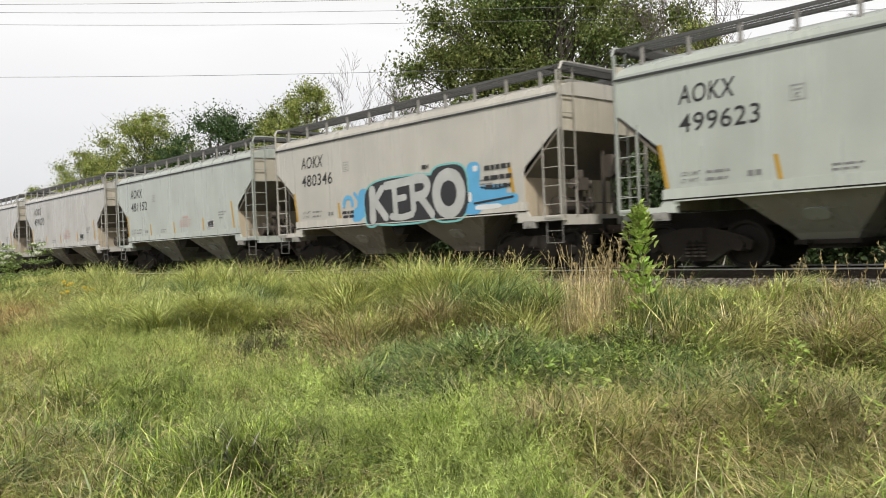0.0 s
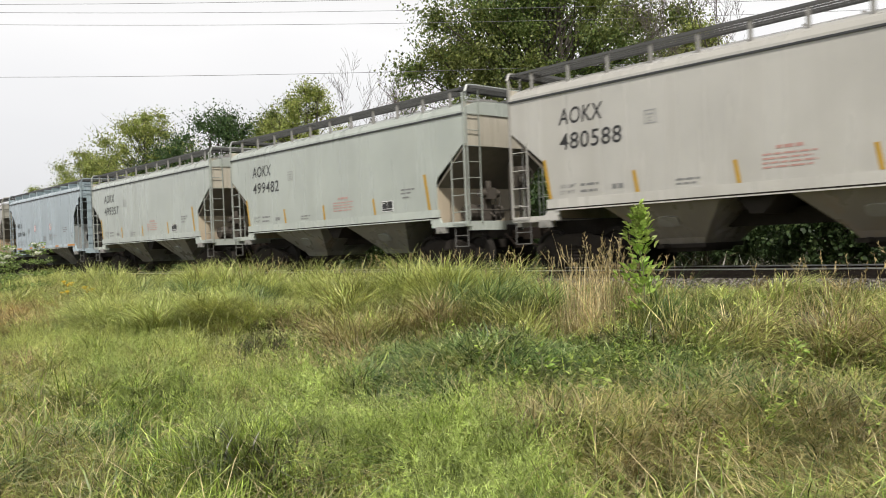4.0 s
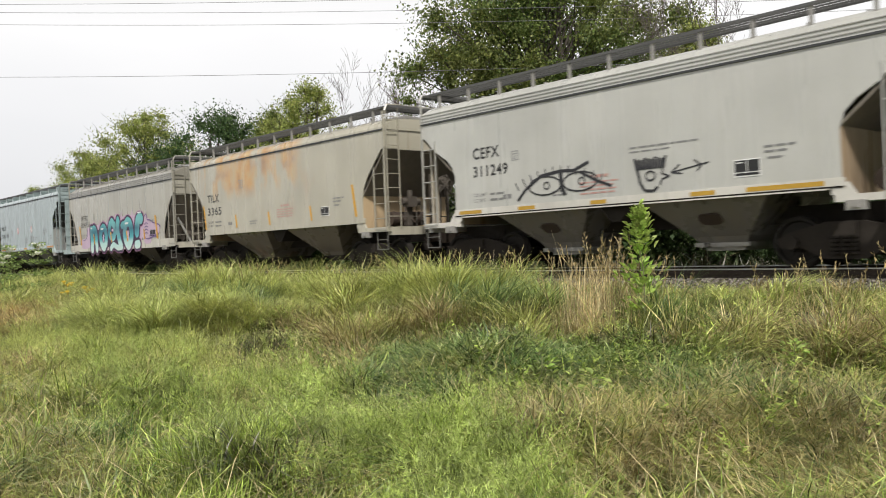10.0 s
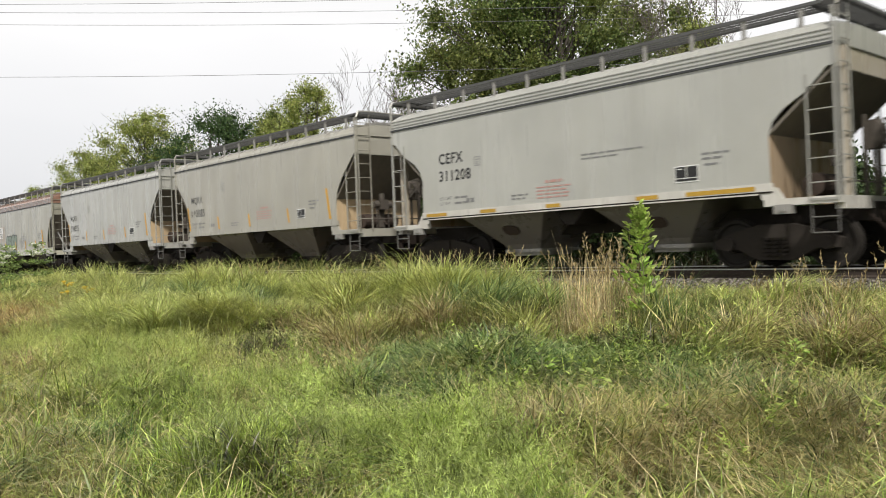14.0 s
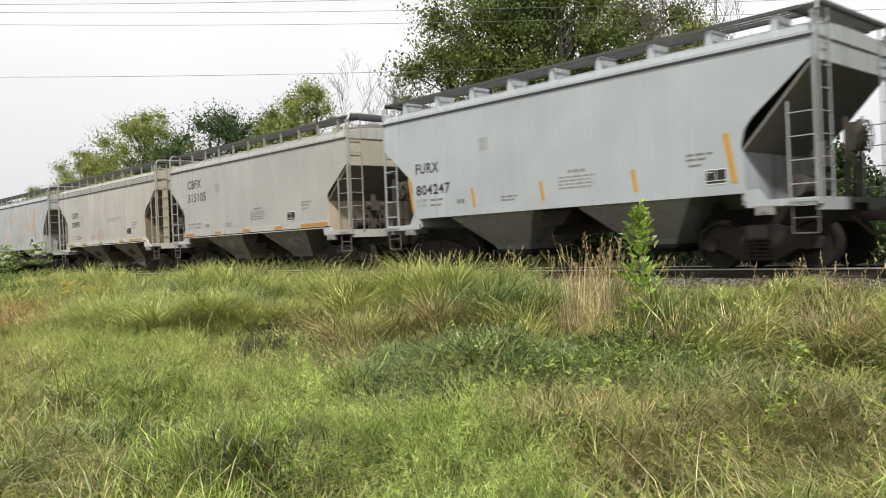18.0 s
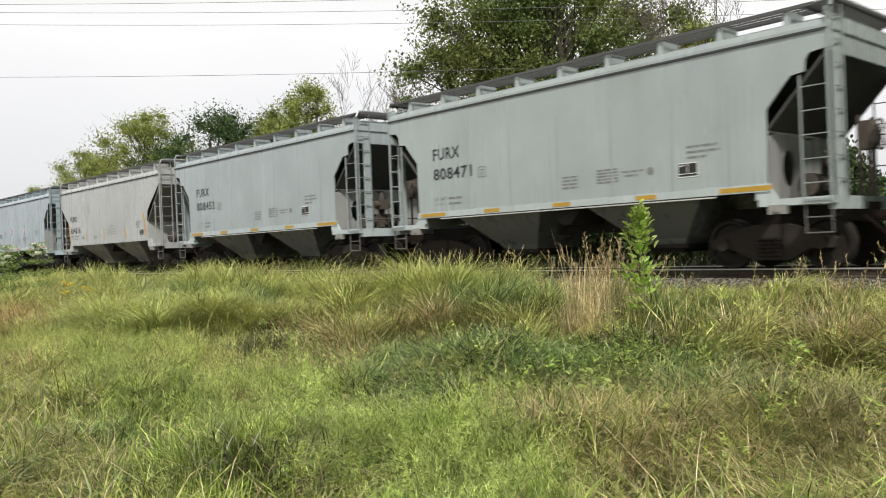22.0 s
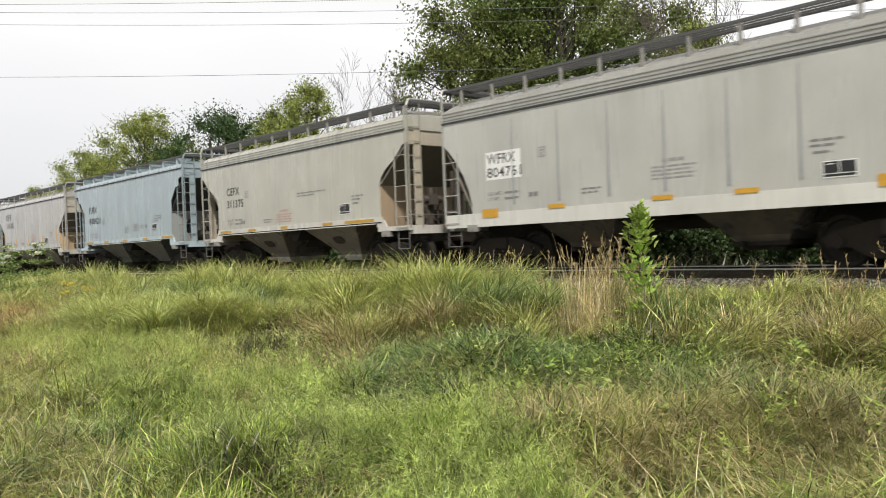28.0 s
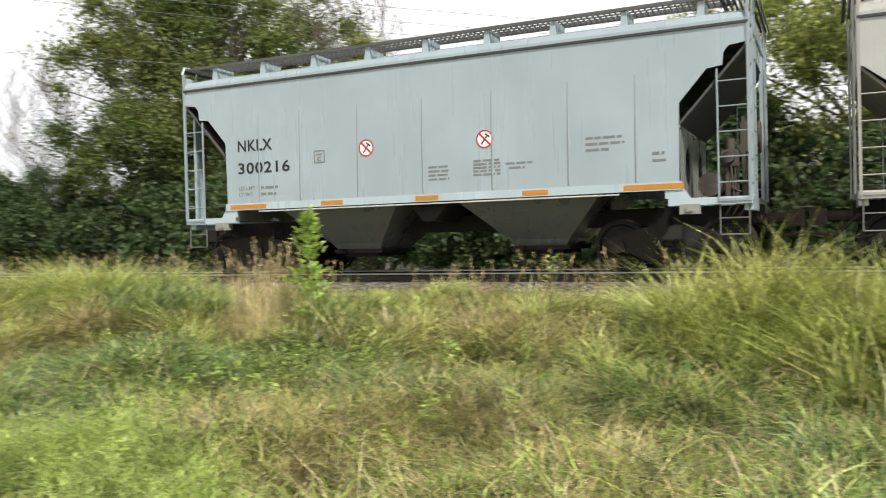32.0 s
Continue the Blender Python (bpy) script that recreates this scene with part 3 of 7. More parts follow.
def no_hammer_sign(car, x, z):
    """Round sign: a hammer struck out by a red ring and bar."""
    bm = bmesh.new()
    disc(bm, x, z, 0.165, -1.6045)
    sign = part("warning_sign", bm, WHITE, car, "round white sign with a red ring and a struck-out hammer")
    bm = bmesh.new()
    disc(bm, x, z, 0.165, -1.6065, hole=0.84)
    c = 0.7071
    q = [(x - 0.14 * c - 0.012, z + 0.14 * c - 0.012), (x + 0.14 * c - 0.012, z - 0.14 * c - 0.012), (x + 0.14 * c + 0.012, z - 0.14 * c + 0.012), (x - 0.14 * c + 0.012, z + 0.14 * c + 0.012)]
    bm.faces.new([bm.verts.new((a, -1.6065, b)) for a, b in q])
    part("red_ring", bm, RED, sign)
    bm = bmesh.new()
    for q in ([(-0.075, -0.085), (-0.055, -0.1), (0.06, 0.05), (0.04, 0.065)], [(0.0, 0.085), (0.085, 0.02), (0.1, 0.045), (0.015, 0.11)]):
        bm.faces.new([bm.verts.new((x + a, -1.6055, z + b)) for a, b in q])
    part("hammer", bm, BLACK, sign)


def framed_letter(car, x, z, s, material=FAINT):
    bm = bmesh.new()
    t = 0.022
    for q in ((x, z, x + s, z + t), (x, z + s - t, x + s, z + s), (x, z + t, x + t, z + s - t), (x + s - t, z + t, x + s, z + s - t)):
        bm.faces.new([bm.verts.new(c) for c in ((q[0], -1.6045, q[1]), (q[2], -1.6045, q[1]), (q[2], -1.6045, q[3]), (q[0], -1.6045, q[3]))])
    for q in ((0.34, 0.16, 0.66, 0.24), (0.34, 0.40, 0.66, 0.48), (0.30, 0.20, 0.42, 0.44), (0.22, 0.62, 0.78, 0.74)):
        bm.faces.new([bm.verts.new((x + a * s, -1.6045, z + b * s)) for a, b in ((q[0], q[1]), (q[2], q[1]), (q[2], q[3]), (q[0], q[3]))])
    part("clearance_mark", bm, material, car)


def test_panel(car, x, z, w, h):
    p = plate("inspection_panel", x, z, w, h, WHITE, car, label="black inspection panel with a white border")
    for a, b in ((0.04, 0.48), (0.52, 0.96)):
        plate("panel_field", x + a * w, z + 0.28 * h, (b - a) * w, 0.66 * h, BLACK, p, y=-1.609)
    plate("panel_field", x + 0.04 * w, z + 0.08 * h, 0.92 * w, 0.14 * h, BLACK, p, y=-1.609)
    bm = bmesh.new()
    bm.faces.new([bm.verts.new((x + a * w, -1.6125, z + b * h)) for a, b in ((0.12, 0.78), (0.34, 0.78), (0.34, 0.84), (0.12, 0.84))])
    part("panel_text", bm, WHITE, p)


def hopper_car(kind, mark, number, body, spec, label):
    """One covered hopper car; origin at its rear left corner over the railhead."""
    car = thing("hopper_car", label, "freight car", "hopper cars of the train")
    ez = EAVE[kind]
    lower = spec["lower"]
    near = part("side_panel", shaped(("side_panel", kind), lambda bm: prism(bm, side_outline(kind), -1.60, -1.57)), body, car)
    part("side_panel", shaped(("far_panel", kind), lambda bm: prism(bm, side_outline(kind), 1.57, 1.60)), body, car)
    roof = spec.get("roof", body)
    part("roof", shaped(("roof", kind), lambda bm: loft(bm, [roof_section(kind, x, d) for x, d in ((0.0, 0.80), (0.10, 0.92), (0.28, 0.98), (0.55, 1.0), (LONG - 0.55, 1.0), (LONG - 0.28, 0.98), (LONG - 0.10, 0.92), (LONG, 0.80))])), roof, car)
    part("roof_hatch", shaped("roof_hatch", lambda bm: (bx(bm, 0.7, LONG - 0.7, -0.32, 0.32, 4.2, 4.36), [rod(bm, (1.0 + 1.03 * k, -0.36, 4.38), (1.0 + 1.03 * k, 0.36, 4.38), 0.025, 5) for k in range(10)])), STEEL, car)
    # a dark strip along each eave draws the shadow gap there
    for s in (-1, 1):
        part("gutter", shaped(("gutter", kind, s), lambda bm: bx(bm, 0.02, LONG - 0.02, s * 1.60 - 0.025, s * 1.60 + 0.025, ez - 0.028, ez + 0.014)), EAVE_SHADE, car, "dark strip standing for the shadow gap under the eave")
    if kind in "CD":
        for k, z in enumerate((0.075, 0.15, 0.225)):
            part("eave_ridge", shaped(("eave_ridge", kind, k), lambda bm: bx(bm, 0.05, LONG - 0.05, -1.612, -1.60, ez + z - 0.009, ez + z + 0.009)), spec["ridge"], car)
    part("running_board", shaped("running_board", lambda bm: running_board(bm, kind)), GRATE, car, "steel grating walkways round the roof")
    brackets = [0.75 + (LONG - 1.5) * k / 8 for k in range(9)] if kind in "BF" else [0.6 + (LONG - 1.2) * k / 10 for k in range(11)]
    if kind in "BF":
        def bracket(bm, s):
            y0, y1 = sorted((s * 1.46, s * 0.9))
            loft(bm, [[(-0.085, y0, 4.02), (0.06, y0, 4.02), (0.06, y1, 4.02), (-0.085, y1, 4.02)], [(-0.035, y0, 4.395), (0.055, y0, 4.395), (0.055, y1, 4.395), (-0.035, y1, 4.395)]])
    else:
        def bracket(bm, s):
            bx(bm, -0.035, 0.035, s * 1.46 - 0.02, s * 1.46 + 0.02, 3.98, 4.44)
    for x in brackets:
        for s in (-1, 1):
            part("walkway_bracket", shaped(("walkway_bracket", kind in "BF", s), lambda bm: bracket(bm, s)), roof if kind in "BF" else STEEL, car, at=pose(x, 0, 0))
    cut = CUTS[kind]
    top, inset = cut[0][1], max(a for a, b in cut)
    low = {"B": 2.42, "C": 2.36, "D": 1.40}.get(kind, 2.12)
    for x, w in ((0.0, 1), (LONG, -1)):
        tag = "rear" if w > 0 else "front"
        part("end_wall", shaped(("end_wall", kind, w), lambda bm: bx(bm, min(x + w * 0.03, x + w * 0.08), max(x + w * 0.03, x + w * 0.08), -1.57, 1.57, top - 0.04, ez + 0.28)), spec.get("end", body), car)
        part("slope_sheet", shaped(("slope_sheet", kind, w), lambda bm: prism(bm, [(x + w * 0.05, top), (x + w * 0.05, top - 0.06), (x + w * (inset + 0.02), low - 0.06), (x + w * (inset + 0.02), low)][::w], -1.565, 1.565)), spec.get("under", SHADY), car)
        if kind == "D":
            for s in (-1, 1):
                part("brace", shaped(("brace", w, s), lambda bm: rod(bm, (x + w * 0.12, s * 0.9, 1.2), (x + w * 0.7, s * 1.3, 2.5), 0.045, 6)), STEEL, car)
        else:
            part("bulkhead", shaped(("bulkhead", kind, w), lambda bm: bulkhead(bm, x + w * inset, kind, low)), spec.get("plate", body), car)
        span = lambda a, b: (min(x + w * a, x + w * b), max(x + w * a, x + w * b))
        trim, rungs = spec.get("sill", body), spec["rungs"]
        part("end_sill", shaped(("end_sill", w), lambda bm: bx(bm, *span(0.0, 0.14), -1.455, 1.455, 1.0, 1.22)), trim, car)
        for s in (-1, 1):
            part("platform_beam", shaped(("platform_beam", w, s), lambda bm: bx(bm, *span(0.0, 1.3), s * 1.53 - 0.07, s * 1.53 + 0.07, 1.10, 1.22)), trim, car)
            if kind != "D":
                part("corner_gusset", shaped(("corner_gusset", w, s), lambda bm: prism(bm, [(x + w * 0.95, 1.22), (x + w * 1.35, 1.22), (x + w * 1.35, 1.42), (x + w * 1.08, 1.42)][::w], s * 1.56 - 0.03, s * 1.56 + 0.03)), trim, car)
            steps = part("side_ladder", shaped(("side_ladder", w, s, kind in "BC"), lambda bm: ladder(bm, x + w * 0.035, w, 3.25 if kind in "BC" else 2.85, s)), rungs, car)
            for k in range(5 if kind in "BC" else 4):
                part("rung", shaped(("rung", w), lambda bm: rod(bm, (x + w * 0.035, 0, 0), (x + w * 0.505, 0, 0), 0.012, 5)), rungs, steps, at=pose(0, s * 1.60, 1.45 + 0.40 * k))
            part("end_ladder", shaped(("end_ladder", w, s), lambda bm: end_ladder(bm, x - w * 0.03, s)), rungs, car)
            part("step_stirrup", shaped(("step_stirrup", w, s), lambda bm: (rod(bm, (x + w * 0.06, s * 1.55, 1.12), (x + w * 0.06, s * 1.55, 0.62), 0.013, 5), rod(bm, (x + w * 0.5, s * 1.55, 1.12), (x + w * 0.5, s * 1.55, 0.62), 0.013, 5), rod(bm, (x + w * 0.06, s * 1.55, 0.62), (x + w * 0.5, s * 1.55, 0.62), 0.013, 5), rod(bm, (x + w * 0.06, s * 1.55, 0.88), (x + w * 0.5, s * 1.55, 0.88), 0.012, 5))), STIRRUP, car)
        for a in (0.2, 0.32, 0.44):
            part("platform_slat", shaped(("platform_slat", w, a), lambda bm: bx(bm, *span(a, a + 0.07), -1.455, 1.455, 1.17, 1.20)), GRATE, car)
        part("jacking_pad", shaped(("jacking_pad", w), lambda bm: (bx(bm, min(x + w * 0.80, x + w * 1.12), max(x + w * 0.80, x + w * 1.12), -1.63, -1.50, 0.96, 1.12), bx(bm, min(x + w * .9, x + w * 1.02), max(x + w * .9, x + w * 1.02), -1.655, -1.63, 1.0, 1.08))), STEEL, car)
        part("coupler", shaped(("coupler", w), lambda bm: coupler(bm, x + w * 0.05, -w)), RUSTY, car)
        tx = x + w * 1.37
        truck = part("truck", shaped("truck", side_frame), SOOT, car, at=pose(tx, 0, 0))
        for dx in (-0.89, 0.89):
            part("wheelset", shaped("wheelset", wheelset), WHEEL, truck, "dark steel wheels on an axle", at=pose(dx, 0, 0.457))
    deep, top_z, from_end = (1.06, 1.38, 0.06) if kind == "D" else (1.36, 1.55 if kind == "A" else 1.50, inset - 0.05)
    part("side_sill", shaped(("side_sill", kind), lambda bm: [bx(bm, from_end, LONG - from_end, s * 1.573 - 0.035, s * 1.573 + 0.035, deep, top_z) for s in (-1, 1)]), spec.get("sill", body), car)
    if kind in "AC":
        part("sill_flange", shaped(("sill_flange", kind), lambda bm: bx(bm, from_end + 0.25, LONG - from_end - 0.25, -1.615, -1.50, 1.305, 1.33)), spec.get("sill", body), car)
        part("sill_gap", shaped(("sill_gap", kind), lambda bm: bx(bm, from_end, LONG - from_end, -1.60, -1.52, 1.33, 1.36)), DARK, car, "dark joint under the sill")
    if kind == "B":
        part("brake_pipe", shaped("brake_pipe", lambda bm: rod(bm, (1.9, -1.58, 1.325), (9.3, -1.58, 1.325), 0.016, 6)), WHITE, car)
    part("centre_sill", shaped("centre_sill", lambda bm: bx(bm, -0.05, LONG + 0.05, -0.26, 0.26, 0.80, 1.12)), DARK, car)
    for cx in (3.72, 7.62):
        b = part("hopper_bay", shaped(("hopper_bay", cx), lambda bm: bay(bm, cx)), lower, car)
        part("outlet_gate", shaped(("outlet_gate", cx), lambda bm: gate(bm, cx)), spec.get("gate", DARK), b)
        if kind in "AC":
            part("vent_plate", shaped(("vent_plate", cx), lambda bm: vent_plate(bm, cx)), RUSTY if kind == "C" else spec["ridge"], b, "grimy cover on the bay")
    part("bay_saddle", shaped("bay_saddle", lambda bm: loft(bm, [[(x - hx, -1.4, z), (x + hx, -1.4, z), (x + hx, 1.4, z), (x - hx, 1.4, z)] for x, z, hx in ((5.67, 1.44, 0.5), (5.67, 1.0, 0.12))])), DARK, car)
    part("hand_brake", shaped("hand_brake", brake_gear), GREASY, car, "grimy hand brake wheel on its housing")
    part("air_reservoir", shaped("air_reservoir", air_tank), spec["gear"] if kind in "CE" else GREASY, car, "grimy air brake reservoir")
    part("brake_valve", shaped("brake_valve", control_valve), GREASY, car, "cast brake valve with its pipes")
    if kind in "BC":
        for x, w in ((0.0, 1), (LONG, -1)):
            for s in (-1, 1):
                part("end_post", shaped(("end_post", w, s), lambda bm: end_post(bm, x + w * 0.035, s)), spec.get("end", body), car)
    for x in spec.get("seams", ()):
        z1 = 3.3 if kind == "B" else 3.45
        part("weld_seam", shaped(("weld_seam", kind), lambda bm: loft(bm, [[(a * h, -1.60, z), (0, -1.60 - d, z), (b * h, -1.60, z)] for z, h, d in ((1.52, 1, 0.016), (2.3, 0.8, 0.012), (z1, 0.35, 0.003)) for a, b in ((-0.035, 0.035),)], cap=False)), spec.get("seam_mat", body), car, at=pose(x, 0, 0))
    # lettering
    tx, tz1, tz2, th, tw1, tw2 = spec.get("text", TEXT[kind])
    fat = WEIGHT.get(mark, 0.02)
    written("reporting_mark", (mark, fat), tx, tz1, tw1, th, spec.get("ink", BLACK), car, -1.6045, spec.get("lean", 0.0))
    written("car_number", (number, fat), spec.get("number_x", tx), tz2, tw2, th, spec.get("ink", BLACK), car, -1.6045, spec.get("lean", 0.0) * 0.5)
    if "buff" in spec:
        plate("overpainted_patch", *spec["buff"], paint("buff_paint", (0.34, 0.28, 0.20), 0.5, 0.5, 4), car, y=-1.6005, deep=0.0008, label="buff overpainted patch with rust")
    if "patch" in spec:
        plate("lettering_patch", *spec["patch"], WHITE, car, y=-1.602, deep=0.001)
    written("load_stencil", ("LD LMT", 0.008), tx, 1.77, 0.42, 0.075, FADED, car, -1.6045)["kind"] = "stuff"
    written("load_stencil", ("LT WT", 0.008), tx, 1.64, 0.36, 0.075, FADED, car, -1.6045)["kind"] = "stuff"
    bars("stencil", [(tx + 0.52, 1.78, 0.46, 0.05), (tx + 0.52, 1.65, 0.42, 0.05)], FADED, car)
    if kind == "B":
        framed_letter(car, 3.28, 2.22, 0.25, FADED)
        bars("stencil", [(5.78, 1.97 - 0.075 * k, 0.42, 0.035) for k in range(4)], FADED, car)
        bars("stencil", [(6.68, 2.03 - 0.062 * k, 0.52, 0.036) for k in range(5)], FADED, car)
        bars("stencil", [(7.30, 1.95, 0.5, 0.035), (7.36, 1.87, 0.3, 0.035)], FADED, car)
        bars("stencil", [(8.75, 2.28, 0.62, 0.04), (8.75, 2.18, 0.66, 0.04), (8.75, 2.08, 0.4, 0.04)], FADED, car)
        for x, w in spec.get("tape", ((1.20, 0.9), (3.42, 0.5), (5.5, 0.47), (7.6, 0.47), (9.38, 0.98))):
            plate("reflector", x, 1.385, w, 0.085, spec.get("tape_mat", ORANGE), car, y=-1.6090)
        if spec.get("signs"):
            no_hammer_sign(car, 4.47, 2.44)
            no_hammer_sign(car, 6.91, 2.43)
            bars("stencil", [(9.86, 1.95, 0.2, 0.05), (9.86, 1.84, 0.24, 0.04)], FADED, car)
        else:
            test_panel(car, 8.55, 1.74, 0.42, 0.27)
            bm = bmesh.new()
            disc(bm, 7.95, 1.93, 0.08, -1.6045)
            part("round_mark", bm, FADED, car)
    else:
        framed_letter(car, 3.55 if kind in "AEF" else 3.05, 2.85 if kind in "AEF" else 2.5, 0.27 if kind in "AEF" else 0.22)
        wx, wz = (-0.95, -0.16) if kind == "C" else (0.0, 0.0)
        bars("stencil", [(4.2, 1.70, 0.5, 0.035), (4.2, 1.62, 0.42, 0.035)], FADED, car)
        bars("warning_stencil", [(6.15 + wx, 2.08 + wz, 0.5, 0.06)] + [(5.9 + wx, 1.98 + wz - 0.075 * k, 0.95 - 0.08 * (k % 2), 0.032) for k in range(4)], spec.get("warn", PINK), car)
        bars("stencil", [(8.95, 2.12, 0.55, 0.04), (8.95, 2.03, 0.4, 0.04), (9.0, 1.92, 0.3, 0.04)], FADED, car)
        bars("stencil", [(2.75, 1.66, 0.26, 0.10)], FADED, car)
        test_panel(car, *PANEL[kind])
        if kind == "C":
            bars("stencil", [(6.2, 2.40, 1.5, 0.035), (6.2, 2.32, 0.9, 0.03)], FADED, car)
        for x, z, w, h in spec.get("tape", UPRIGHT_D if kind == "D" else UPRIGHT):
            tape(x, z, w, h, spec.get("tape_mat", YELLOW), car, -1.6170 if kind == "D" else -1.6090 if z < 1.47 else -1.6045)
    return car


WEIGHT = {"MQRX": 0.004, "WFRX": 0.01, "TILX": 0.012, "AOKX": 0.009, "CBFX": 0.01}
TEXT = {"A": (1.43, 3.10, 2.57, 0.35, 1.12, 1.58), "B": (1.42, 2.56, 2.10, 0.235, 0.86, 1.28), "C": (1.83, 2.64, 2.22, 0.265, 0.85, 1.1),
        "D": (1.50, 2.48, 2.17, 0.23, 0.88, 1.05), "E": (1.30, 2.50, 2.05, 0.27, 0.86, 1.0), "F": (1.27, 2.48, 1.94, 0.26, 0.86, 1.25)}
UPRIGHT = ((1.10, 1.56, 0.085, 0.85), (3.30, 1.55, 0.085, 0.44), (5.42, 1.55, 0.085, 0.42), (7.80, 1.56, 0.085, 0.44), (10.0, 1.56, 0.10, 0.90))
UPRIGHT_D = ((1.42, 1.36, 0.10, 0.88), (3.10, 1.36, 0.10, 0.46), (5.10, 1.40, 0.11, 0.45), (6.85, 1.38, 0.11, 0.45), (8.60, 1.42, 0.11, 0.40), (9.80, 1.40, 0.13, 0.92))
PANEL = {"A": (8.15, 1.62, 0.46, 0.28), "C": (8.38, 1.65, 0.50, 0.31), "D": (9.14, 1.50, 0.56, 0.28), "E": (8.33, 1.66, 0.42, 0.28), "F": (9.34, 1.56, 0.42, 0.28)}
FLAT_C = ((1.3, 1.38, 0.75, 0.08), (3.2, 1.38, 0.5, 0.08), (5.2, 1.38, 0.4, 0.08), (7.5, 1.38, 0.5, 0.08), (8.6, 1.38, 1.35, 0.08))
FLAT_D = ((1.3, 1.26, 0.5, 0.2), (3.3, 1.36, 0.45, 0.09), (5.9, 1.36, 0.45, 0.09), (7.6, 1.36, 0.45, 0.09), (10.0, 1.3, 0.5, 0.2))
# slope sheet colour carries the shade inside the end openings
SHADY = plain("shaded_slope_sheet", (0.20, 0.175, 0.145), 0.7, 0.0, 0.4, 5.0)
SEAM = plain("stained_seam", (0.30, 0.31, 0.31), 0.6, 0.0, 0.4)
SEAMS_B = (1.95, 2.95, 4.28, 5.67, 7.05, 8.45, 9.6)
SEAMS_A = (2.3, 3.55, 4.75, 5.95, 7.2, 8.45, 9.5)
SEAMS_D = (2.3, 3.6, 4.9, 6.2, 7.5, 8.8)

GREEN_GREY, CREAM, TEAL, WARM = (0.425, 0.46, 0.42), (0.475, 0.45, 0.375), (0.325, 0.395, 0.40), (0.385, 0.37, 0.315)
BLUE = (0.335, 0.41, 0.445)
PALE_BLUE, ASH = (0.45, 0.485, 0.51), (0.425, 0.425, 0.39)
# kind, mark, number, paint, dirt, rust
FLEET = [
    ("A", "AOKX", "499623", GREEN_GREY, 0.15, 0), ("A", "AOKX", "480346", (0.475, 0.455, 0.405), 0.18, 0), ("A", "AOKX", "481152", GREEN_GREY, 0.12, 0),
    ("A", "AOKX", "499070", (0.475, 0.46, 0.425), 0.12, 0), ("A", "AOKX", "480588", (0.47, 0.455, 0.42), 0.14, 0), ("A", "AOKX", "499482", GREEN_GREY, 0.15, 0),
    ("A", "AOKX", "499357", GREEN_GREY, 0.12, 0), ("B", "NKLX", "300156", BLUE, 0.12, 0), ("E", "MQRX", "110812", WARM, 0.3, 0),
    ("B", "FURX", "808443", TEAL, 0.12, 0), ("C", "CEFX", "311249", (0.475, 0.475, 0.445), 0.2, 0), ("E", "TILX", "3365", (0.44, 0.415, 0.335), 0.35, 0.2),
    ("D", "WFRX", "804751", WARM, 0.4, 0), ("B", "NKLX", "300119", TEAL, 0.12, 0), ("C", "CEFX", "311208", ASH, 0.2, 0),
    ("E", "MQRX", "110885", WARM, 0.25, 0), ("E", "MQRX", "110835", ASH, 0.3, 0), ("D", "WFRX", "804765", (0.385, 0.375, 0.305), 0.4, 0),
    ("F", "FURX", "804247", PALE_BLUE, 0.12, 0), ("A", "CBFX", "315105", ASH, 0.2, 0), ("C", "CEFX", "300092", CREAM, 0.25, 0),
    ("E", "NAHX", "500332", (0.40, 0.42, 0.40), 0.3, 0.05), ("B", "FURX", "808471", (0.35, 0.40, 0.40), 0.25, 0), ("B", "FURX", "808452", (0.35, 0.405, 0.42), 0.2, 0),
    ("F", "FURX", "804216", (0.425, 0.44, 0.435), 0.12, 0.05), ("B", "NKLX", "300190", BLUE, 0.12, 0), ("B", "NKLX", "300115", BLUE, 0.12, 0),
    ("D", "MQRX", "20079", (0.37, 0.38, 0.345), 0.4, 0), ("D", "WFRX", "804761", (0.46, 0.455, 0.42), 0.3, 0), ("C", "CEFX", "311375", (0.46, 0.45, 0.39), 0.25, 0),
    ("B", "FURX", "808420", BLUE, 0.12, 0), ("A", "CEFX", "311185", (0.44, 0.43, 0.405), 0.15, 0), ("B", "NKLX", "300216", BLUE, 0.12, 0),
]
# how far each coupling is from its even place
SLACK = (-0.03, 0, -0.01, 0.02, 0, 0.01, -0.05, -0.05, -0.02, -0.02, 0.06, 0.02, 0.02, -0.02, 0.04, -0.06, 0.01, 0.07, 0.14, -0.03, 0.06, -0.04, 0, 0.01, 0.07, -0.12, -0.13, 0.04, -0.02, 0.05, 0, 0, -0.03)
KIND_WORDS = {"A": "angular-ended covered hopper car with stanchioned roof walkway", "B": "two-bay covered hopper car with stepped end openings",
              "C": "covered hopper car with ridged eaves and rounded ends", "D": "covered hopper car with deep sill and curved ends",
              "E": "covered hopper car with rounded end openings", "F": "smooth-sided covered hopper car with bracketed walkway"}


def colour_word(c):
    if c[2] > c[0] * 1.15:
        return "pale blue"
    if c[1] > c[0] * 1.04:
        return "pale green-grey"
    return "cream" if c[0] > 0.465 else "dusty light grey"


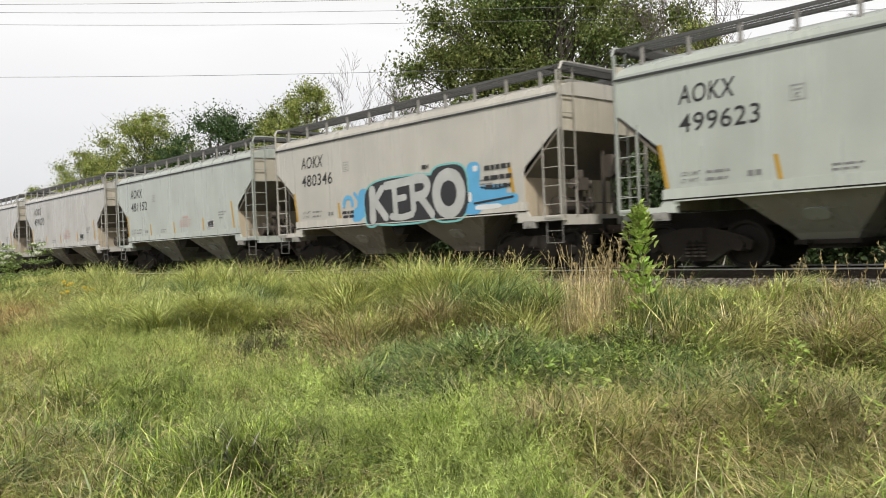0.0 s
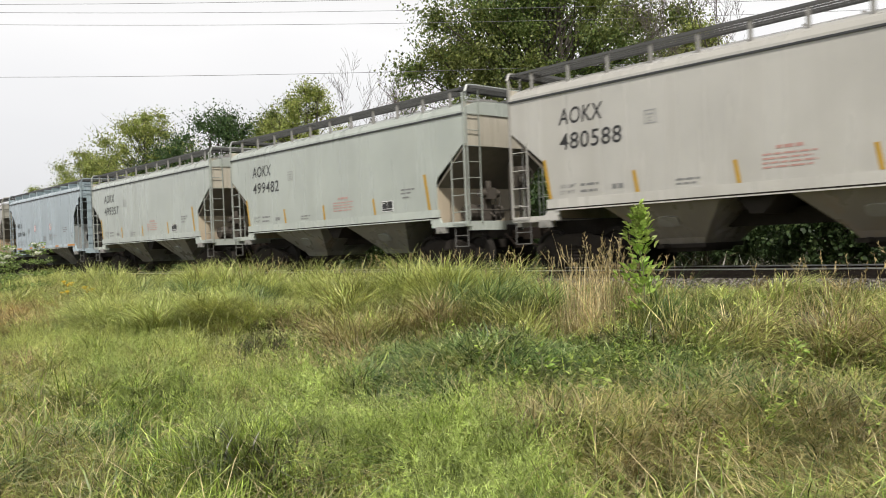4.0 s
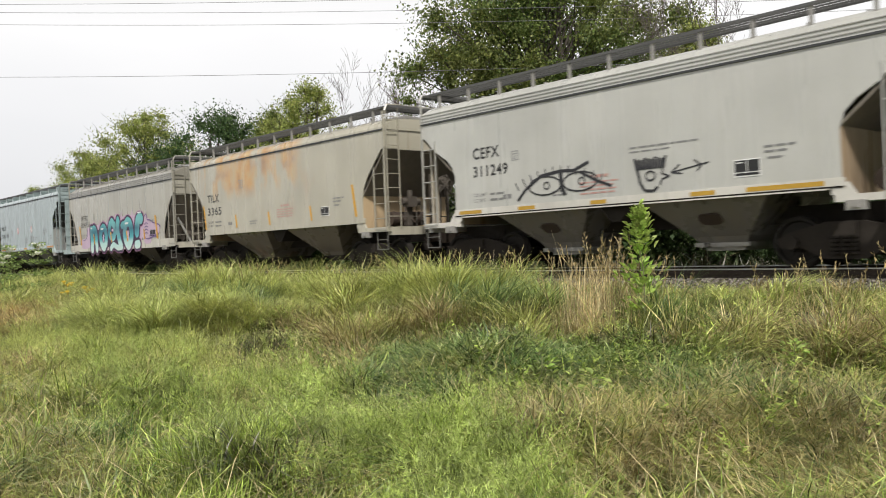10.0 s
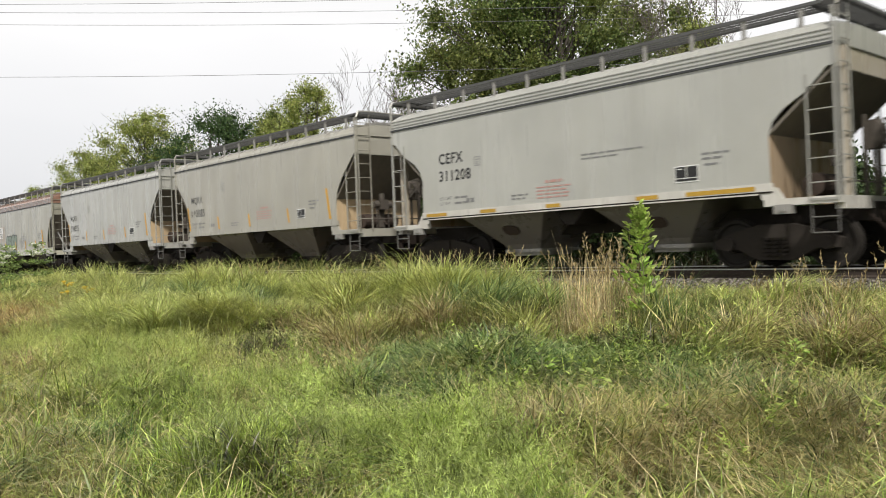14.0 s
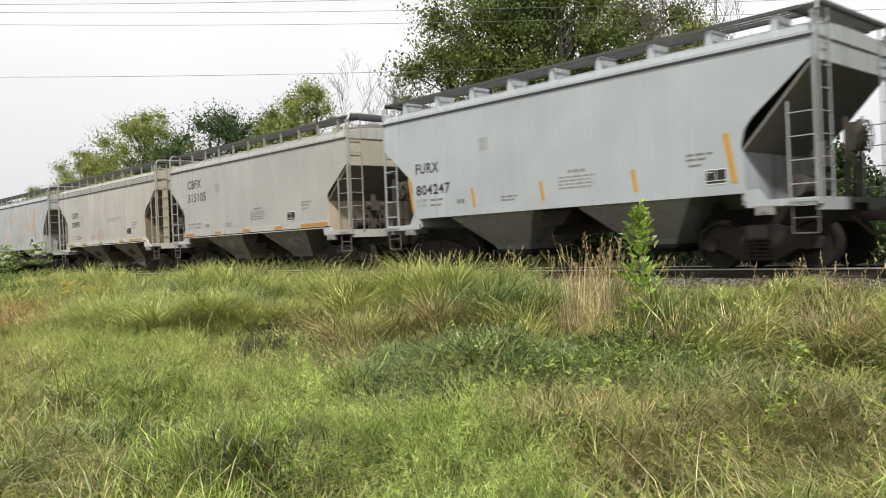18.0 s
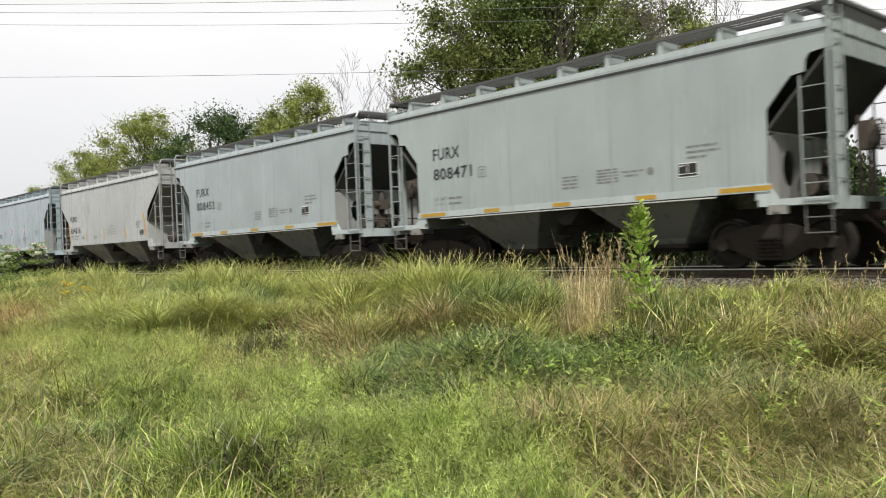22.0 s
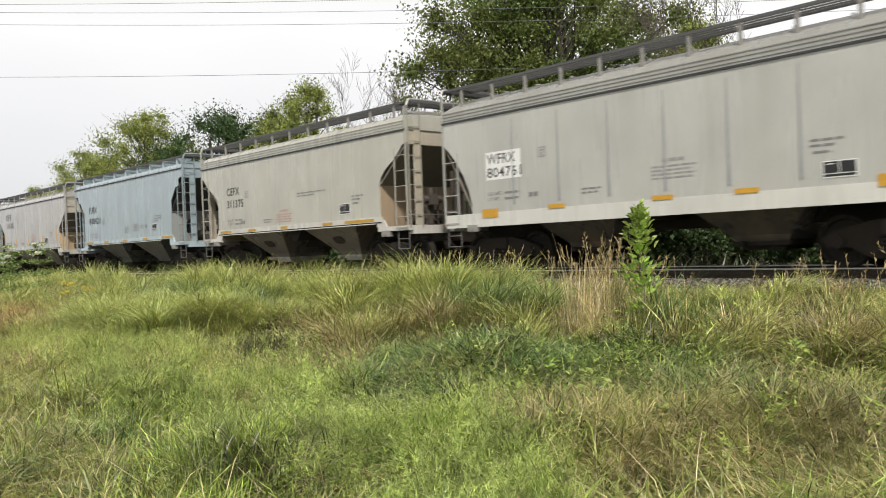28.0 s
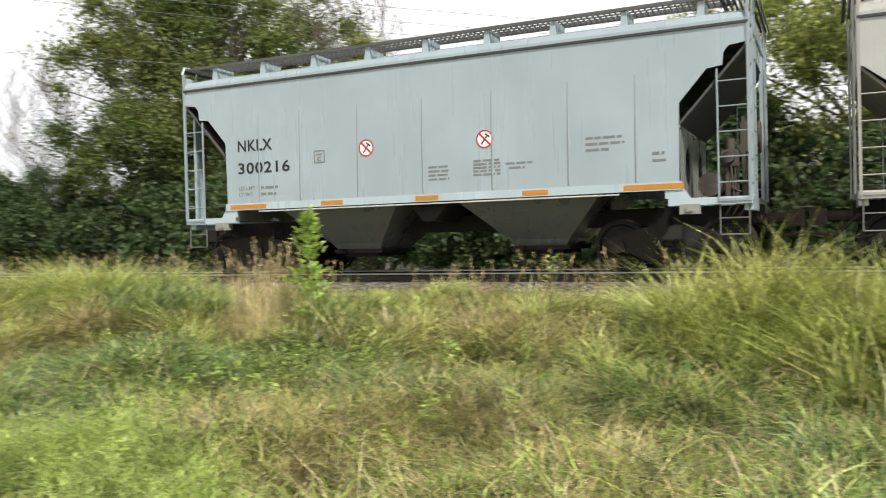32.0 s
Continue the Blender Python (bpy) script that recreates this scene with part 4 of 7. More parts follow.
letters([("LD LMT", 0.008), ("LT WT", 0.008)] + sorted({(t, WEIGHT.get(row[1], 0.02)) for row in FLEET for t in row[1:3]}))
BLOOMS = {"3365": (1.2, 6.8, 2.9, 4.0, 0.32, 0.47), "500332": (3.6, 9.4, 2.15, 3.25, 0.8, 0.50)}
CARS = []
for n, (kind, mark, number, colour, dirt, rust) in enumerate(FLEET):
    body = paint("railcar_paint", colour, dirt, rust, seed=n * 1.37, bloom=BLOOMS.get(number))
    # bays: body colour darkened for the shade under the car, plus grime and rust
    spec = {"lower": paint("shaded_bay_paint", tuple({"A": 0.55, "C": 0.38, "D": 0.14, "E": 0.42, "F": 0.6}.get(kind, 0.5) * c * w for c, w in zip(colour, (1.0, 0.94, 0.88))), 0.8, 0.25, n + 60), "gear": RUSTY, "ridge": paint("ridge_paint", tuple(0.68 * c for c in colour), 0.4, 0, n + 30),
            "rungs": paint("ladder_paint", tuple(0.8 * c for c in colour), 0.5, 0.15, n + 90)}
    if kind == "A":
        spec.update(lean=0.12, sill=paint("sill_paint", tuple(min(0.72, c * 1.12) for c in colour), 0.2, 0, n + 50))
        spec["end"] = paint("end_paint", (0.50, 0.46, 0.38), 0.5, 0.1, n + 80)
        if mark == "AOKX":
            spec["tape_mat"] = OCHRE
        if mark != "AOKX":
            spec.update(seams=SEAMS_A if mark == "CEFX" else (), seam_mat=paint("seam_paint", tuple(0.72 * c for c in colour), 0.6, 0, n), lean=0.18 if mark == "CEFX" else 0.12)
            spec.update(text=(1.42, 3.09, 2.61, 0.31, 1.05, 1.40))
    if kind in "B":
        # B cars: bays and slope sheets are coloured darker still for shade
        spec.update(sill=paint("sill_paint", tuple(min(0.7, 1.3 * c) for c in colour), 0.25, 0, n + 50), seams=SEAMS_B, signs=mark == "NKLX", seam_mat=paint("seam_paint", tuple(0.80 * c for c in colour), 0.6, 0, n), lower=paint("shaded_bay_paint", (0.125, 0.14, 0.135), 0.4, 0, n + 60), plate=paint("plate_paint", (0.33, 0.34, 0.33), 0.5, 0, n + 70), under=plain("deep_shaded_slope_sheet", (0.07, 0.07, 0.068), 0.7, 0.0, 0.4, 5.0))
        if mark == "FURX":
            spec.update(text=(1.72, 2.76, 2.27, 0.285, 0.95, 1.35), tape_mat=OCHRE)
    if kind in "CE":
        spec["plate"] = paint("stained_plate", (0.56, 0.42, 0.26), 0.6, 0.4, n + 75)
    if kind == "A":
        spec["plate"] = paint("stained_plate", (0.52, 0.44, 0.33), 0.6, 0.2, n + 75)
    if kind == "C":
        spec["plate"] = paint("stained_plate", (0.40, 0.30, 0.20), 0.7, 0.3, n + 75)
        spec.update(tape=FLAT_C, tape_mat=OCHRE, sill=paint("sill_paint", (0.60, 0.58, 0.53), 0.35, 0, n + 50), gate=paint("gate_paint", (0.30, 0.29, 0.27), 0.7, 0.2, n + 40), end=paint("end_paint", (0.46, 0.41, 0.33), 0.6, 0.15, n + 80))
    if number == "300092":
        spec["plate"] = paint("sooty_plate", (0.22, 0.17, 0.125), 0.6, 0.2, n + 75)
    if number == "311185":
        spec["plate"] = paint("rust_washed_plate", (0.58, 0.42, 0.25), 0.5, 0.4, n + 75)
    if kind == "F":
        spec["tape"] = UPRIGHT[:4] + ((9.86, 1.56, 0.10, 0.90),)
        spec["under"] = plain("grey_slope_sheet", (0.24, 0.23, 0.21), 0.7, 0.0, 0.4, 4.0)
        spec["warn"] = FAINT
    if number in ("315105", "20079"):
        spec["warn"] = FADED
    if number == "500332":
        spec.update(warn=FAINT, tape=((1.10, 1.56, 0.085, 0.7),), plate=paint("grimy_plate", (0.42, 0.42, 0.40), 0.6, 0.1, n + 75))
    if kind == "D":
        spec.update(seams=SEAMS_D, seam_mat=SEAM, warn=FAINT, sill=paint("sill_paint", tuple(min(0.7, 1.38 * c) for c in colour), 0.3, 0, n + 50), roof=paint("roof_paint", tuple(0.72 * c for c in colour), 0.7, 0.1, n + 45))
    if number == "804761":
        spec.update(tape=FLAT_D, patch=(1.46, 2.12, 1.08, 0.64))
    if number == "804765":
        spec.update(roof=paint("rusted_roof", (0.30, 0.17, 0.12), 0.4, 0.3, 3), patch=(1.46, 2.12, 1.15, 0.64), buff=(1.40, 1.92, 1.62, 0.86))
    if number == "315105":
        spec.update(tape=((1.1, 1.38, 0.75, 0.09), (3.4, 1.38, 0.45, 0.09), (5.4, 1.38, 0.45, 0.09), (7.4, 1.38, 0.45, 0.09), (8.9, 1.38, 1.4, 0.10)), tape_mat=ORANGE)
    car = hopper_car(kind, mark, number, body, spec, colour_word(colour) + " " + KIND_WORDS[kind])
    car.location = (0, TRACK, 0)
    CARS.append(car)


# ---- spray paint on the cars ----
SILVER = plain("silver_spray_paint", (0.58, 0.59, 0.58), 0.4, 0.1, 0.6, 2.5)
INK = plain("black_spray_paint", (0.025, 0.025, 0.03), 0.5, 0.0, 0.3, 4.0)
AZURE = plain("blue_spray_paint", (0.12, 0.42, 0.72), 0.5, 0.0, 0.35, 2.0)
BLUSH = plain("pink_spray_paint", (0.56, 0.42, 0.55), 0.5, 0.0, 0.3, 2.0)
PLUM = plain("purple_spray_paint", (0.045, 0.02, 0.06), 0.5, 0.0, 0.3, 3.0)
SLATE = plain("slate_spray_paint", (0.10, 0.115, 0.14), 0.5, 0.0, 0.25, 3.0)
CHALK = plain("white_spray_paint", (0.70, 0.71, 0.72), 0.5, 0.0, 0.2, 3.0)
MIST = plain("thin_silver_spray_paint", (0.40, 0.405, 0.40), 0.5, 0.0, 0.35, 2.0)
SAGE = plain("sage_spray_paint", (0.25, 0.31, 0.26), 0.5, 0.0, 0.3, 2.0)
LIME = plain("yellow_green_spray_paint", (0.38, 0.42, 0.20), 0.5, 0.0, 0.3, 2.0)
NAVY = plain("navy_spray_paint", (0.02, 0.025, 0.07), 0.5, 0.0, 0.3, 3.0)
CYAN = plain("turquoise_spray_paint", (0.20, 0.52, 0.52), 0.5, 0.0, 0.3, 2.0)
MAUVE = plain("mauve_spray_paint", (0.36, 0.15, 0.30), 0.5, 0.0, 0.4, 3.0)
VIOLET = plain("violet_spray_paint", (0.17, 0.11, 0.26), 0.5, 0.0, 0.3, 3.0)
RUDDY = plain("dull_red_spray_paint", (0.36, 0.20, 0.18), 0.5, 0.0, 0.4, 3.0)
SMOKE = plain("blue_grey_primer", (0.30, 0.34, 0.36), 0.6, 0.0, 0.3, 2.0)


def teal_fade():
    m, nt, b = bare_mat("teal_spray_paint", 0.45)
    co, sep = nt.nodes.new("ShaderNodeTexCoord"), nt.nodes.new("ShaderNodeSeparateXYZ")
    nt.links.new(co.outputs["Object"], sep.inputs[0])
    mp = nt.nodes.new("ShaderNodeMapRange")
    mp.inputs[1].default_value, mp.inputs[2].default_value = 1.05, 2.45
    nt.links.new(sep.outputs["Z"], mp.inputs[0])
    col = ramp(nt, mp.outputs[0], [(0.0, (0.55, 0.68, 0.64)), (0.22, (0.42, 0.64, 0.62)), (0.36, (0.06, 0.36, 0.42)), (0.62, (0.02, 0.14, 0.20)), (0.85, (0.10, 0.40, 0.42))])
    col = mixed(nt, ramp(nt, tex_noise(nt, 1.4, 4), [(0.45, grey(0)), (0.7, grey(0.3))]), col, (0.40, 0.62, 0.60))
    nt.links.new(col, b.inputs["Base Color"])
    return m


TEAL_FADE = teal_fade()


def blob(name, shapes, grow, material, parent, y):
    """Rounded strokes: (x, z, half width, half height, lean)."""
    bm = bmesh.new()
    for k, (x, z, a, c, lean) in enumerate(shapes):
        n, ring = 26, []
        for i in range(n):
            t = 2 * math.pi * i / n
            ct, st = math.cos(t), math.sin(t)
            u = math.copysign(abs(ct) ** 0.6, ct) * (a + grow)
            v = math.copysign(abs(st) ** 0.6, st) * (c + grow)
            ring.append(bm.verts.new((x + u + lean * v, y - 0.0002 * k, z + v)))
        bm.faces.new(ring)
    return part(name, bm, material, parent)


def stroke(bm, pts, w, y):
    """A painted line through points in x and z, thick in the middle."""
    for k, ((x0, z0), (x1, z1)) in enumerate(zip(pts, pts[1:])):
        d = Vector((x1 - x0, z1 - z0)).normalized() * w / 2
        bm.faces.new([bm.verts.new(c) for c in ((x0 - d.y, y - 0.0003 * k, z0 + d.x), (x0 + d.y, y - 0.0003 * k, z0 - d.x), (x1 + d.y, y - 0.0003 * k, z1 - d.x), (x1 - d.y, y - 0.0003 * k, z1 + d.x))])


def brushed(name, strokes, grow, material, car, y):
    """Round-ended painted strokes along smooth lines: (width, point, point, ...), each a hair above the last."""
    bm = bmesh.new()
    for k, (wide, *pts) in enumerate(strokes):
        p = [Vector(q) for q in pts]
        line = []
        for i in range(len(p) - 1):
            a, b, c, d = p[max(i - 1, 0)], p[i], p[i + 1], p[min(i + 2, len(p) - 1)]
            for j in range(6):
                t = j / 6
                line.append(0.5 * (2 * b + (c - a) * t + (2 * a - 5 * b + 4 * c - d) * t * t + (3 * b - a - 3 * c + d) * t ** 3))
        line.append(p[-1])
        r, at, rise = wide / 2 + grow, y - 0.00025 * k, 0.0002 / len(line)
        for q, way, up in ((line[0], line[0] - line[1], 0.0), (line[-1], line[-1] - line[-2], 0.00022)):
            turn = math.atan2(way.y, way.x)
            bm.faces.new([bm.verts.new((q.x + r * math.cos(turn + math.pi * (i / 8 - 0.5)), at - up, q.y + r * math.sin(turn + math.pi * (i / 8 - 0.5)))) for i in range(9)])
        sides = []
        for i, q in enumerate(line):
            d = (line[min(i + 1, len(line) - 1)] - line[max(i - 1, 0)]).normalized() * r
            sides.append((bm.verts.new((q.x - d.y, at - rise * i, q.y + d.x)), bm.verts.new((q.x + d.y, at - rise * i, q.y - d.x))))
        for (a, b), (c, d) in zip(sides, sides[1:]):
            bm.faces.new((a, b, d, c))
    return part(name, bm, material, car)


def ring_stroke(wide, x, z, rx, rz, a0=90, a1=450):
    return (wide,) + tuple((x + rx * math.cos(radians(a0 + (a1 - a0) * k / 10)), z + rz * math.sin(radians(a0 + (a1 - a0) * k / 10))) for k in range(11))


def spray_kero(car):
    blob("spray_cloud", [(8.72, 2.18, 0.24, 0.42, 0.1), (9.25, 1.80, 0.55, 0.22, 0.1), (9.7, 1.66, 0.45, 0.13, 0.0), (4.40, 1.90, 0.22, 0.40, 0.15), (4.2, 1.62, 0.25, 0.2, 0.3), (8.7, 1.62, 0.3, 0.26, 0.0)], 0.0, AZURE, car, -1.6090)
    brushed("spray_cloud", [ring_stroke(0.12, 3.74, 1.92, 0.2, 0.2, -10, 190), (0.10, (4.05, 2.2), (4.2, 2.05), (4.3, 1.9))], 0.0, AZURE, car, -1.6092)
    blob("spray_glow", [(6.1, 1.88, 1.62, 0.62, 0.02), (7.86, 1.94, 0.70, 0.70, 0.0), (4.85, 1.8, 0.3, 0.55, 0.1)], 0.03, CYAN, car, -1.6096)
    blob("spray_fill", [(6.1, 1.88, 1.60, 0.60, 0.02), (7.86, 1.94, 0.68, 0.68, 0.0), (4.85, 1.8, 0.28, 0.52, 0.1)], 0.0, INK, car, -1.6104)
    brushed("spray_letter", [(0.27, (4.86, 2.22), (4.86, 1.45)), (0.20, (5.28, 2.24), (4.98, 1.94)), (0.23, (4.96, 1.94), (5.2, 1.7), (5.42, 1.48))], 0.0, SILVER, car, -1.6140)
    brushed("spray_letter", [(0.22, (5.45, 2.30), (6.1, 2.34), (6.7, 2.38)), (0.20, (5.80, 2.28), (5.84, 1.46)), (0.17, (5.84, 1.92), (6.22, 1.95)), (0.17, (5.66, 1.48), (6.1, 1.44), (6.5, 1.50))], 0.0, SILVER, car, -1.6150)
    brushed("spray_letter", [(0.24, (6.62, 2.38), (6.98, 2.36), (7.12, 2.18), (6.98, 1.98), (6.6, 1.92)), (0.20, (6.52, 2.3), (6.56, 1.62)), (0.21, (6.82, 1.92), (7.08, 1.66), (7.26, 1.46))], 0.0, SILVER, car, -1.6160)
    brushed("spray_letter", [ring_stroke(0.30, 7.88, 1.93, 0.44, 0.47)], 0.0, SILVER, car, -1.6170)
    blob("spray_highlight", [(8.82, 2.44, 0.08, 0.07, 0.0), (9.2, 1.52, 0.42, 0.06, 0.0), (8.62, 1.78, 0.06, 0.12, 0.0)], 0.0, CHALK, car, -1.6120)
    bars("scrawl", [(9.12, 2.36, 0.86, 0.11), (9.10, 2.13, 0.88, 0.10), (9.14, 1.92, 0.80, 0.10)], INK, car, -1.6140)
    bars("scrawl", [(3.45, 1.66, 0.55, 0.08), (3.5, 1.54, 0.5, 0.08), (6.92, 2.60, 0.26, 0.10)], INK, car, -1.6140)
    brushed("scrawl", [(0.05, (8.75, 1.62), (9.4, 1.66), (10.0, 1.70)), (0.04, (9.0, 1.98), (9.5, 1.92), (9.9, 1.98))], 0.0, INK, car, -1.6145)


def spray_nogyo(car):
    letters_of = [
        [(0.30, (2.80, 2.02), (2.84, 1.6), (2.84, 1.14)), (0.27, (2.82, 1.82), (3.06, 2.06), (3.32, 1.88), (3.40, 1.14))],
        [ring_stroke(0.28, 4.22, 1.66, 0.33, 0.42), (0.24, (3.95, 1.36), (4.22, 1.16), (4.5, 1.36))],
        [(0.27, (5.50, 2.10), (5.22, 2.28), (4.94, 2.02), (5.02, 1.70), (5.34, 1.60), (5.58, 1.82))],
        [(0.30, (5.92, 2.30), (5.86, 1.95), (6.00, 1.5), (6.2, 1.2)), (0.20, (5.05, 1.14), (5.35, 1.28), (5.75, 1.16), (6.0, 1.14))],
        [ring_stroke(0.32, 6.98, 1.74, 0.36, 0.47), (0.28, (6.72, 1.36), (6.98, 1.18), (7.26, 1.4)), (0.24, (6.35, 2.05), (6.55, 2.1), (6.66, 1.95))],
        [(0.36, (8.32, 2.26), (8.05, 2.24), (7.92, 1.95), (7.88, 1.72)), (0.28, (7.78, 1.22), (8.04, 1.24))],
    ]
    letters_of = [[(q[0] * 1.22, *q[1:]) for q in one] for one in letters_of]
    everything = [q for one in letters_of for q in one]
    blob("spray_cloud", [(2.0, 1.42, 0.55, 0.24, 0.1), (2.35, 1.75, 0.2, 0.4, 0.2), (8.8, 1.85, 0.40, 0.42, 0.1), (9.35, 1.78, 0.6, 0.30, 0.0), (9.85, 1.76, 0.2, 0.18, 0.0), (8.9, 1.42, 0.35, 0.2, 0.0)], 0.0, BLUSH, car, -1.6086)
    bm = bmesh.new()
    for k, (x, z, w, h) in enumerate(((3.05, 2.16, 0.16, 0.26), (3.75, 2.1, 0.2, 0.34), (4.72, 2.2, 0.18, 0.32), (5.65, 2.36, 0.2, 0.32), (6.3, 2.34, 0.18, 0.34), (7.45, 2.34, 0.24, 0.38), (8.78, 2.2, 0.18, 0.34))):
        bm.faces.new([bm.verts.new((a, -1.6088 - 0.00005 * k, b)) for a, b in ((x - w, z), (x + w, z), (x + 0.3 * w, z + 0.5 * h), (x + 0.02, z + h), (x - 0.25 * w, z + 0.5 * h))])
    part("spray_spikes", bm, BLUSH, car)
    blob("spray_cloud", [(5.4, 1.72, 2.75, 0.55, 0.03), (7.2, 1.85, 1.3, 0.62, 0.0)], 0.0, BLUSH, car, -1.6090)
    blob("spray_fill", [(5.4, 1.62, 2.6, 0.42, 0.0)], 0.0, PLUM, car, -1.6123)
    brushed("spray_halo", everything, 0.115, MAUVE, car, -1.6092)
    brushed("spray_outline", everything, 0.085, PLUM, car, -1.6124)
    for one in letters_of:
        brushed("spray_letter", one, 0.0, TEAL_FADE, car, -1.6156)
    blob("spray_heart", [(4.22, 1.60, 0.08, 0.16, 0.0), (6.98, 1.64, 0.09, 0.20, 0.0), (5.3, 1.92, 0.10, 0.06, 0.0)], 0.0, BLUSH, car, -1.6175)
    blob("spray_gleam", [(4.1, 2.02, 0.16, 0.035, 0.3), (6.86, 2.14, 0.18, 0.04, 0.3), (2.8, 2.1, 0.1, 0.03, 0.2), (8.2, 2.52, 0.2, 0.03, 0.1)], 0.0, CHALK, car, -1.6190)
    brushed("scrawl", [(0.04, (1.75, 1.58), (2.05, 1.62), (2.25, 1.8), (2.3, 2.1)), (0.05, (8.66, 2.34), (8.86, 2.42), (8.95, 2.2), (9.25, 2.16), (9.5, 2.05), (10.0, 1.95), (10.15, 1.84)),
                       (0.05, (8.62, 1.48), (9.0, 1.42), (9.5, 1.5), (9.95, 1.6))] + [(0.035, (8.66, 1.62 + 0.13 * k), (8.84, 1.68 + 0.13 * k), (9.0, 1.62 + 0.13 * k)) for k in range(4)]
            + [ring_stroke(0.03, 9.2 + 0.28 * k, 1.52, 0.12, 0.05) for k in range(3)], 0.0, VIOLET, car, -1.6150)


def spray_slate(car):
    dark = [(0.27, (2.70, 2.50), (2.72, 1.62)), (0.27, (3.14, 2.54), (3.18, 1.62)), (0.24, (2.74, 2.08), (3.12, 2.10)),
            (0.20, (3.46, 2.26), (3.50, 1.62)), (0.16, (3.44, 2.56), (3.45, 2.54)),
            (0.34, (3.82, 2.46), (3.80, 2.36)), (0.42, (3.82, 1.86), (4.02, 1.82)), (0.22, (3.72, 2.3), (3.64, 1.95)),
            (0.46, (4.30, 2.50), (4.32, 2.46)), (0.52, (4.42, 1.86), (4.58, 1.86)), (0.24, (4.2, 2.3), (4.26, 2.0))]
    brushed("spray_halo", dark, 0.105, RUDDY, car, -1.6070)
    brushed("spray_outline", dark, 0.065, CHALK, car, -1.6095)
    brushed("spray_letters", dark, 0.0, SLATE, car, -1.6125)
    brushed("spray_gleam", [(0.028, (3.33, 2.5), (3.30, 1.65)), (0.028, (3.62, 2.1), (3.72, 1.8), (3.6, 1.6)), (0.028, (3.68, 2.12), (4.0, 2.10), (4.2, 1.95), (4.16, 1.66)), (0.028, (4.1, 2.6), (4.02, 2.3), (4.12, 2.1)),
                            (0.028, (4.16, 1.62), (4.3, 1.7)), (0.03, (4.2, 2.50), (4.30, 2.42), (4.42, 2.52))], 0.0, CHALK, car, -1.6150)
    bm = bmesh.new()
    for k, (x, z) in enumerate(((2.93, 1.86), (4.18, 2.02))):
        bm.faces.new([bm.verts.new((x + a, -1.6155 - 0.0002 * k, z + b)) for a, b in ((-0.13, 0.08), (0.14, 0.10), (0.03, -0.02), (0.0, -0.16))])
    part("spray_gleam", bm, CHALK, car)
    pale = [(0.34, (6.0, 2.36), (5.72, 2.22), (5.98, 1.98), (6.02, 1.70), (5.62, 1.68)), (0.24, (6.45, 2.2), (6.48, 1.7)), (0.16, (6.42, 2.5), (6.44, 2.48)),
            (0.28, (6.85, 1.68), (7.02, 2.3), (7.22, 1.7)), (0.28, (7.6, 1.7), (7.62, 2.4)), (0.26, (7.62, 2.3), (7.85, 1.9), (8.08, 2.35)), (0.28, (8.1, 2.35), (8.14, 1.7)), (0.16, (8.3, 2.25), (8.6, 2.36))]
    brushed("spray_outline", pale, 0.05, CHALK, car, -1.6090)
    for k, one in enumerate(pale):
        brushed("spray_letters", [one], -0.012, MIST, car, -1.6120 - 0.0003 * k)


def spray_sage(car):
    humps = [(3.12, 1.45, 0.12, 0.28, -0.3), (3.55, 1.66, 0.27, 0.52, 0.1), (4.06, 1.66, 0.30, 0.54, 0.0), (4.60, 1.68, 0.28, 0.56, 0.12), (5.05, 1.82, 0.24, 0.40, 0.2), (5.0, 1.25, 0.16, 0.16, 0.0)]
    for k, one in enumerate(humps):
        blob("spray_outline", [one], 0.04, INK, car, -1.6090 - 0.0012 * k)
        blob("spray_letters", [one], -0.015, SAGE, car, -1.6096 - 0.0012 * k)
    brushed("scrawl", [(0.035, (3.95, 1.92), (4.06, 2.02), (4.16, 1.92), (3.95, 1.92)), (0.035, (3.94, 1.66), (4.16, 1.68), (4.04, 1.5)), (0.035, (4.62, 1.95), (4.74, 1.8), (4.86, 1.95)), (0.03, (4.4, 1.2), (4.5, 1.6), (4.62, 1.74))], 0.0, INK, car, -1.6180)
    brushed("scrawl", [(0.03, (5.7, 1.85), (5.95, 1.95), (5.8, 1.6), (6.1, 1.5)), (0.03, (6.2, 2.0), (6.35, 1.6), (6.5, 1.95)), (0.03, (6.6, 2.05), (7.0, 2.1), (6.75, 1.5)), (0.03, (7.05, 2.08), (7.2, 1.6), (7.4, 2.0))], 0.0, MIST, car, -1.6060)


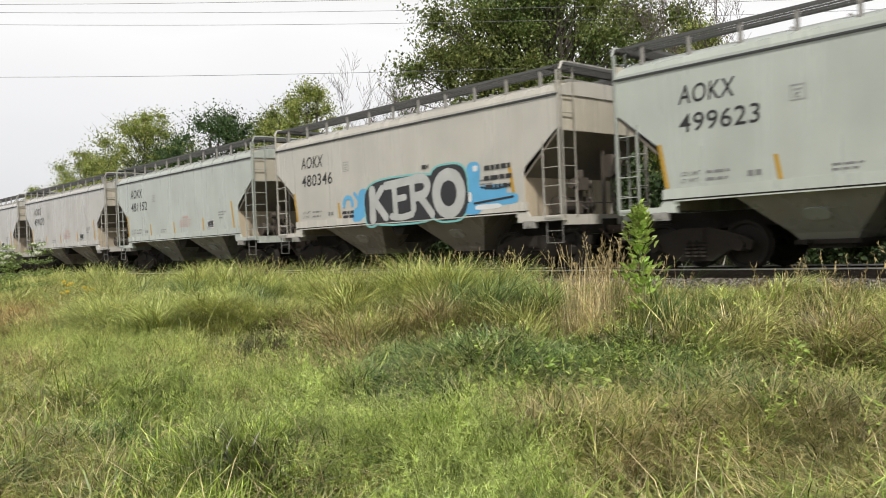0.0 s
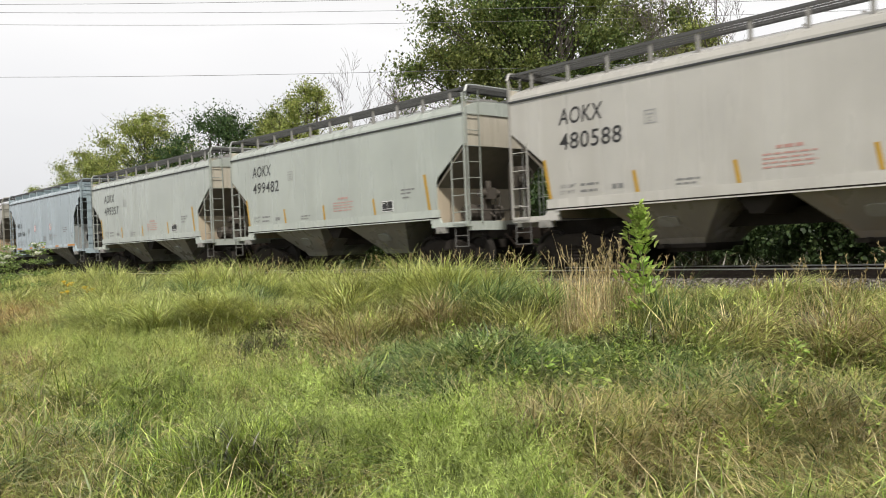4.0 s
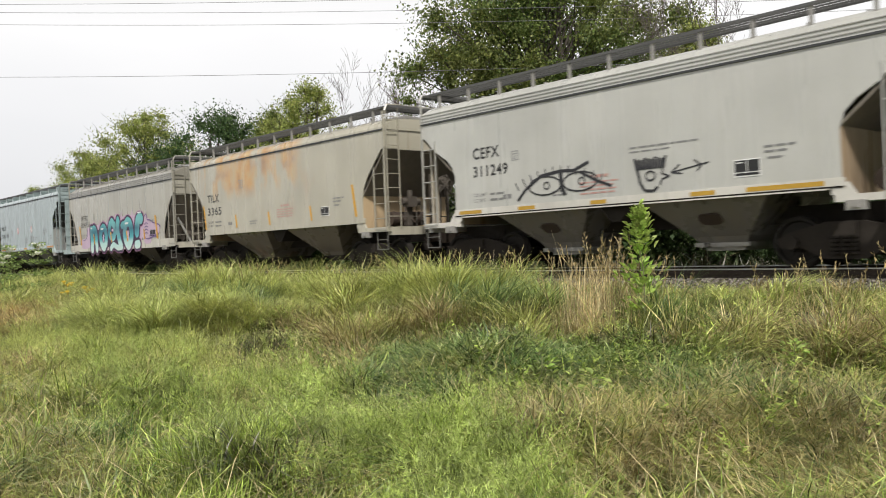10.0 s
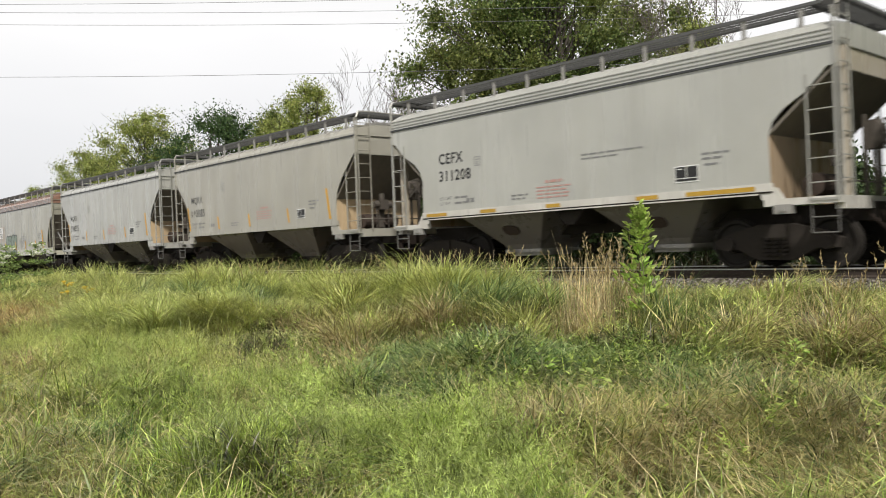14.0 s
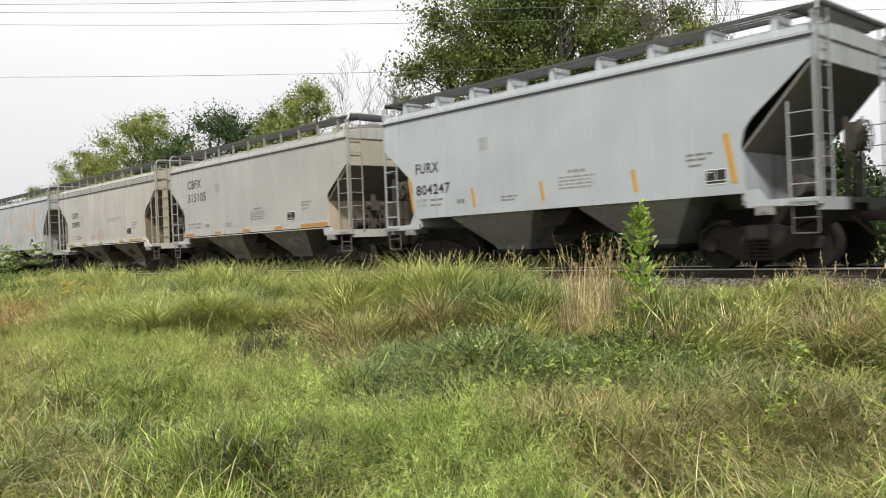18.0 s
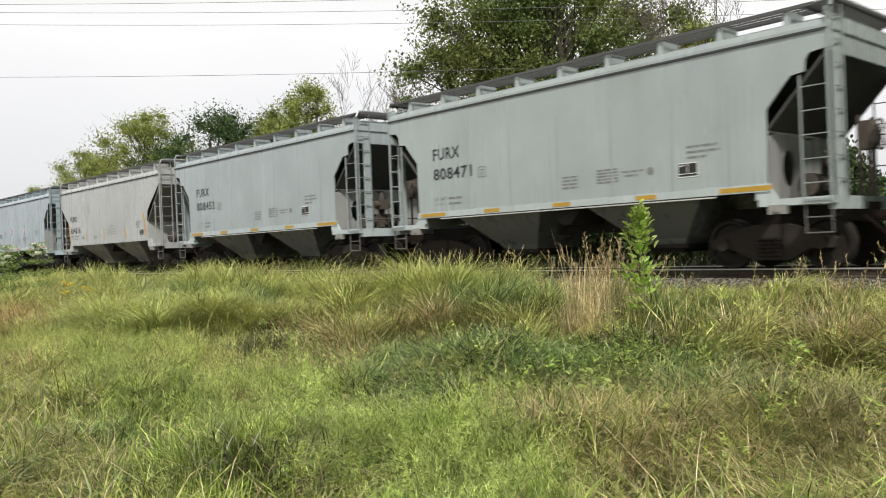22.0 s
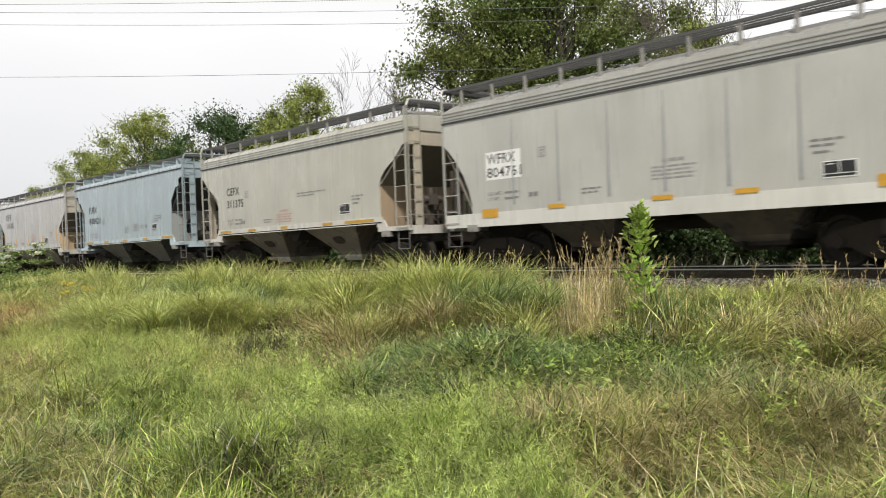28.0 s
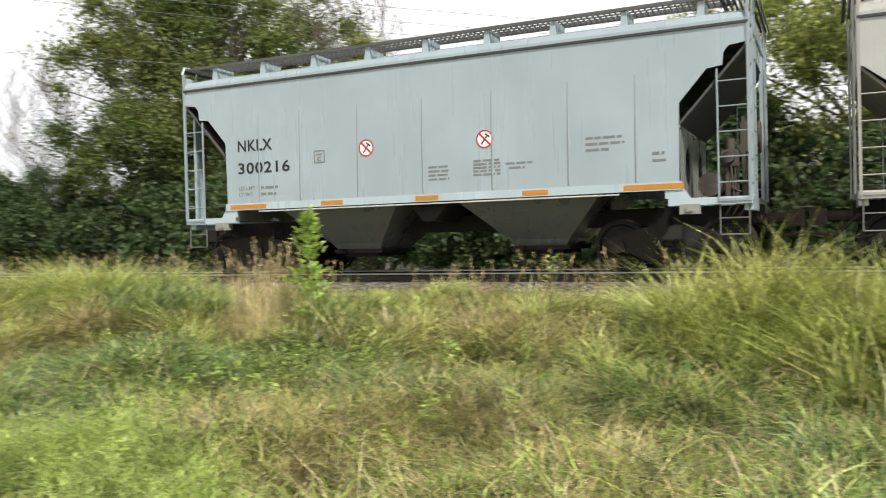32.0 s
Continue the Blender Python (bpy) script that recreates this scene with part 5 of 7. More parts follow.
def spray_lines(car):
    """Loose black line drawing: two rings under a brow, a block and an arrow."""
    bm = bmesh.new()
    y = -1.6060
    for cx, cz in ((4.0, 1.86), (4.95, 1.88)):
        pts = [(cx + 0.45 * math.cos(2 * math.pi * k / 14), cz + 0.2 * math.sin(2 * math.pi * k / 14)) for k in range(15)]
        stroke(bm, pts, 0.035, y)
        pts = [(cx + 0.05 + 0.08 * math.cos(2 * math.pi * k / 8), cz + 0.08 * math.sin(2 * math.pi * k / 8)) for k in range(9)]
        stroke(bm, pts, 0.03, y)
    stroke(bm, [(3.2, 1.58), (3.45, 1.82), (3.9, 2.08), (4.45, 2.14), (4.8, 2.12), (5.2, 2.26)], 0.07, y)
    stroke(bm, [(4.45, 2.1), (4.46, 1.8), (4.55, 1.62)], 0.10, y)
    stroke(bm, [(4.95, 2.08), (5.4, 1.85), (5.75, 1.72)], 0.06, y)
    for k in range(12):
        a = 3.25 + 0.2 * k
        stroke(bm, [(a, 1.72 + 0.36 * math.sin(math.pi * (k + 1) / 13)), (a + 0.05 * (k - 6) / 3, 1.90 + 0.36 * math.sin(math.pi * (k + 1) / 13))], 0.025, y - 0.002)
    for k in range(10):
        a = 6.34 + 0.065 * k
        stroke(bm, [(a + 0.02, 1.97), (a - 0.03 + 0.012 * k, 2.20 - 0.02 * (k % 3))], 0.06, y - 0.002)
    stroke(bm, [(6.36, 2.0), (6.42, 1.72), (6.52, 1.56), (6.72, 1.54), (6.82, 1.62)], 0.06, y)
    stroke(bm, [(6.94, 2.02), (6.92, 1.86), (7.08, 1.80), (6.92, 1.76), (6.86, 1.64)], 0.035, y)
    stroke(bm, [(6.66 + 0.11 * math.cos(2 * math.pi * k / 10), 1.84 + 0.09 * math.sin(2 * math.pi * k / 10)) for k in range(11)], 0.03, y - 0.004)
    stroke(bm, [(7.12, 1.86), (7.9, 1.98)], 0.03, y)
    stroke(bm, [(7.3, 2.0), (7.12, 1.86), (7.35, 1.82)], 0.03, y)
    stroke(bm, [(7.6, 2.06), (7.75, 1.94), (7.65, 1.84)], 0.03, y)
    part("scrawl", bm, INK, car)


def spray_lime(car):
    """Primer over the stencils, a lime shape under a pink line, navy block letters and thin white ones."""
    blob("primer_patch", [(1.85, 1.84, 0.45, 0.13, 0.0), (2.45, 1.86, 0.35, 0.12, 0.0), (3.1, 2.05, 0.55, 0.22, 0.2), (6.6, 1.78, 1.9, 0.26, 0.0)], 0.0, SMOKE, car, -1.6022)
    blob("spray_letters", [(3.1, 1.78, 0.28, 0.2, 0.6), (3.55, 1.92, 0.3, 0.26, 0.4), (3.95, 1.76, 0.2, 0.16, 0.0)], 0.0, LIME, car, -1.6125)
    bm = bmesh.new()
    stroke(bm, [(2.72, 2.34), (2.9, 2.4), (3.1, 2.26), (3.4, 2.36), (3.7, 2.2), (4.0, 2.14)], 0.045, -1.6150)
    stroke(bm, [(2.85, 1.62), (3.0, 2.0), (3.3, 1.7), (3.6, 2.1)], 0.04, -1.6150)
    part("scrawl", bm, SLATE, car)
    dark = [(4.45, 1.92, 0.12, 0.34, 0.1), (4.72, 1.92, 0.12, 0.36, -0.2), (4.95, 2.0, 0.11, 0.32, 0.1)]
    blob("spray_outline", dark, 0.05, CHALK, car, -1.6090)
    blob("spray_letters", dark, 0.0, NAVY, car, -1.6125)
    pale = [(5.45, 1.86, 0.10, 0.26, 0.1), (5.75, 2.0, 0.2, 0.08, 0.0), (6.05, 1.84, 0.09, 0.26, 0.0), (6.4, 1.9, 0.18, 0.22, 0.1), (6.85, 1.88, 0.09, 0.26, 0.2), (7.1, 1.86, 0.09, 0.26, -0.2), (7.5, 1.9, 0.16, 0.2, 0.0)]
    blob("spray_outline", pale, 0.04, SLATE, car, -1.6090)
    blob("spray_letters", pale, 0.0, CHALK, car, -1.6125)


for number, spray in (("480346", spray_kero), ("804751", spray_nogyo), ("110812", spray_slate), ("804765", spray_sage), ("311249", spray_lines), ("20079", spray_lime)):
    spray(CARS[[row[2] for row in FLEET].index(number)])

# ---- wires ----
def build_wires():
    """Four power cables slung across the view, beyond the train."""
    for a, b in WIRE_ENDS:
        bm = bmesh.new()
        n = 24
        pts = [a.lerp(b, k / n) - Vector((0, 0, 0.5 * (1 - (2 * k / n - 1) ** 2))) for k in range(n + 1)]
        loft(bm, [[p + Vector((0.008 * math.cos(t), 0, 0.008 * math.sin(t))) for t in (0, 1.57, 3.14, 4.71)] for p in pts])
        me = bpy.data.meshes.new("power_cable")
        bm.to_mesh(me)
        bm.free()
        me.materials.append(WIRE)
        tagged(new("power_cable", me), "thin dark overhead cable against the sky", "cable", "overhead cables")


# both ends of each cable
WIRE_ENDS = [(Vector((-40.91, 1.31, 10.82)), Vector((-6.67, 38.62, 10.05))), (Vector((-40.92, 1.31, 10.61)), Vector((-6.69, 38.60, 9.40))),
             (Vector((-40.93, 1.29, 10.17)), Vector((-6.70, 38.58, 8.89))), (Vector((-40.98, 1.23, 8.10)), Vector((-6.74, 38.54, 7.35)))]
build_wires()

# ---- grass ----
def blades(name, count, region, height, width, bend, material, label, seed, clump=14, spread=0.12, lean=0.0, sizes=(0.55, 1.3), bends=3):
    """Curved tapering blades in tufts. region(rng, n) gives x and y of the tufts."""
    rng = np.random.default_rng(seed)
    tufts = max(1, count // clump)
    tx, ty = region(rng, tufts)
    tufts = len(tx)
    n = tufts * clump
    big = np.repeat(rng.uniform(*sizes, tufts), clump)
    x = np.repeat(tx, clump) + rng.normal(0, spread, n)
    y = np.repeat(ty, clump) + rng.normal(0, spread, n)
    ok = (y < 13.3) | (y > 17.4)
    x, y, big = x[ok], y[ok], big[ok]
    n = len(x)
    z = ground_height(x, y) - 0.02
    ln = rng.uniform(height[0], height[1], n) * big
    ln *= 1 - (1 - np.interp(x, [-10, -7.5, -2.2, -1.4], [1, 0.62, 0.62, 1])) * np.clip((y - 8.7) / 0.6, 0, 1)
    ang = rng.uniform(0, 2 * np.pi, n)
    bd = rng.uniform(bend[0], bend[1], n)
    wd = rng.uniform(width[0], width[1], n)
    tl, ta = rng.uniform(0.0, 0.75, tufts), rng.uniform(0, 2 * np.pi, tufts)
    lx, ly = np.repeat(tl * np.cos(ta), clump)[ok], np.repeat(tl * np.sin(ta), clump)[ok]
    dx, dy = np.cos(ang) + lean + lx, np.sin(ang) + ly
    sx, sy = -np.sin(ang), np.cos(ang)
    tw = rng.uniform(-0.8, 0.8, n)
    sx, sy = sx * np.cos(tw) - sy * np.sin(tw), sx * np.sin(tw) + sy * np.cos(tw)
    rows = []
    for t, w in ((0.0, 0.8), (0.38, 1.0), (0.72, 0.7), (1.0, 0.0)) if bends == 3 else ((0.0, 0.9), (0.55, 0.9), (1.0, 0.0)):
        out, up = ln * bd * t * t, ln * (t - 0.42 * bd * t ** 2.6)
        px, py, pz = x + dx * out, y + dy * out, z + up
        if w:
            rows += [np.stack([px - sx * wd * w / 2, py - sy * wd * w / 2, pz], 1), np.stack([px + sx * wd * w / 2, py + sy * wd * w / 2, pz], 1)]
        else:
            rows.append(np.stack([px, py, pz], 1))
    co = np.stack(rows, 1).reshape(-1, 3)
    pat = np.array([0, 1, 3, 2, 2, 3, 5, 4, 4, 5, 6] if bends == 3 else [0, 1, 3, 2, 2, 3, 4])
    loops = (pat[None] + (2 * bends + 1) * np.arange(n)[:, None]).ravel()
    return sheet_mesh(name, co, loops, np.tile([4, 4, 3] if bends == 3 else [4, 3], n), material, label, "grass")


def wedge(r0, r1, a0=-12, a1=82, power=1.0, low=-99, high=13.0):
    """Tufts over the field before the viewer, thinning with distance."""
    def region(rng, n):
        u = rng.random(n)
        r = r0 * (r1 / r0) ** u if power == 0 else (r0 ** power + u * (r1 ** power - r0 ** power)) ** (1 / power)
        a = np.radians(rng.uniform(a0, a1, n))
        x, y = -r * np.sin(a), r * np.cos(a)
        ok = (y > low) & (y < high)
        return x[ok], y[ok]
    return region


def spots(list_of, jitter=1.0):
    """Tufts gathered in drifts: (x, y, rx, ry)."""
    def region(rng, n):
        k = rng.integers(0, len(list_of), n)
        c = np.array(list_of)[k]
        return c[:, 0] + rng.normal(0, 0.5, n) * c[:, 2] * jitter, c[:, 1] + rng.normal(0, 0.5, n) * c[:, 3] * jitter
    return region


GREENS = [(0.075, 0.11, 0.02), (0.229, 0.290, 0.057), (0.370, 0.422, 0.106), (0.12, 0.17, 0.035), (0.53, 0.55, 0.21)]
FRESH = [(0.141, 0.220, 0.031), (0.282, 0.387, 0.062), (0.440, 0.510, 0.132), (0.211, 0.299, 0.053), (0.352, 0.440, 0.097)]
DARKS = [(0.035, 0.08, 0.017), (0.123, 0.229, 0.053), (0.246, 0.361, 0.106), (0.06, 0.13, 0.03), (0.42, 0.51, 0.22)]
TANS = [(0.295, 0.221, 0.090), (0.491, 0.401, 0.188), (0.605, 0.515, 0.295), (0.229, 0.180, 0.073), (0.426, 0.368, 0.155)]
OCHRES = [(0.229, 0.229, 0.057), (0.387, 0.378, 0.114), (0.493, 0.475, 0.176), (0.290, 0.308, 0.079)]
BROWNS = [(0.16, 0.12, 0.055), (0.36, 0.26, 0.13), (0.52, 0.40, 0.21), (0.27, 0.23, 0.10)]
BLUISH = [(0.08, 0.14, 0.045), (0.18, 0.27, 0.09), (0.31, 0.39, 0.15), (0.12, 0.19, 0.06)]
MEADOW = foliage("meadow_blades", GREENS, other=OCHRES, tuft=1.7)
LUSH = foliage("lush_blades", FRESH, other=GREENS, tuft=2.3)
FEATHER = foliage("feathery_leaves", [(0.36, 0.46, 0.11), (0.44, 0.54, 0.15), (0.52, 0.58, 0.21), (0.39, 0.49, 0.14)], other=FRESH, tuft=3.0, through_light=0.35)
DEEP = foliage("deep_green_blades", [tuple(0.88 * v for v in c) for c in DARKS], other=GREENS, tuft=1.9)
STRAW = foliage("straw_blades", TANS, other=OCHRES, tuft=2.0)
RUSSET = foliage("russet_blades", BROWNS, other=TANS, tuft=1.5)
PALE_STRAW = foliage("pale_stalks", [(0.66, 0.54, 0.30), (0.74, 0.63, 0.38), (0.56, 0.44, 0.23)])
# near-black blades that stand in for shade
SHADE_WEED = foliage("shade_dark_weeds", [(0.05, 0.055, 0.02), (0.08, 0.075, 0.03), (0.10, 0.07, 0.04), (0.06, 0.09, 0.03)], through_light=0.1)
TALL = foliage("tall_blades", [(0.20, 0.28, 0.06), (0.48, 0.57, 0.15), (0.70, 0.74, 0.27), (0.33, 0.42, 0.11), (0.80, 0.78, 0.38)], other=[(0.27, 0.27, 0.07), (0.46, 0.45, 0.14), (0.60, 0.58, 0.22), (0.36, 0.38, 0.10)], tuft=1.3, through_light=0.35)
BLUEGREEN = foliage("blue_green_blades", BLUISH, other=GREENS, tuft=1.2)


# thatch colours lowered so gaps between tufts look shaded
THATCH = foliage("shade_dark_thatch", [(0.035, 0.045, 0.012), (0.06, 0.075, 0.02), (0.09, 0.075, 0.033), (0.045, 0.055, 0.015)], other=[(0.10, 0.07, 0.035), (0.14, 0.10, 0.05)], through_light=0.1)


def far_field(rng, n):
    """The meadow's far left, between the lawn and the bank."""
    x = -45 + 36 * rng.random(n) ** 0.7
    return x, rng.uniform(2.2, 8.2, n)


def bank(rng, n):
    """Tufts along the bank in front of the track, thick to the far left and thin where the rails show."""
    x = -46 + 47.5 * rng.random(n) ** 0.72
    near = 7.2 - np.clip((-x - 9) * 0.28, 0, 4.2)
    y = near + (np.where(x > -9, 12.5, 11.6) - near) * rng.random(n) ** 0.85
    keep = rng.random(n) < np.interp(x, [-46, -11, -8.5, 2], [1, 1, 0.6, 0.6])
    return x[keep], y[keep]


def crest(rng, n):
    x = -42 + 32.5 * rng.random(n) ** 0.75
    return x, rng.uniform(9.4, 11.6, n)


def front(rng, n):
    """The near meadow, tussock by tussock."""
    r = 3.4 + 8.0 * rng.random(n) ** 0.9
    a = np.radians(rng.uniform(-12, 84, n))
    return -r * np.sin(a), r * np.cos(a)


def soft_field(rng, n):
    """The pale upright grass of the open field."""
    x = -16 + 12.5 * rng.random(n) ** 0.75
    return x, 1.3 + rng.random(n) * np.interp(x, [-16, -10, -5], [4.6, 3.6, 2.2])


LIMES = [(0.23, 0.275, 0.054), (0.46, 0.53, 0.137), (0.63, 0.66, 0.245), (0.36, 0.40, 0.095), (0.55, 0.575, 0.18)]
PALE_LIME = foliage("pale_lime_blades", LIMES, other=OCHRES, tuft=1.1, through_light=0.35)
# great tussocks along the foot of the bank, and on it: (x, y, rx, ry)
FOOT = [(-15.6, 5.9, 0.5, 0.3), (-14.6, 6.5, 0.5, 0.3), (-13.7, 6.9, 0.5, 0.3), (-16.9, 6.2, 0.6, 0.4), (-18.6, 6.6, 0.8, 0.4), (-12.9, 7.6, 0.6, 0.3), (-15.0, 7.6, 1.0, 0.4), (-17.5, 7.6, 1.2, 0.4), (-20.5, 7.4, 1.2, 0.5)]
SUNNY = [(-16.0, 9.4, 1.6, 0.5), (-13.6, 9.4, 1.2, 0.4), (-11.8, 9.2, 1.0, 0.4), (-19.0, 9.2, 1.8, 0.5), (-10.2, 9.3, 0.8, 0.4), (-9.0, 9.4, 0.7, 0.4)]
TAN_ARCH = [(-9.9, 7.4, 0.7, 0.3), (-9.0, 7.7, 0.6, 0.3), (-8.2, 8.0, 0.5, 0.3), (-9.4, 6.6, 0.5, 0.25), (-4.3, 8.4, 0.8, 0.4), (-3.2, 8.2, 0.8, 0.4)]
# shadow pockets in the grass, filled with near-black weeds: (x, y, rx, ry)
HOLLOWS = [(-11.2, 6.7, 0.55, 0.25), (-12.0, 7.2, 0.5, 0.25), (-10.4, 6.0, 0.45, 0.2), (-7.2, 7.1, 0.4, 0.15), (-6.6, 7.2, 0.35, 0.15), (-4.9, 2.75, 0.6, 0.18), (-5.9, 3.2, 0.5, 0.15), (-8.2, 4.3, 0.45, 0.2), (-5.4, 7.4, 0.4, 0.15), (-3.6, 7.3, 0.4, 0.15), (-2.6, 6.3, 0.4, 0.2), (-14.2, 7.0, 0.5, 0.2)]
# a thin mat below, darkened for shade, then tussocks of several kinds standing through one another
BURNT = foliage("orange_dead_grass", [(0.40, 0.25, 0.09), (0.52, 0.36, 0.14), (0.60, 0.45, 0.22), (0.30, 0.24, 0.09)], other=TANS, tuft=1.5)
blades("meadow_grass", 46000, wedge(3.4, 26, power=0.8, high=12.8), (0.10, 0.28), (0.005, 0.010), (0.4, 1.4), THATCH, "matted old grass and thatch, darkened for shade between tufts", 11, clump=8, bends=2)
blades("tussock_grass", 36000, front, (0.26, 0.50), (0.0067, 0.0142), (0.45, 1.6), MEADOW, "tufted rough grass of mixed greens", 41, clump=90, spread=0.06, sizes=(0.35, 1.35))
blades("straw_grass", 23400, front, (0.26, 0.56), (0.0052, 0.0112), (0.5, 1.7), STRAW, "dry straw-coloured grass among the green", 15, clump=40, spread=0.08)
blades("green_tussocks", 22500, front, (0.28, 0.53), (0.0075, 0.0150), (0.5, 1.6), DEEP, "dark green tufted grass", 42, clump=85, spread=0.065, sizes=(0.4, 1.3))
blades("field_grass", 20000, far_field, (0.28, 0.56), (0.009, 0.016), (0.4, 1.4), TALL, "yellow-green meadow grass", 46, clump=60, spread=0.11, bends=2)
blades("soft_field_grass", 22000, soft_field, (0.18, 0.36), (0.0045, 0.009), (0.15, 0.9), PALE_LIME, "pale lime upright grass of the open field", 51, clump=40, spread=0.07, sizes=(0.6, 1.5), bends=2)
blades("bank_grass", 33120, bank, (0.48, 0.85), (0.0087, 0.0167), (0.4, 1.4), TALL, "tall arching yellow-green grass on the bank", 12, clump=110, spread=0.09, lean=0.25)
blades("crest_grass", 16500, crest, (0.72, 1.18), (0.0087, 0.0167), (0.35, 1.15), TALL, "tall grass overhanging the top of the bank", 22, clump=100, spread=0.11, lean=0.2, sizes=(0.5, 1.35))
blades("foot_tussocks", 18900, spots(FOOT), (0.75, 1.05), (0.0087, 0.0167), (0.45, 1.35), TALL, "great drooping green tussocks at the foot of the bank", 52, clump=280, spread=0.11, lean=0.15, sizes=(0.75, 1.25))
blades("sunny_tussocks", 15000, spots(SUNNY), (0.75, 1.15), (0.0087, 0.0167), (0.4, 1.35), PALE_LIME, "yellow-green tussocks on top of the bank", 53, clump=160, spread=0.09, lean=0.2)
blades("tan_tussocks", 2520, spots(TAN_ARCH), (0.65, 1.05), (0.0070, 0.0140), (0.5, 1.6), STRAW, "pale tan arching grass on the bank", 54, clump=80, spread=0.09, lean=0.2)
blades("bank_straw", 9750, bank, (0.45, 0.95), (0.0067, 0.0135), (0.35, 1.5), STRAW, "dry tan grass on the bank", 24, clump=50, spread=0.10, lean=0.25)
blades("blue_green_grass", 8250, spots([(-17.5, 8.0, 2.2, 0.9), (-14.5, 8.0, 1.6, 0.7), (-21, 8.4, 2.5, 0.8), (-12.0, 10.0, 1.5, 0.8), (-9.4, 9.8, 1.2, 0.8), (-8.6, 8.6, 0.8, 0.5), (-7.6, 8.6, 0.5, 0.4)]), (0.65, 1.0), (0.0084, 0.0168), (0.4, 1.25), BLUEGREEN, "tall blue-green arching grass", 23, clump=110, spread=0.08, lean=0.3)
blades("lush_grass", 12750, spots([(-4.6, 2.3, 0.8, 0.5), (-3.8, 2.2, 0.8, 0.4), (-5.4, 2.7, 0.9, 0.5), (-7.0, 2.9, 1.6, 0.6), (-9.5, 4.0, 3.0, 0.8), (-3.2, 2.9, 0.6, 0.4)]), (0.24, 0.48), (0.0080, 0.0152), (0.15, 0.9), LUSH, "bright fresh green grass", 13, clump=36, spread=0.06)
blades("deep_green_grass", 25200, spots([(-5.8, 4.7, 0.8, 0.4), (-5.3, 6.2, 1.0, 0.5), (-6.3, 6.0, 0.9, 0.4), (-4.7, 6.8, 1.0, 0.4), (-3.6, 5.8, 1.0, 0.5), (-7.4, 6.2, 1.0, 0.4), (-1.2, 6.6, 1.2, 1.0)]), (0.34, 0.60), (0.0080, 0.0159), (0.6, 1.7), DEEP, "dark green drooping grass", 14, clump=80, spread=0.08, sizes=(0.45, 1.3))
blades("russet_grass", 2600, spots([(-12.0, 7.4, 0.8, 0.3), (-8.3, 5.9, 0.5, 0.25), (-3.6, 8.6, 0.7, 0.4), (-4.2, 9.2, 0.7, 0.5), (-11.2, 7.4, 0.6, 0.3), (-2.8, 8.6, 0.6, 0.4), (-13.0, 7.2, 0.7, 0.3)]), (0.42, 0.80), (0.0063, 0.0126), (0.4, 1.4), RUSSET, "withered brown grass and seed heads", 17, clump=40, spread=0.11)
blades("dead_grass", 11700, spots([(-19.4, 5.4, 1.4, 0.4), (-21.0, 5.9, 1.6, 0.5), (-23.0, 6.4, 1.8, 0.6)]), (0.5, 0.8), (0.0080, 0.0140), (0.6, 1.7), BURNT, "flattened orange-brown dead grass", 58, clump=40, spread=0.14, bends=2)
blades("near_straw", 9100, spots([(-2.9, 4.2, 0.9, 0.5), (-2.2, 4.7, 0.9, 0.6), (-3.3, 4.8, 0.7, 0.4), (-1.6, 4.4, 0.8, 0.6), (-2.4, 5.6, 0.9, 0.5), (-1.4, 5.4, 0.9, 0.7), (-3.1, 6.1, 0.8, 0.3)]), (0.32, 0.62), (0.0043, 0.0094), (0.4, 1.6), STRAW, "dry tan straw in the near grass", 55, clump=14, spread=0.09)
blades("near_russet", 1650, spots([(-2.7, 4.9, 1.5, 1.0), (-3.3, 5.3, 1.5, 0.7), (-2.0, 4.3, 1.5, 0.9), (-1.5, 6.0, 1.6, 1.0)]), (0.28, 0.52), (0.0042, 0.0091), (0.5, 1.6), RUSSET, "withered red-brown grass in the near field", 59, clump=16, spread=0.07)
blades("near_green", 7000, spots([(-2.6, 4.6, 1.6, 1.0), (-1.8, 5.4, 1.6, 1.2), (-3.4, 5.3, 1.2, 0.8), (-2.6, 6.2, 1.4, 0.6)]), (0.30, 0.56), (0.0055, 0.0105), (0.5, 1.6), MEADOW, "green tufts among the near straw", 67, clump=22, spread=0.06)
blades("lawn_straw", 6300, spots([(-5.3, 1.5, 0.7, 0.25), (-6.2, 1.8, 0.8, 0.35), (-7.3, 1.9, 0.9, 0.3), (-5.0, 1.9, 0.4, 0.2), (-8.6, 2.2, 1.0, 0.3)]), (0.14, 0.34), (0.0039, 0.0084), (0.4, 1.5), STRAW, "short dry straw along the mown edge", 60, clump=24, spread=0.09, bends=2)
blades("dry_stalks", 330, spots([(-6.35, 8.00, 0.14, 0.10), (-6.25, 8.05, 0.20, 0.15), (-6.0, 8.2, 0.45, 0.2)]), (0.75, 1.45), (0.005, 0.009), (0.04, 0.35), PALE_STRAW, "stand of tall dry tan stalks", 16, clump=6, spread=0.06)
blades("dry_stalk_foot", 900, spots([(-6.28, 7.95, 0.35, 0.15), (-6.0, 8.15, 0.5, 0.2)]), (0.4, 0.85), (0.004, 0.0075), (0.1, 0.6), STRAW, "thin dry straw round the tall stalks", 56, clump=9, spread=0.08)
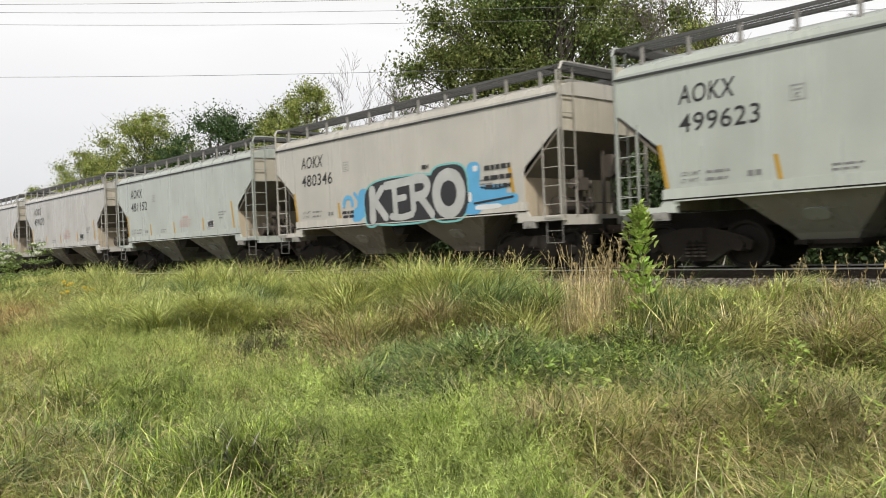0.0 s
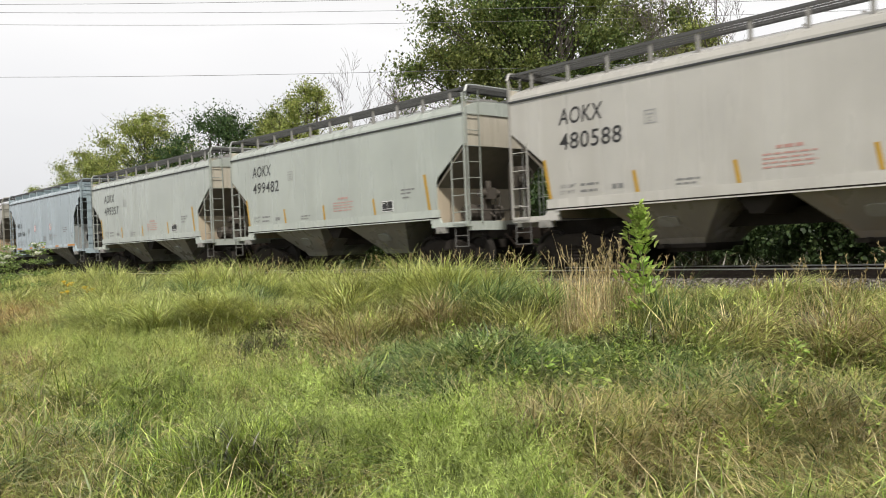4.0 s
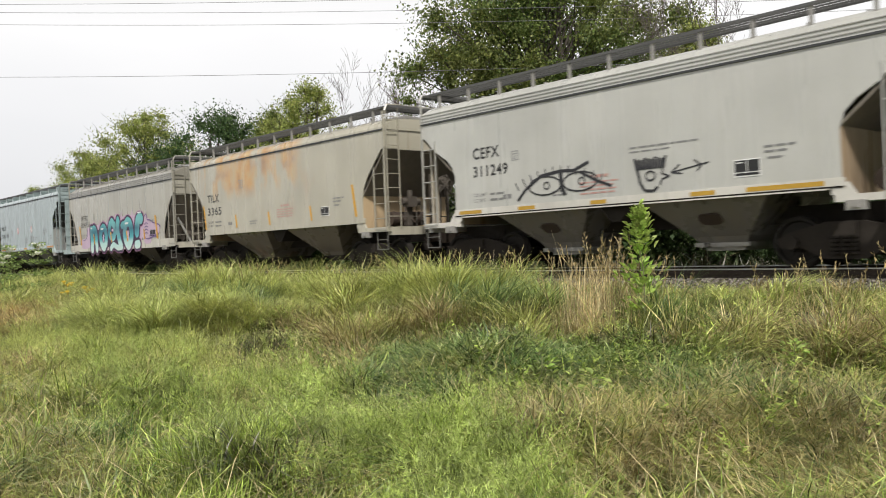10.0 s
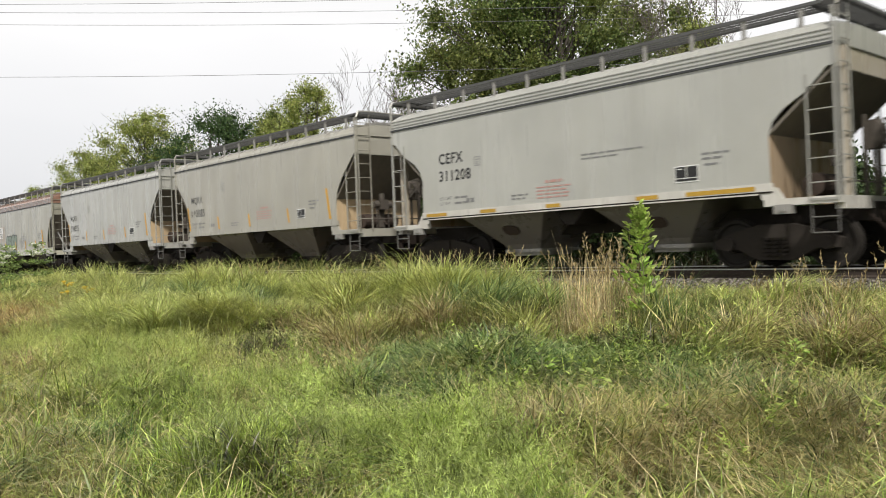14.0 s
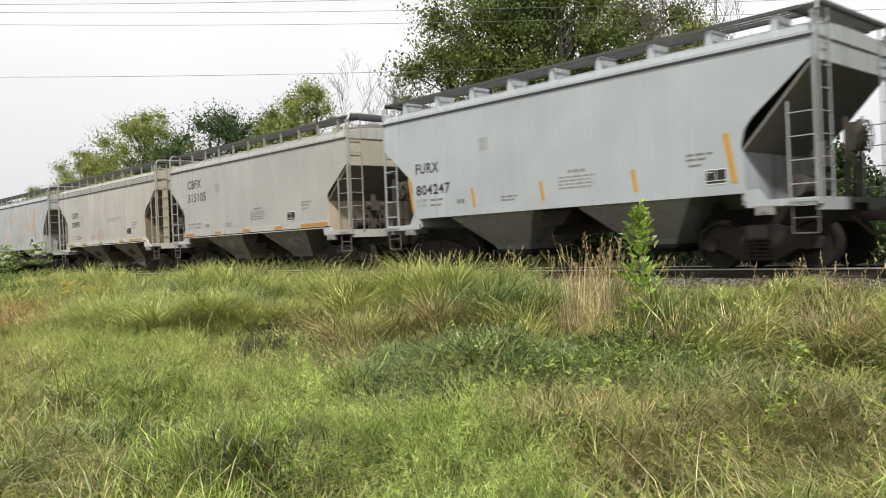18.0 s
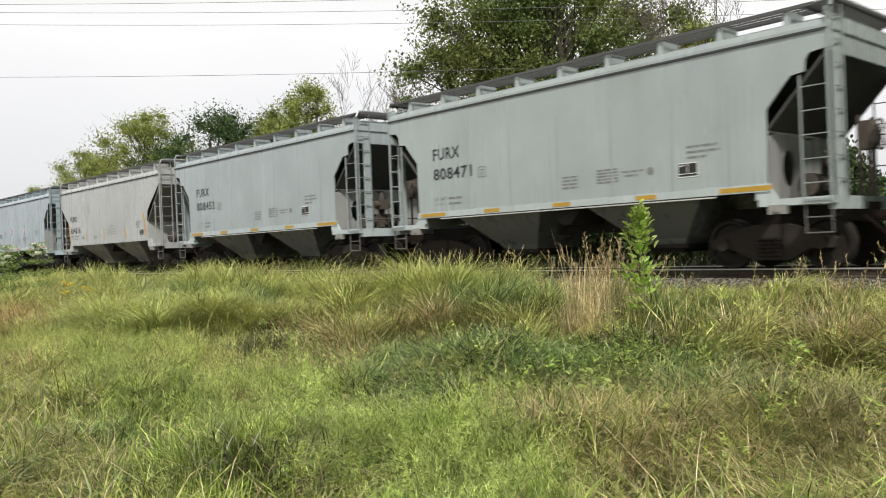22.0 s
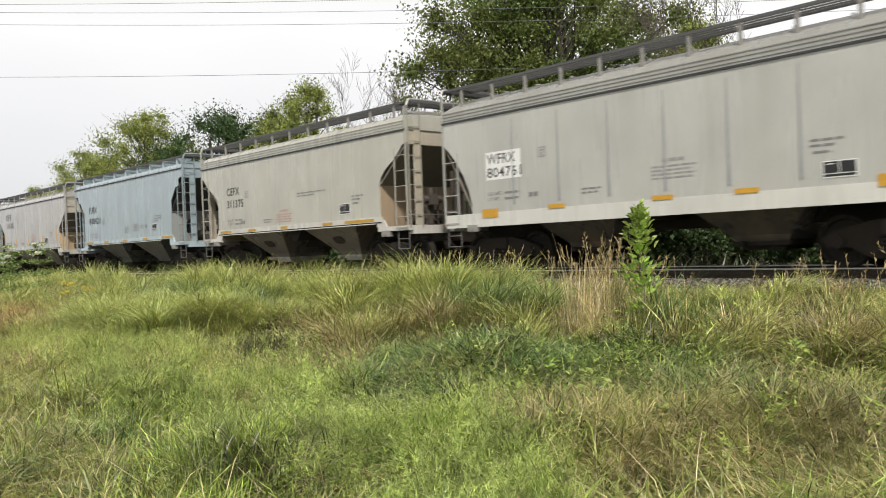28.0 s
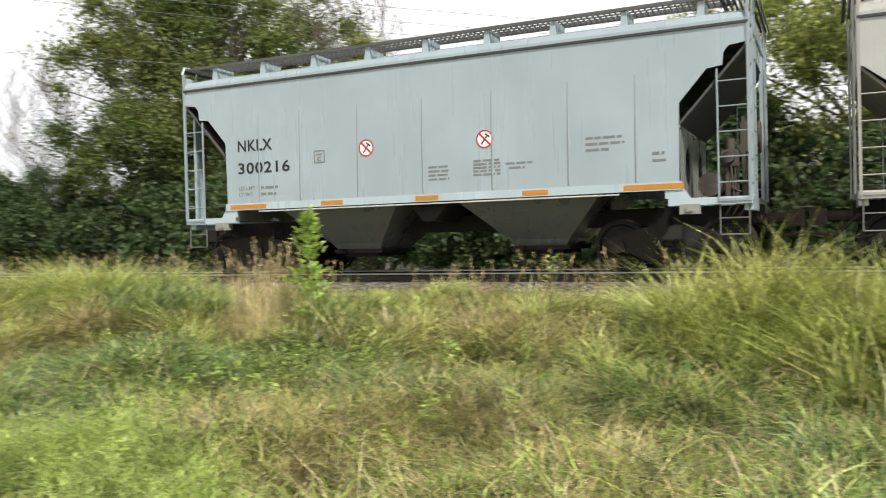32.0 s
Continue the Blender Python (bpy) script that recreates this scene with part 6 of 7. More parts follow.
blades("sapling_foot", 1500, spots([(-5.75, 8.55, 0.4, 0.2), (-5.4, 8.6, 0.5, 0.25)]), (0.6, 1.15), (0.006, 0.011), (0.25, 1.1), DEEP, "dark green grass round the sapling", 57, clump=25, spread=0.1, lean=0.3)
blades("loose_blades", 8780, front, (0.38, 0.66), (0.0065, 0.0123), (0.5, 1.7), LUSH, "long loose green blades arching over the rest", 43, clump=5, spread=0.12)
blades("loose_straws", 7770, front, (0.38, 0.70), (0.0030, 0.0065), (0.4, 1.7), PALE_STRAW, "long loose dry straws lying over the grass", 44, clump=4, spread=0.15)
blades("bank_blades", 6600, bank, (0.7, 1.05), (0.0088, 0.0163), (0.5, 1.6), PALE_LIME, "long arching blades on the bank", 45, clump=9, spread=0.12, lean=0.3)
blades("dark_weeds", 12000, spots(HOLLOWS), (0.25, 0.5), (0.0065, 0.0156), (0.4, 1.3), SHADE_WEED, "near-black weeds standing for shadow pockets in the hollows", 47, clump=40, spread=0.1)
blades("bank_tussocks", 16800, bank, (0.70, 1.15), (0.0087, 0.0174), (0.55, 1.55), TALL, "great arching tussocks on the bank", 48, clump=240, spread=0.07, lean=0.2)
blades("reed_clump", 3680, spots([(-0.9, 8.4, 0.9, 0.6), (-0.2, 8.8, 0.8, 0.6), (0.6, 8.2, 0.9, 0.8)]), (0.85, 1.35), (0.0084, 0.0182), (0.35, 1.2), PALE_LIME, "tall yellow-green grass clump", 18, clump=60, spread=0.14)


def around(rng, n):
    """The same meadow round about and behind the viewer's standpoint."""
    r, a = 0.9 + 21 * rng.random(n) ** 0.8, np.radians(rng.uniform(80, 352, n))
    x, y = -r * np.sin(a), r * np.cos(a)
    ok = y < 11.5
    return x[ok], y[ok]


def underfoot(rng, n):
    r, a = 0.7 + 2.9 * rng.random(n), np.radians(rng.uniform(-180, 180, n))
    return -r * np.sin(a), r * np.cos(a)


def far_verge(rng, n):
    return rng.uniform(-40, 7, n), rng.uniform(17.9, 21.5, n)


def ballast_edge(rng, n):
    x = -9.5 + 12 * rng.random(n)
    return x, 11.3 + 1.75 * rng.random(n) ** 1.3


def bank_foot(rng, n):
    return rng.uniform(-22, -10.5, n), rng.uniform(4.8, 7.4, n)


# verge weeds are near-black so the view beneath the cars reads as shaded
blades("verge_weeds", 16000, far_verge, (0.5, 1.15), (0.03, 0.06), (0.3, 1.1), SHADE_WEED, "weeds beyond the track, coloured near-black for the shade there", 63, clump=20, spread=0.2, bends=2)
blades("edge_grass", 16200, ballast_edge, (0.32, 0.62), (0.0060, 0.0120), (0.4, 1.5), MEADOW, "fine yellowish grass spreading over the ballast edge", 64, clump=26, spread=0.10)
blades("edge_straw", 5250, ballast_edge, (0.35, 0.7), (0.0050, 0.0090), (0.3, 1.3), STRAW, "thin dry stems along the ballast edge", 65, clump=10, spread=0.10)
blades("foot_grass", 11000, bank_foot, (0.30, 0.58), (0.008, 0.015), (0.4, 1.4), TALL, "green grass filling the foot of the bank", 66, clump=60, spread=0.10)
blades("surrounding_grass", 40000, around, (0.18, 0.38), (0.012, 0.022), (0.4, 1.4), MEADOW, "rough green meadow grass", 61, clump=22, spread=0.14, bends=2)
blades("trodden_grass", 22000, underfoot, (0.08, 0.2), (0.006, 0.011), (0.6, 1.6), MEADOW, "short trodden grass", 62, clump=16, spread=0.1, bends=2)


def feathers(name, drifts, groups, n, per, tall, material, label, seed, leaf=(0.022, 0.060), slim=0.05, rise=(-0.3, 1.5)):
    """Soft weeds: upright stems set with many fine leaves, gathered in plumes over drifts (x, y, rx, ry)."""
    rng = np.random.default_rng(seed)
    c = np.array(drifts)
    k = rng.integers(0, len(c), groups)
    gx, gy = c[k, 0] + rng.normal(0, 0.6, groups) * c[k, 2], c[k, 1] + rng.normal(0, 0.6, groups) * c[k, 3]
    gh = rng.uniform(*tall, groups)
    g = rng.integers(0, groups, n)
    x, y = gx[g] + rng.normal(0, 0.075, n), gy[g] + rng.normal(0, 0.075, n)
    h = gh[g] * rng.uniform(0.75, 1.15, n)
    z = ground_height(x, y)
    t = rng.uniform(0.2, 1.0, (n, per))
    tilt = rng.normal(0, 0.16, (n, 2))
    wide = 0.030 * (1.15 - t)
    px = x[:, None] + tilt[:, :1] * t * h[:, None] + rng.normal(0, 1, (n, per)) * wide
    py = y[:, None] + tilt[:, 1:] * t * h[:, None] + rng.normal(0, 1, (n, per)) * wide
    pz = z[:, None] + t * h[:, None]
    p = np.stack([px, py, pz], -1).reshape(-1, 3)
    m = len(p)
    a = rng.uniform(0, 6.283, m)
    up = rng.uniform(*rise, m)
    d = np.stack([np.cos(a), np.sin(a), up], 1)
    d /= np.linalg.norm(d, axis=1)[:, None]
    e = np.stack([-np.sin(a), np.cos(a), rng.uniform(-0.6, 0.6, m)], 1)
    s = rng.uniform(*leaf, m)[:, None]
    co = np.stack([p + e * s * slim, p + d * s, p - e * s * slim], 1).reshape(-1, 3)
    sheet_mesh(name, co, np.arange(3 * m), np.full(m, 3), material, label, "weeds")


feathers("feathery_weeds", [(-8.6, 3.4, 1.6, 0.5), (-7.0, 3.3, 1.2, 0.5), (-5.8, 3.4, 1.0, 0.5), (-4.8, 3.4, 0.9, 0.5), (-4.1, 3.5, 0.7, 0.45), (-3.4, 3.3, 0.5, 0.4), (-11.0, 4.4, 2.6, 0.7), (-3.0, 3.0, 0.4, 0.3), (-7.4, 4.3, 1.0, 0.4)],
         420, 7000, 44, (0.20, 0.56), FEATHER, "soft light-green feathery weeds", 31)
feathers("field_weeds", [(-9.5, 3.4, 2.0, 0.7), (-12.0, 3.8, 2.6, 0.8), (-8.4, 4.3, 1.6, 0.5), (-14.5, 4.4, 2.6, 0.9), (-10.5, 5.0, 2.0, 0.5)],
         430, 4300, 40, (0.22, 0.50), PALE_LIME, "upright pale-green plumes of fine-leaved weeds", 34)
feathers("withered_weeds", [(-10.6, 3.1, 0.9, 0.3), (-8.9, 3.3, 0.7, 0.25), (-12.6, 3.7, 1.2, 0.4), (-9.0, 5.3, 0.9, 0.3), (-7.7, 5.2, 0.7, 0.2)],
         90, 800, 36, (0.2, 0.42), RUSSET, "brown withered plumes among the pale weeds", 35)


feathers("leafy_weeds", [(-5.8, 4.9, 0.9, 0.5), (-5.3, 6.2, 1.2, 0.6), (-6.6, 6.0, 1.2, 0.5), (-4.5, 6.7, 1.2, 0.5), (-3.6, 5.8, 1.2, 0.6), (-7.6, 6.2, 1.0, 0.4)],
         200, 750, 30, (0.25, 0.46), DEEP, "low dark-green weeds with small pointed leaves", 36, leaf=(0.035, 0.08), slim=0.10, rise=(-0.5, 1.2))
feathers("bright_weeds", [(-4.5, 5.2, 1.5, 0.7), (-2.5, 5.0, 1.5, 0.9), (-5.5, 6.8, 1.6, 0.7), (-8.5, 5.6, 1.6, 0.6), (-9.5, 8.0, 2.0, 0.7), (-3.6, 8.2, 1.5, 0.6), (-13.0, 7.6, 2.5, 0.7), (-6.2, 3.9, 1.2, 0.5)],
         150, 620, 26, (0.28, 0.55), LUSH, "scattered light-green weeds with small pointed leaves", 37, leaf=(0.04, 0.085), slim=0.13, rise=(-0.4, 1.0))


def seed_heads():
    """Thin stems with small plumes above the bank."""
    rng = np.random.default_rng(33)
    bm_v, loops, counts = [], [], []
    spots_of = [(-6.4, 8.3, 0.35), (-6.2, 8.4, 0.5), (-9.5, 10.6, 2.5), (-14, 10.6, 3.5), (-7.0, 9.5, 1.5), (-4.2, 9.8, 1.5), (-2.5, 9.6, 1.5), (-20, 9.8, 5), (-11.5, 10.8, 2.0), (-17, 10.4, 3.0)]
    for k in range(460):
        cx, cy, sp = spots_of[k % len(spots_of)]
        x, y = cx + rng.normal(0, 0.5) * sp, cy + rng.normal(0, 0.3)
        z = float(ground_height(x, y))
        h = rng.uniform(0.9, 1.45) if k % len(spots_of) < 2 else rng.uniform(0.7, 1.05)
        a, bend = rng.uniform(0, 6.28), rng.uniform(0.05, 0.4)
        pts = [np.array([x + math.cos(a) * bend * h * t * t, y + math.sin(a) * bend * h * t * t, z + h * t * (1 - 0.2 * bend * t)]) for t in (0, 0.4, 0.75, 1.0)]
        for p, q, w in zip(pts, pts[1:], (0.006, 0.005, 0.004)):
            b = len(bm_v)
            s = np.array([0.68, 0.73, 0.0]) * w / 2
            bm_v += [p - s, p + s, q + s, q - s]
            loops += [b, b + 1, b + 2, b + 3]
            counts.append(4)
        top, way = pts[-1], pts[-1] - pts[-2]
        way = way / np.linalg.norm(way)
        for _ in range(9):
            b = len(bm_v)
            o = top - way * rng.uniform(0, 0.16)
            d = way * 0.045 + rng.normal(0, 0.016, 3)
            e = np.cross(d, rng.normal(0, 1, 3))
            e = e / np.linalg.norm(e) * 0.007
            bm_v += [o, o + d * 0.5 + e, o + d, o + d * 0.5 - e]
            loops += [b, b + 1, b + 2, b + 3]
            counts.append(4)
    sheet_mesh("seed_heads", np.array(bm_v), np.array(loops), np.array(counts), RUSSET, "thin stems with drooping seed heads", "grass")


seed_heads()
SAPLING = foliage("sapling_leaves", [(0.28, 0.44, 0.08), (0.40, 0.53, 0.12), (0.52, 0.62, 0.19)], 0.45, 0.4)
SAPLING_DARK = foliage("weed_leaves", [(0.18, 0.27, 0.08), (0.26, 0.36, 0.11), (0.36, 0.45, 0.16)], 0.45, 0.3)
STEM = plain("green_stem", (0.16, 0.17, 0.07), 0.7)
UMBEL = plain("white_flower_heads", (0.72, 0.72, 0.62), 0.8)
GOLD = plain("yellow_flower_heads", (0.62, 0.45, 0.04), 0.8)


def broad_leaf(bm, at, way, size, rnd):
    """One folded oval leaf."""
    way = Vector(way).normalized()
    side = way.cross(Vector((rnd.uniform(-0.3, 0.3), rnd.uniform(-0.3, 0.3), 1))).normalized()
    lift = way.cross(side) * -1
    at = Vector(at)
    pts = [(0, 0), (0.25, 0.25), (0.65, 0.33), (1.0, 0), (0.65, -0.33), (0.25, -0.25)]
    rim = [bm.verts.new(at + way * size * u + side * size * v + lift * size * 0.12 * abs(v) * 4) for u, v in pts]
    bm.faces.new((rim[0], rim[1], rim[2], rim[3]))
    bm.faces.new((rim[0], rim[3], rim[4], rim[5]))


def umbel(rnd, at, r):
    """One flat-topped spray of small florets on thin rays."""
    bm = bmesh.new()
    for k in range(26):
        a, d = rnd.uniform(0, 6.28), r * math.sqrt(rnd.random())
        c = at + Vector((d * math.cos(a), d * math.sin(a), -0.25 * d + rnd.uniform(-0.015, 0.015)))
        rod(bm, at - Vector((0, 0, 0.09)), c, 0.0025, 3, 0.002)
        rod(bm, c, c + Vector((0, 0, 0.012)), 0.016, 6, 0.011)
    return bm


def leafy_plant(name, label, x, y, height, tiers, leaf, seed, leaf_mat=None, flowers=None, upward=0.35):
    """A stem with whorls of leaves; tiers: (height share, spread, number of leaves)."""
    rnd = random.Random(seed)
    plant = thing(name, label, "plant")
    z = float(ground_height(x, y))
    plant.location = (x, y, z)
    bm = bmesh.new()
    p = Vector((0, 0, -0.05))
    for k in range(5):
        q = Vector((rnd.uniform(-0.03, 0.03), rnd.uniform(-0.03, 0.03), height * (k + 1) / 5))
        rod(bm, p, q, 0.011 - 0.0015 * k, 6, 0.011 - 0.0015 * (k + 1))
        p = q
    part("stem", bm, STEM, plant)
    bm = bmesh.new()
    for share, spread, n in tiers:
        for k in range(n):
            a = rnd.uniform(0, 2 * math.pi)
            r = spread * rnd.uniform(0.15, 1.0)
            c = Vector((r * math.cos(a), r * math.sin(a), height * share + rnd.uniform(-0.06, 0.06) + 0.25 * r))
            broad_leaf(bm, c, (math.cos(a) + rnd.uniform(-0.5, 0.5), math.sin(a) + rnd.uniform(-0.5, 0.5), upward + rnd.uniform(-0.55, 0.55)), leaf * rnd.uniform(0.7, 1.25), rnd)
    me = bpy.data.meshes.new("leaves")
    bm.to_mesh(me)
    bm.free()
    me.materials.append(SAPLING)
    part("leaves", me, leaf_mat or SAPLING, plant)
    if flowers:
        for dx, dy, dz in ((-0.16, 0.05, -0.06), (0.02, -0.08, 0.03), (0.18, 0.04, -0.02), (0.30, -0.10, -0.22), (-0.30, -0.06, -0.26)):
            part("flower_head", umbel(rnd, Vector((dx, dy, height + dz)), 0.10 if flowers is UMBEL else 0.07), flowers, plant)
    return plant


leafy_plant("sapling", "young bright-green sapling rising out of the dry grass", -5.52, 8.15, 1.66,
            [(1.0, 0.05, 14), (0.95, 0.09, 22), (0.90, 0.13, 28), (0.85, 0.15, 28), (0.80, 0.16, 26), (0.74, 0.16, 22), (0.69, 0.12, 12), (0.62, 0.10, 6), (0.56, 0.24, 28), (0.50, 0.28, 30), (0.43, 0.24, 18), (0.32, 0.2, 16)], 0.105, 5, upward=0.9)
leafy_plant("weed", "light-green broad-leaved weed in the grass", -3.30, 7.15, 0.55, [(0.95, 0.05, 8), (0.85, 0.12, 14), (0.7, 0.12, 8)], 0.07, 6)
leafy_plant("weed", "light-green broad-leaved weed in the grass", -3.95, 5.15, 0.5, [(0.95, 0.1, 8), (0.85, 0.2, 8), (0.6, 0.12, 8)], 0.08, 7)
leafy_plant("weed", "light-green broad-leaved weed in the grass", -4.7, 5.4, 0.52, [(0.95, 0.1, 8), (0.8, 0.2, 10), (0.6, 0.12, 8)], 0.07, 8)
leafy_plant("weed", "light-green broad-leaved weed in the grass", -3.1, 9.8, 0.9, [(0.95, 0.1, 10), (0.85, 0.16, 14), (0.7, 0.16, 10)], 0.06, 9)
for k, (x, y, h) in enumerate([(-24.9, 7.4, 1.85), (-25.3, 6.75, 1.8), (-26.6, 6.95, 1.7)]):
    leafy_plant("flowering_weed", "tall green weed with whitish flower heads", x, y, h, [(0.97, 0.22, 70), (0.85, 0.36, 120), (0.7, 0.45, 150), (0.52, 0.45, 150), (0.35, 0.4, 100)], 0.075, 40 + k, SAPLING_DARK, UMBEL)
for k, (x, y, h) in enumerate([(-22.6, 7.4, 0.85), (-22.0, 7.7, 0.8)]):
    leafy_plant("flowering_weed", "weed with yellow flower sprays in the grass", x, y, h, [(0.85, 0.12, 14), (0.6, 0.16, 16)], 0.07, 50 + k, TALL, GOLD)

# ---- trees ----
def leaf_mesh(c, leaf, rng):
    n = len(c)
    d = rng.normal(0, 1, (n, 3))
    d[:, 2] -= 0.4
    d /= np.linalg.norm(d, axis=1)[:, None]
    e = np.cross(d, rng.normal(0, 1, (n, 3)))
    e /= np.linalg.norm(e, axis=1)[:, None]
    s = (leaf * rng.uniform(0.6, 1.4, n))[:, None]
    co = np.stack([c, c + d * s * 0.5 + e * s * 0.34, c + d * s, c + d * s * 0.5 - e * s * 0.34], 1).reshape(-1, 3)
    me = bpy.data.meshes.new("crown")
    me.vertices.add(4 * n)
    me.vertices.foreach_set("co", co.astype(np.float32).ravel())
    me.loops.add(4 * n)
    me.loops.foreach_set("vertex_index", np.arange(4 * n, dtype=np.int32))
    me.polygons.add(n)
    me.polygons.foreach_set("loop_start", np.arange(0, 4 * n, 4, dtype=np.int32))
    me.update(calc_edges=True)
    me.materials.append(BARK)
    return me


def tree_mesh(seed, height, width, low, clumps, leaf, count, size=0.16):
    """Trunk with limbs to every spray of leaves; the sprays fill an uneven crown from low up to the top."""
    rnd, rng = random.Random(seed), np.random.default_rng(seed)
    bm = bmesh.new()
    th = height * 0.72
    spine = [Vector((0, 0, -0.5))]
    for k in range(6):
        spine.append(Vector((rnd.uniform(-1, 1) * 0.02 * height, rnd.uniform(-1, 1) * 0.02 * height, th * (k + 1) / 6)))
    for k, (p, q) in enumerate(zip(spine, spine[1:])):
        rod(bm, p, q, height * 0.020 * (1 - 0.13 * k), 8, height * 0.020 * (1 - 0.13 * (k + 1)))
    at, radius = [], []
    for k in range(clumps):
        while True:
            v = Vector((rnd.uniform(-1, 1), rnd.uniform(-1, 1), rnd.uniform(-1, 1)))
            if v.length < 1.0:
                break
        squeeze = 1.0 - 0.7 * max(0.0, v.z) ** 1.4
        c = Vector((v.x * width / 2 * squeeze, v.y * width / 2 * squeeze, height * (low + (1 - low) * (v.z + 1) / 2)))
        at.append(c)
        radius.append(width * size * rnd.uniform(0.6, 1.25))
        z0 = min(th, max(0.2 * height * rnd.uniform(0.4, 1), c.z * rnd.uniform(0.45, 0.75)))
        s = Vector((0, 0, z0))
        m = s.lerp(c, 0.55) + Vector((rnd.uniform(-1, 1), rnd.uniform(-1, 1), rnd.uniform(0, 1))) * 0.05 * width
        rod(bm, s, m, height * 0.0042, 5, height * 0.0026)
        rod(bm, m, c, height * 0.0026, 5, height * 0.0008)
        for _ in range(4):
            e = c + Vector((rnd.uniform(-1, 1), rnd.uniform(-1, 1), rnd.uniform(-0.6, 1))) * radius[-1]
            rod(bm, m.lerp(c, rnd.uniform(0.4, 1)), e, height * 0.0012, 4, height * 0.0004)
    wood = bpy.data.meshes.new("trunk")
    bm.to_mesh(wood)
    bm.free()
    wood.materials.append(BARK)
    r = np.array(radius)
    k = rng.choice(clumps, count, p=r ** 2 / (r ** 2).sum())
    d = rng.normal(0, 1, (count, 3))
    d /= np.linalg.norm(d, axis=1)[:, None]
    c = np.array([tuple(a) for a in at])[k] + d * (r[k] * np.clip(np.abs(rng.normal(0.25, 0.48, count)), 0, 1.05))[:, None] * np.array([1, 1, 0.8])
    return wood, leaf_mesh(c, leaf, rng)


def bare_mesh(seed, height, depth=4):
    """A leafless tree of forking twigs."""
    rnd = random.Random(seed)
    bm = bmesh.new()

    def limb(p, way, length, r, left):
        for k in range(3):
            way = (way + Vector((rnd.uniform(-1, 1), rnd.uniform(-1, 1), rnd.uniform(-0.2, 0.5))) * 0.2).normalized()
            q = p + way * length / 3
            rod(bm, p, q, max(r * (1 - 0.22 * k), 0.006), 4, max(0.005, r * (1 - 0.22 * (k + 1))))
            p = q
            if left:
                for _ in range(2):
                    side = Vector((rnd.uniform(-1, 1), rnd.uniform(-1, 1), rnd.uniform(0.1, 1))).normalized()
                    limb(p, (way * 0.7 + side).normalized(), length * rnd.uniform(0.4, 0.62), r * 0.45, left - 1)
    limb(Vector((0, 0, -0.4)), Vector((0.05, 0, 1)), height * 0.72, height * 0.0055, depth)
    me = bpy.data.meshes.new("branches")
    bm.to_mesh(me)
    bm.free()
    me.materials.append(PALEBARK)
    return me


LEAF = foliage("tree_leaves", [(0.07, 0.125, 0.028), (0.11, 0.175, 0.04), (0.165, 0.225, 0.053), (0.21, 0.25, 0.065)], 0.6, 0.46, 0.12, other=[(0.14, 0.17, 0.04), (0.21, 0.22, 0.06)], tuft=0.22)
LEAF_DARK = foliage("dark_leaves", [(0.038, 0.072, 0.022), (0.06, 0.104, 0.032), (0.095, 0.135, 0.042)], 0.6, 0.4, 0.4)
LEAF_DEEP = foliage("deep_green_leaves", [(0.04, 0.085, 0.025), (0.065, 0.12, 0.035), (0.10, 0.155, 0.045)], 0.6, 0.4, 0.4)
LEAF_LIGHT = foliage("yellowing_leaves", [(0.26, 0.32, 0.08), (0.36, 0.41, 0.11), (0.45, 0.45, 0.14), (0.23, 0.30, 0.08)], 0.5, 0.5, 0.4)
TREE_KINDS = {
    "big": tree_mesh(3, 16.5, 14.0, 0.02, 340, 0.125, 240000, 0.095),
    "mid": tree_mesh(8, 11.0, 8.5, 0.04, 120, 0.11, 70000, 0.135),
    "round": tree_mesh(27, 10.0, 9.5, 0.03, 120, 0.11, 70000, 0.135),
    "slim": tree_mesh(15, 11.0, 6.0, 0.10, 80, 0.11, 46000, 0.155),
    "bush": tree_mesh(21, 4.6, 6.5, 0.02, 60, 0.16, 20000, 0.12),
}


def plant_tree(kind, x, y, size, turn, leaves, label, name="tree"):
    wood, crown = TREE_KINDS[kind]
    t = thing(name, label, name, "trees along the line" if name == "tree" else "bushes along the line")
    part("trunk", wood, BARK, t)
    part("crown", crown, leaves, t)
    t.matrix_basis = pose(x, y, float(ground_height(x, y)), 0, 0, turn) @ Matrix.Scale(size, 4)
    return t


plant_tree("big", -24.0, 29.0, 1.0, 20, LEAF, "large leafy deciduous tree behind the track")
plant_tree("slim", -17.2, 30.0, 0.95, 140, LEAF_LIGHT, "yellow-green deciduous tree behind the track")
plant_tree("slim", -42.3, 28.0, 1.1, 30, LEAF_LIGHT, "slim yellow-green tree behind the track")
plant_tree("slim", -46.8, 28.5, 1.02, 100, LEAF, "slim green tree behind the track")
plant_tree("round", -54.0, 28.0, 1.24, 80, LEAF_DEEP, "dark green tree behind the track")
plant_tree("mid", -66.5, 28.5, 1.3, 200, LEAF_LIGHT, "yellow-green tree behind the track")
plant_tree("mid", -79.0, 28.0, 1.12, 300, LEAF_LIGHT, "leafy green tree behind the track")
for k, (x, y, s) in enumerate([(-100, 30, 0.95), (-112, 32, 0.95), (-127, 30, 0.85), (-145, 32, 0.9), (-9.5, 40, 0.55), (-4, 28, 0.8), (1.2, 27.5, 1.3), (9, 30, 1.0), (16, 29, 1.0)]):
    plant_tree(("mid", "round")[k % 2], x, y, s, 53 * k, (LEAF_LIGHT, LEAF, LEAF_DARK)[k % 3], "leafy tree in the woods behind the track")
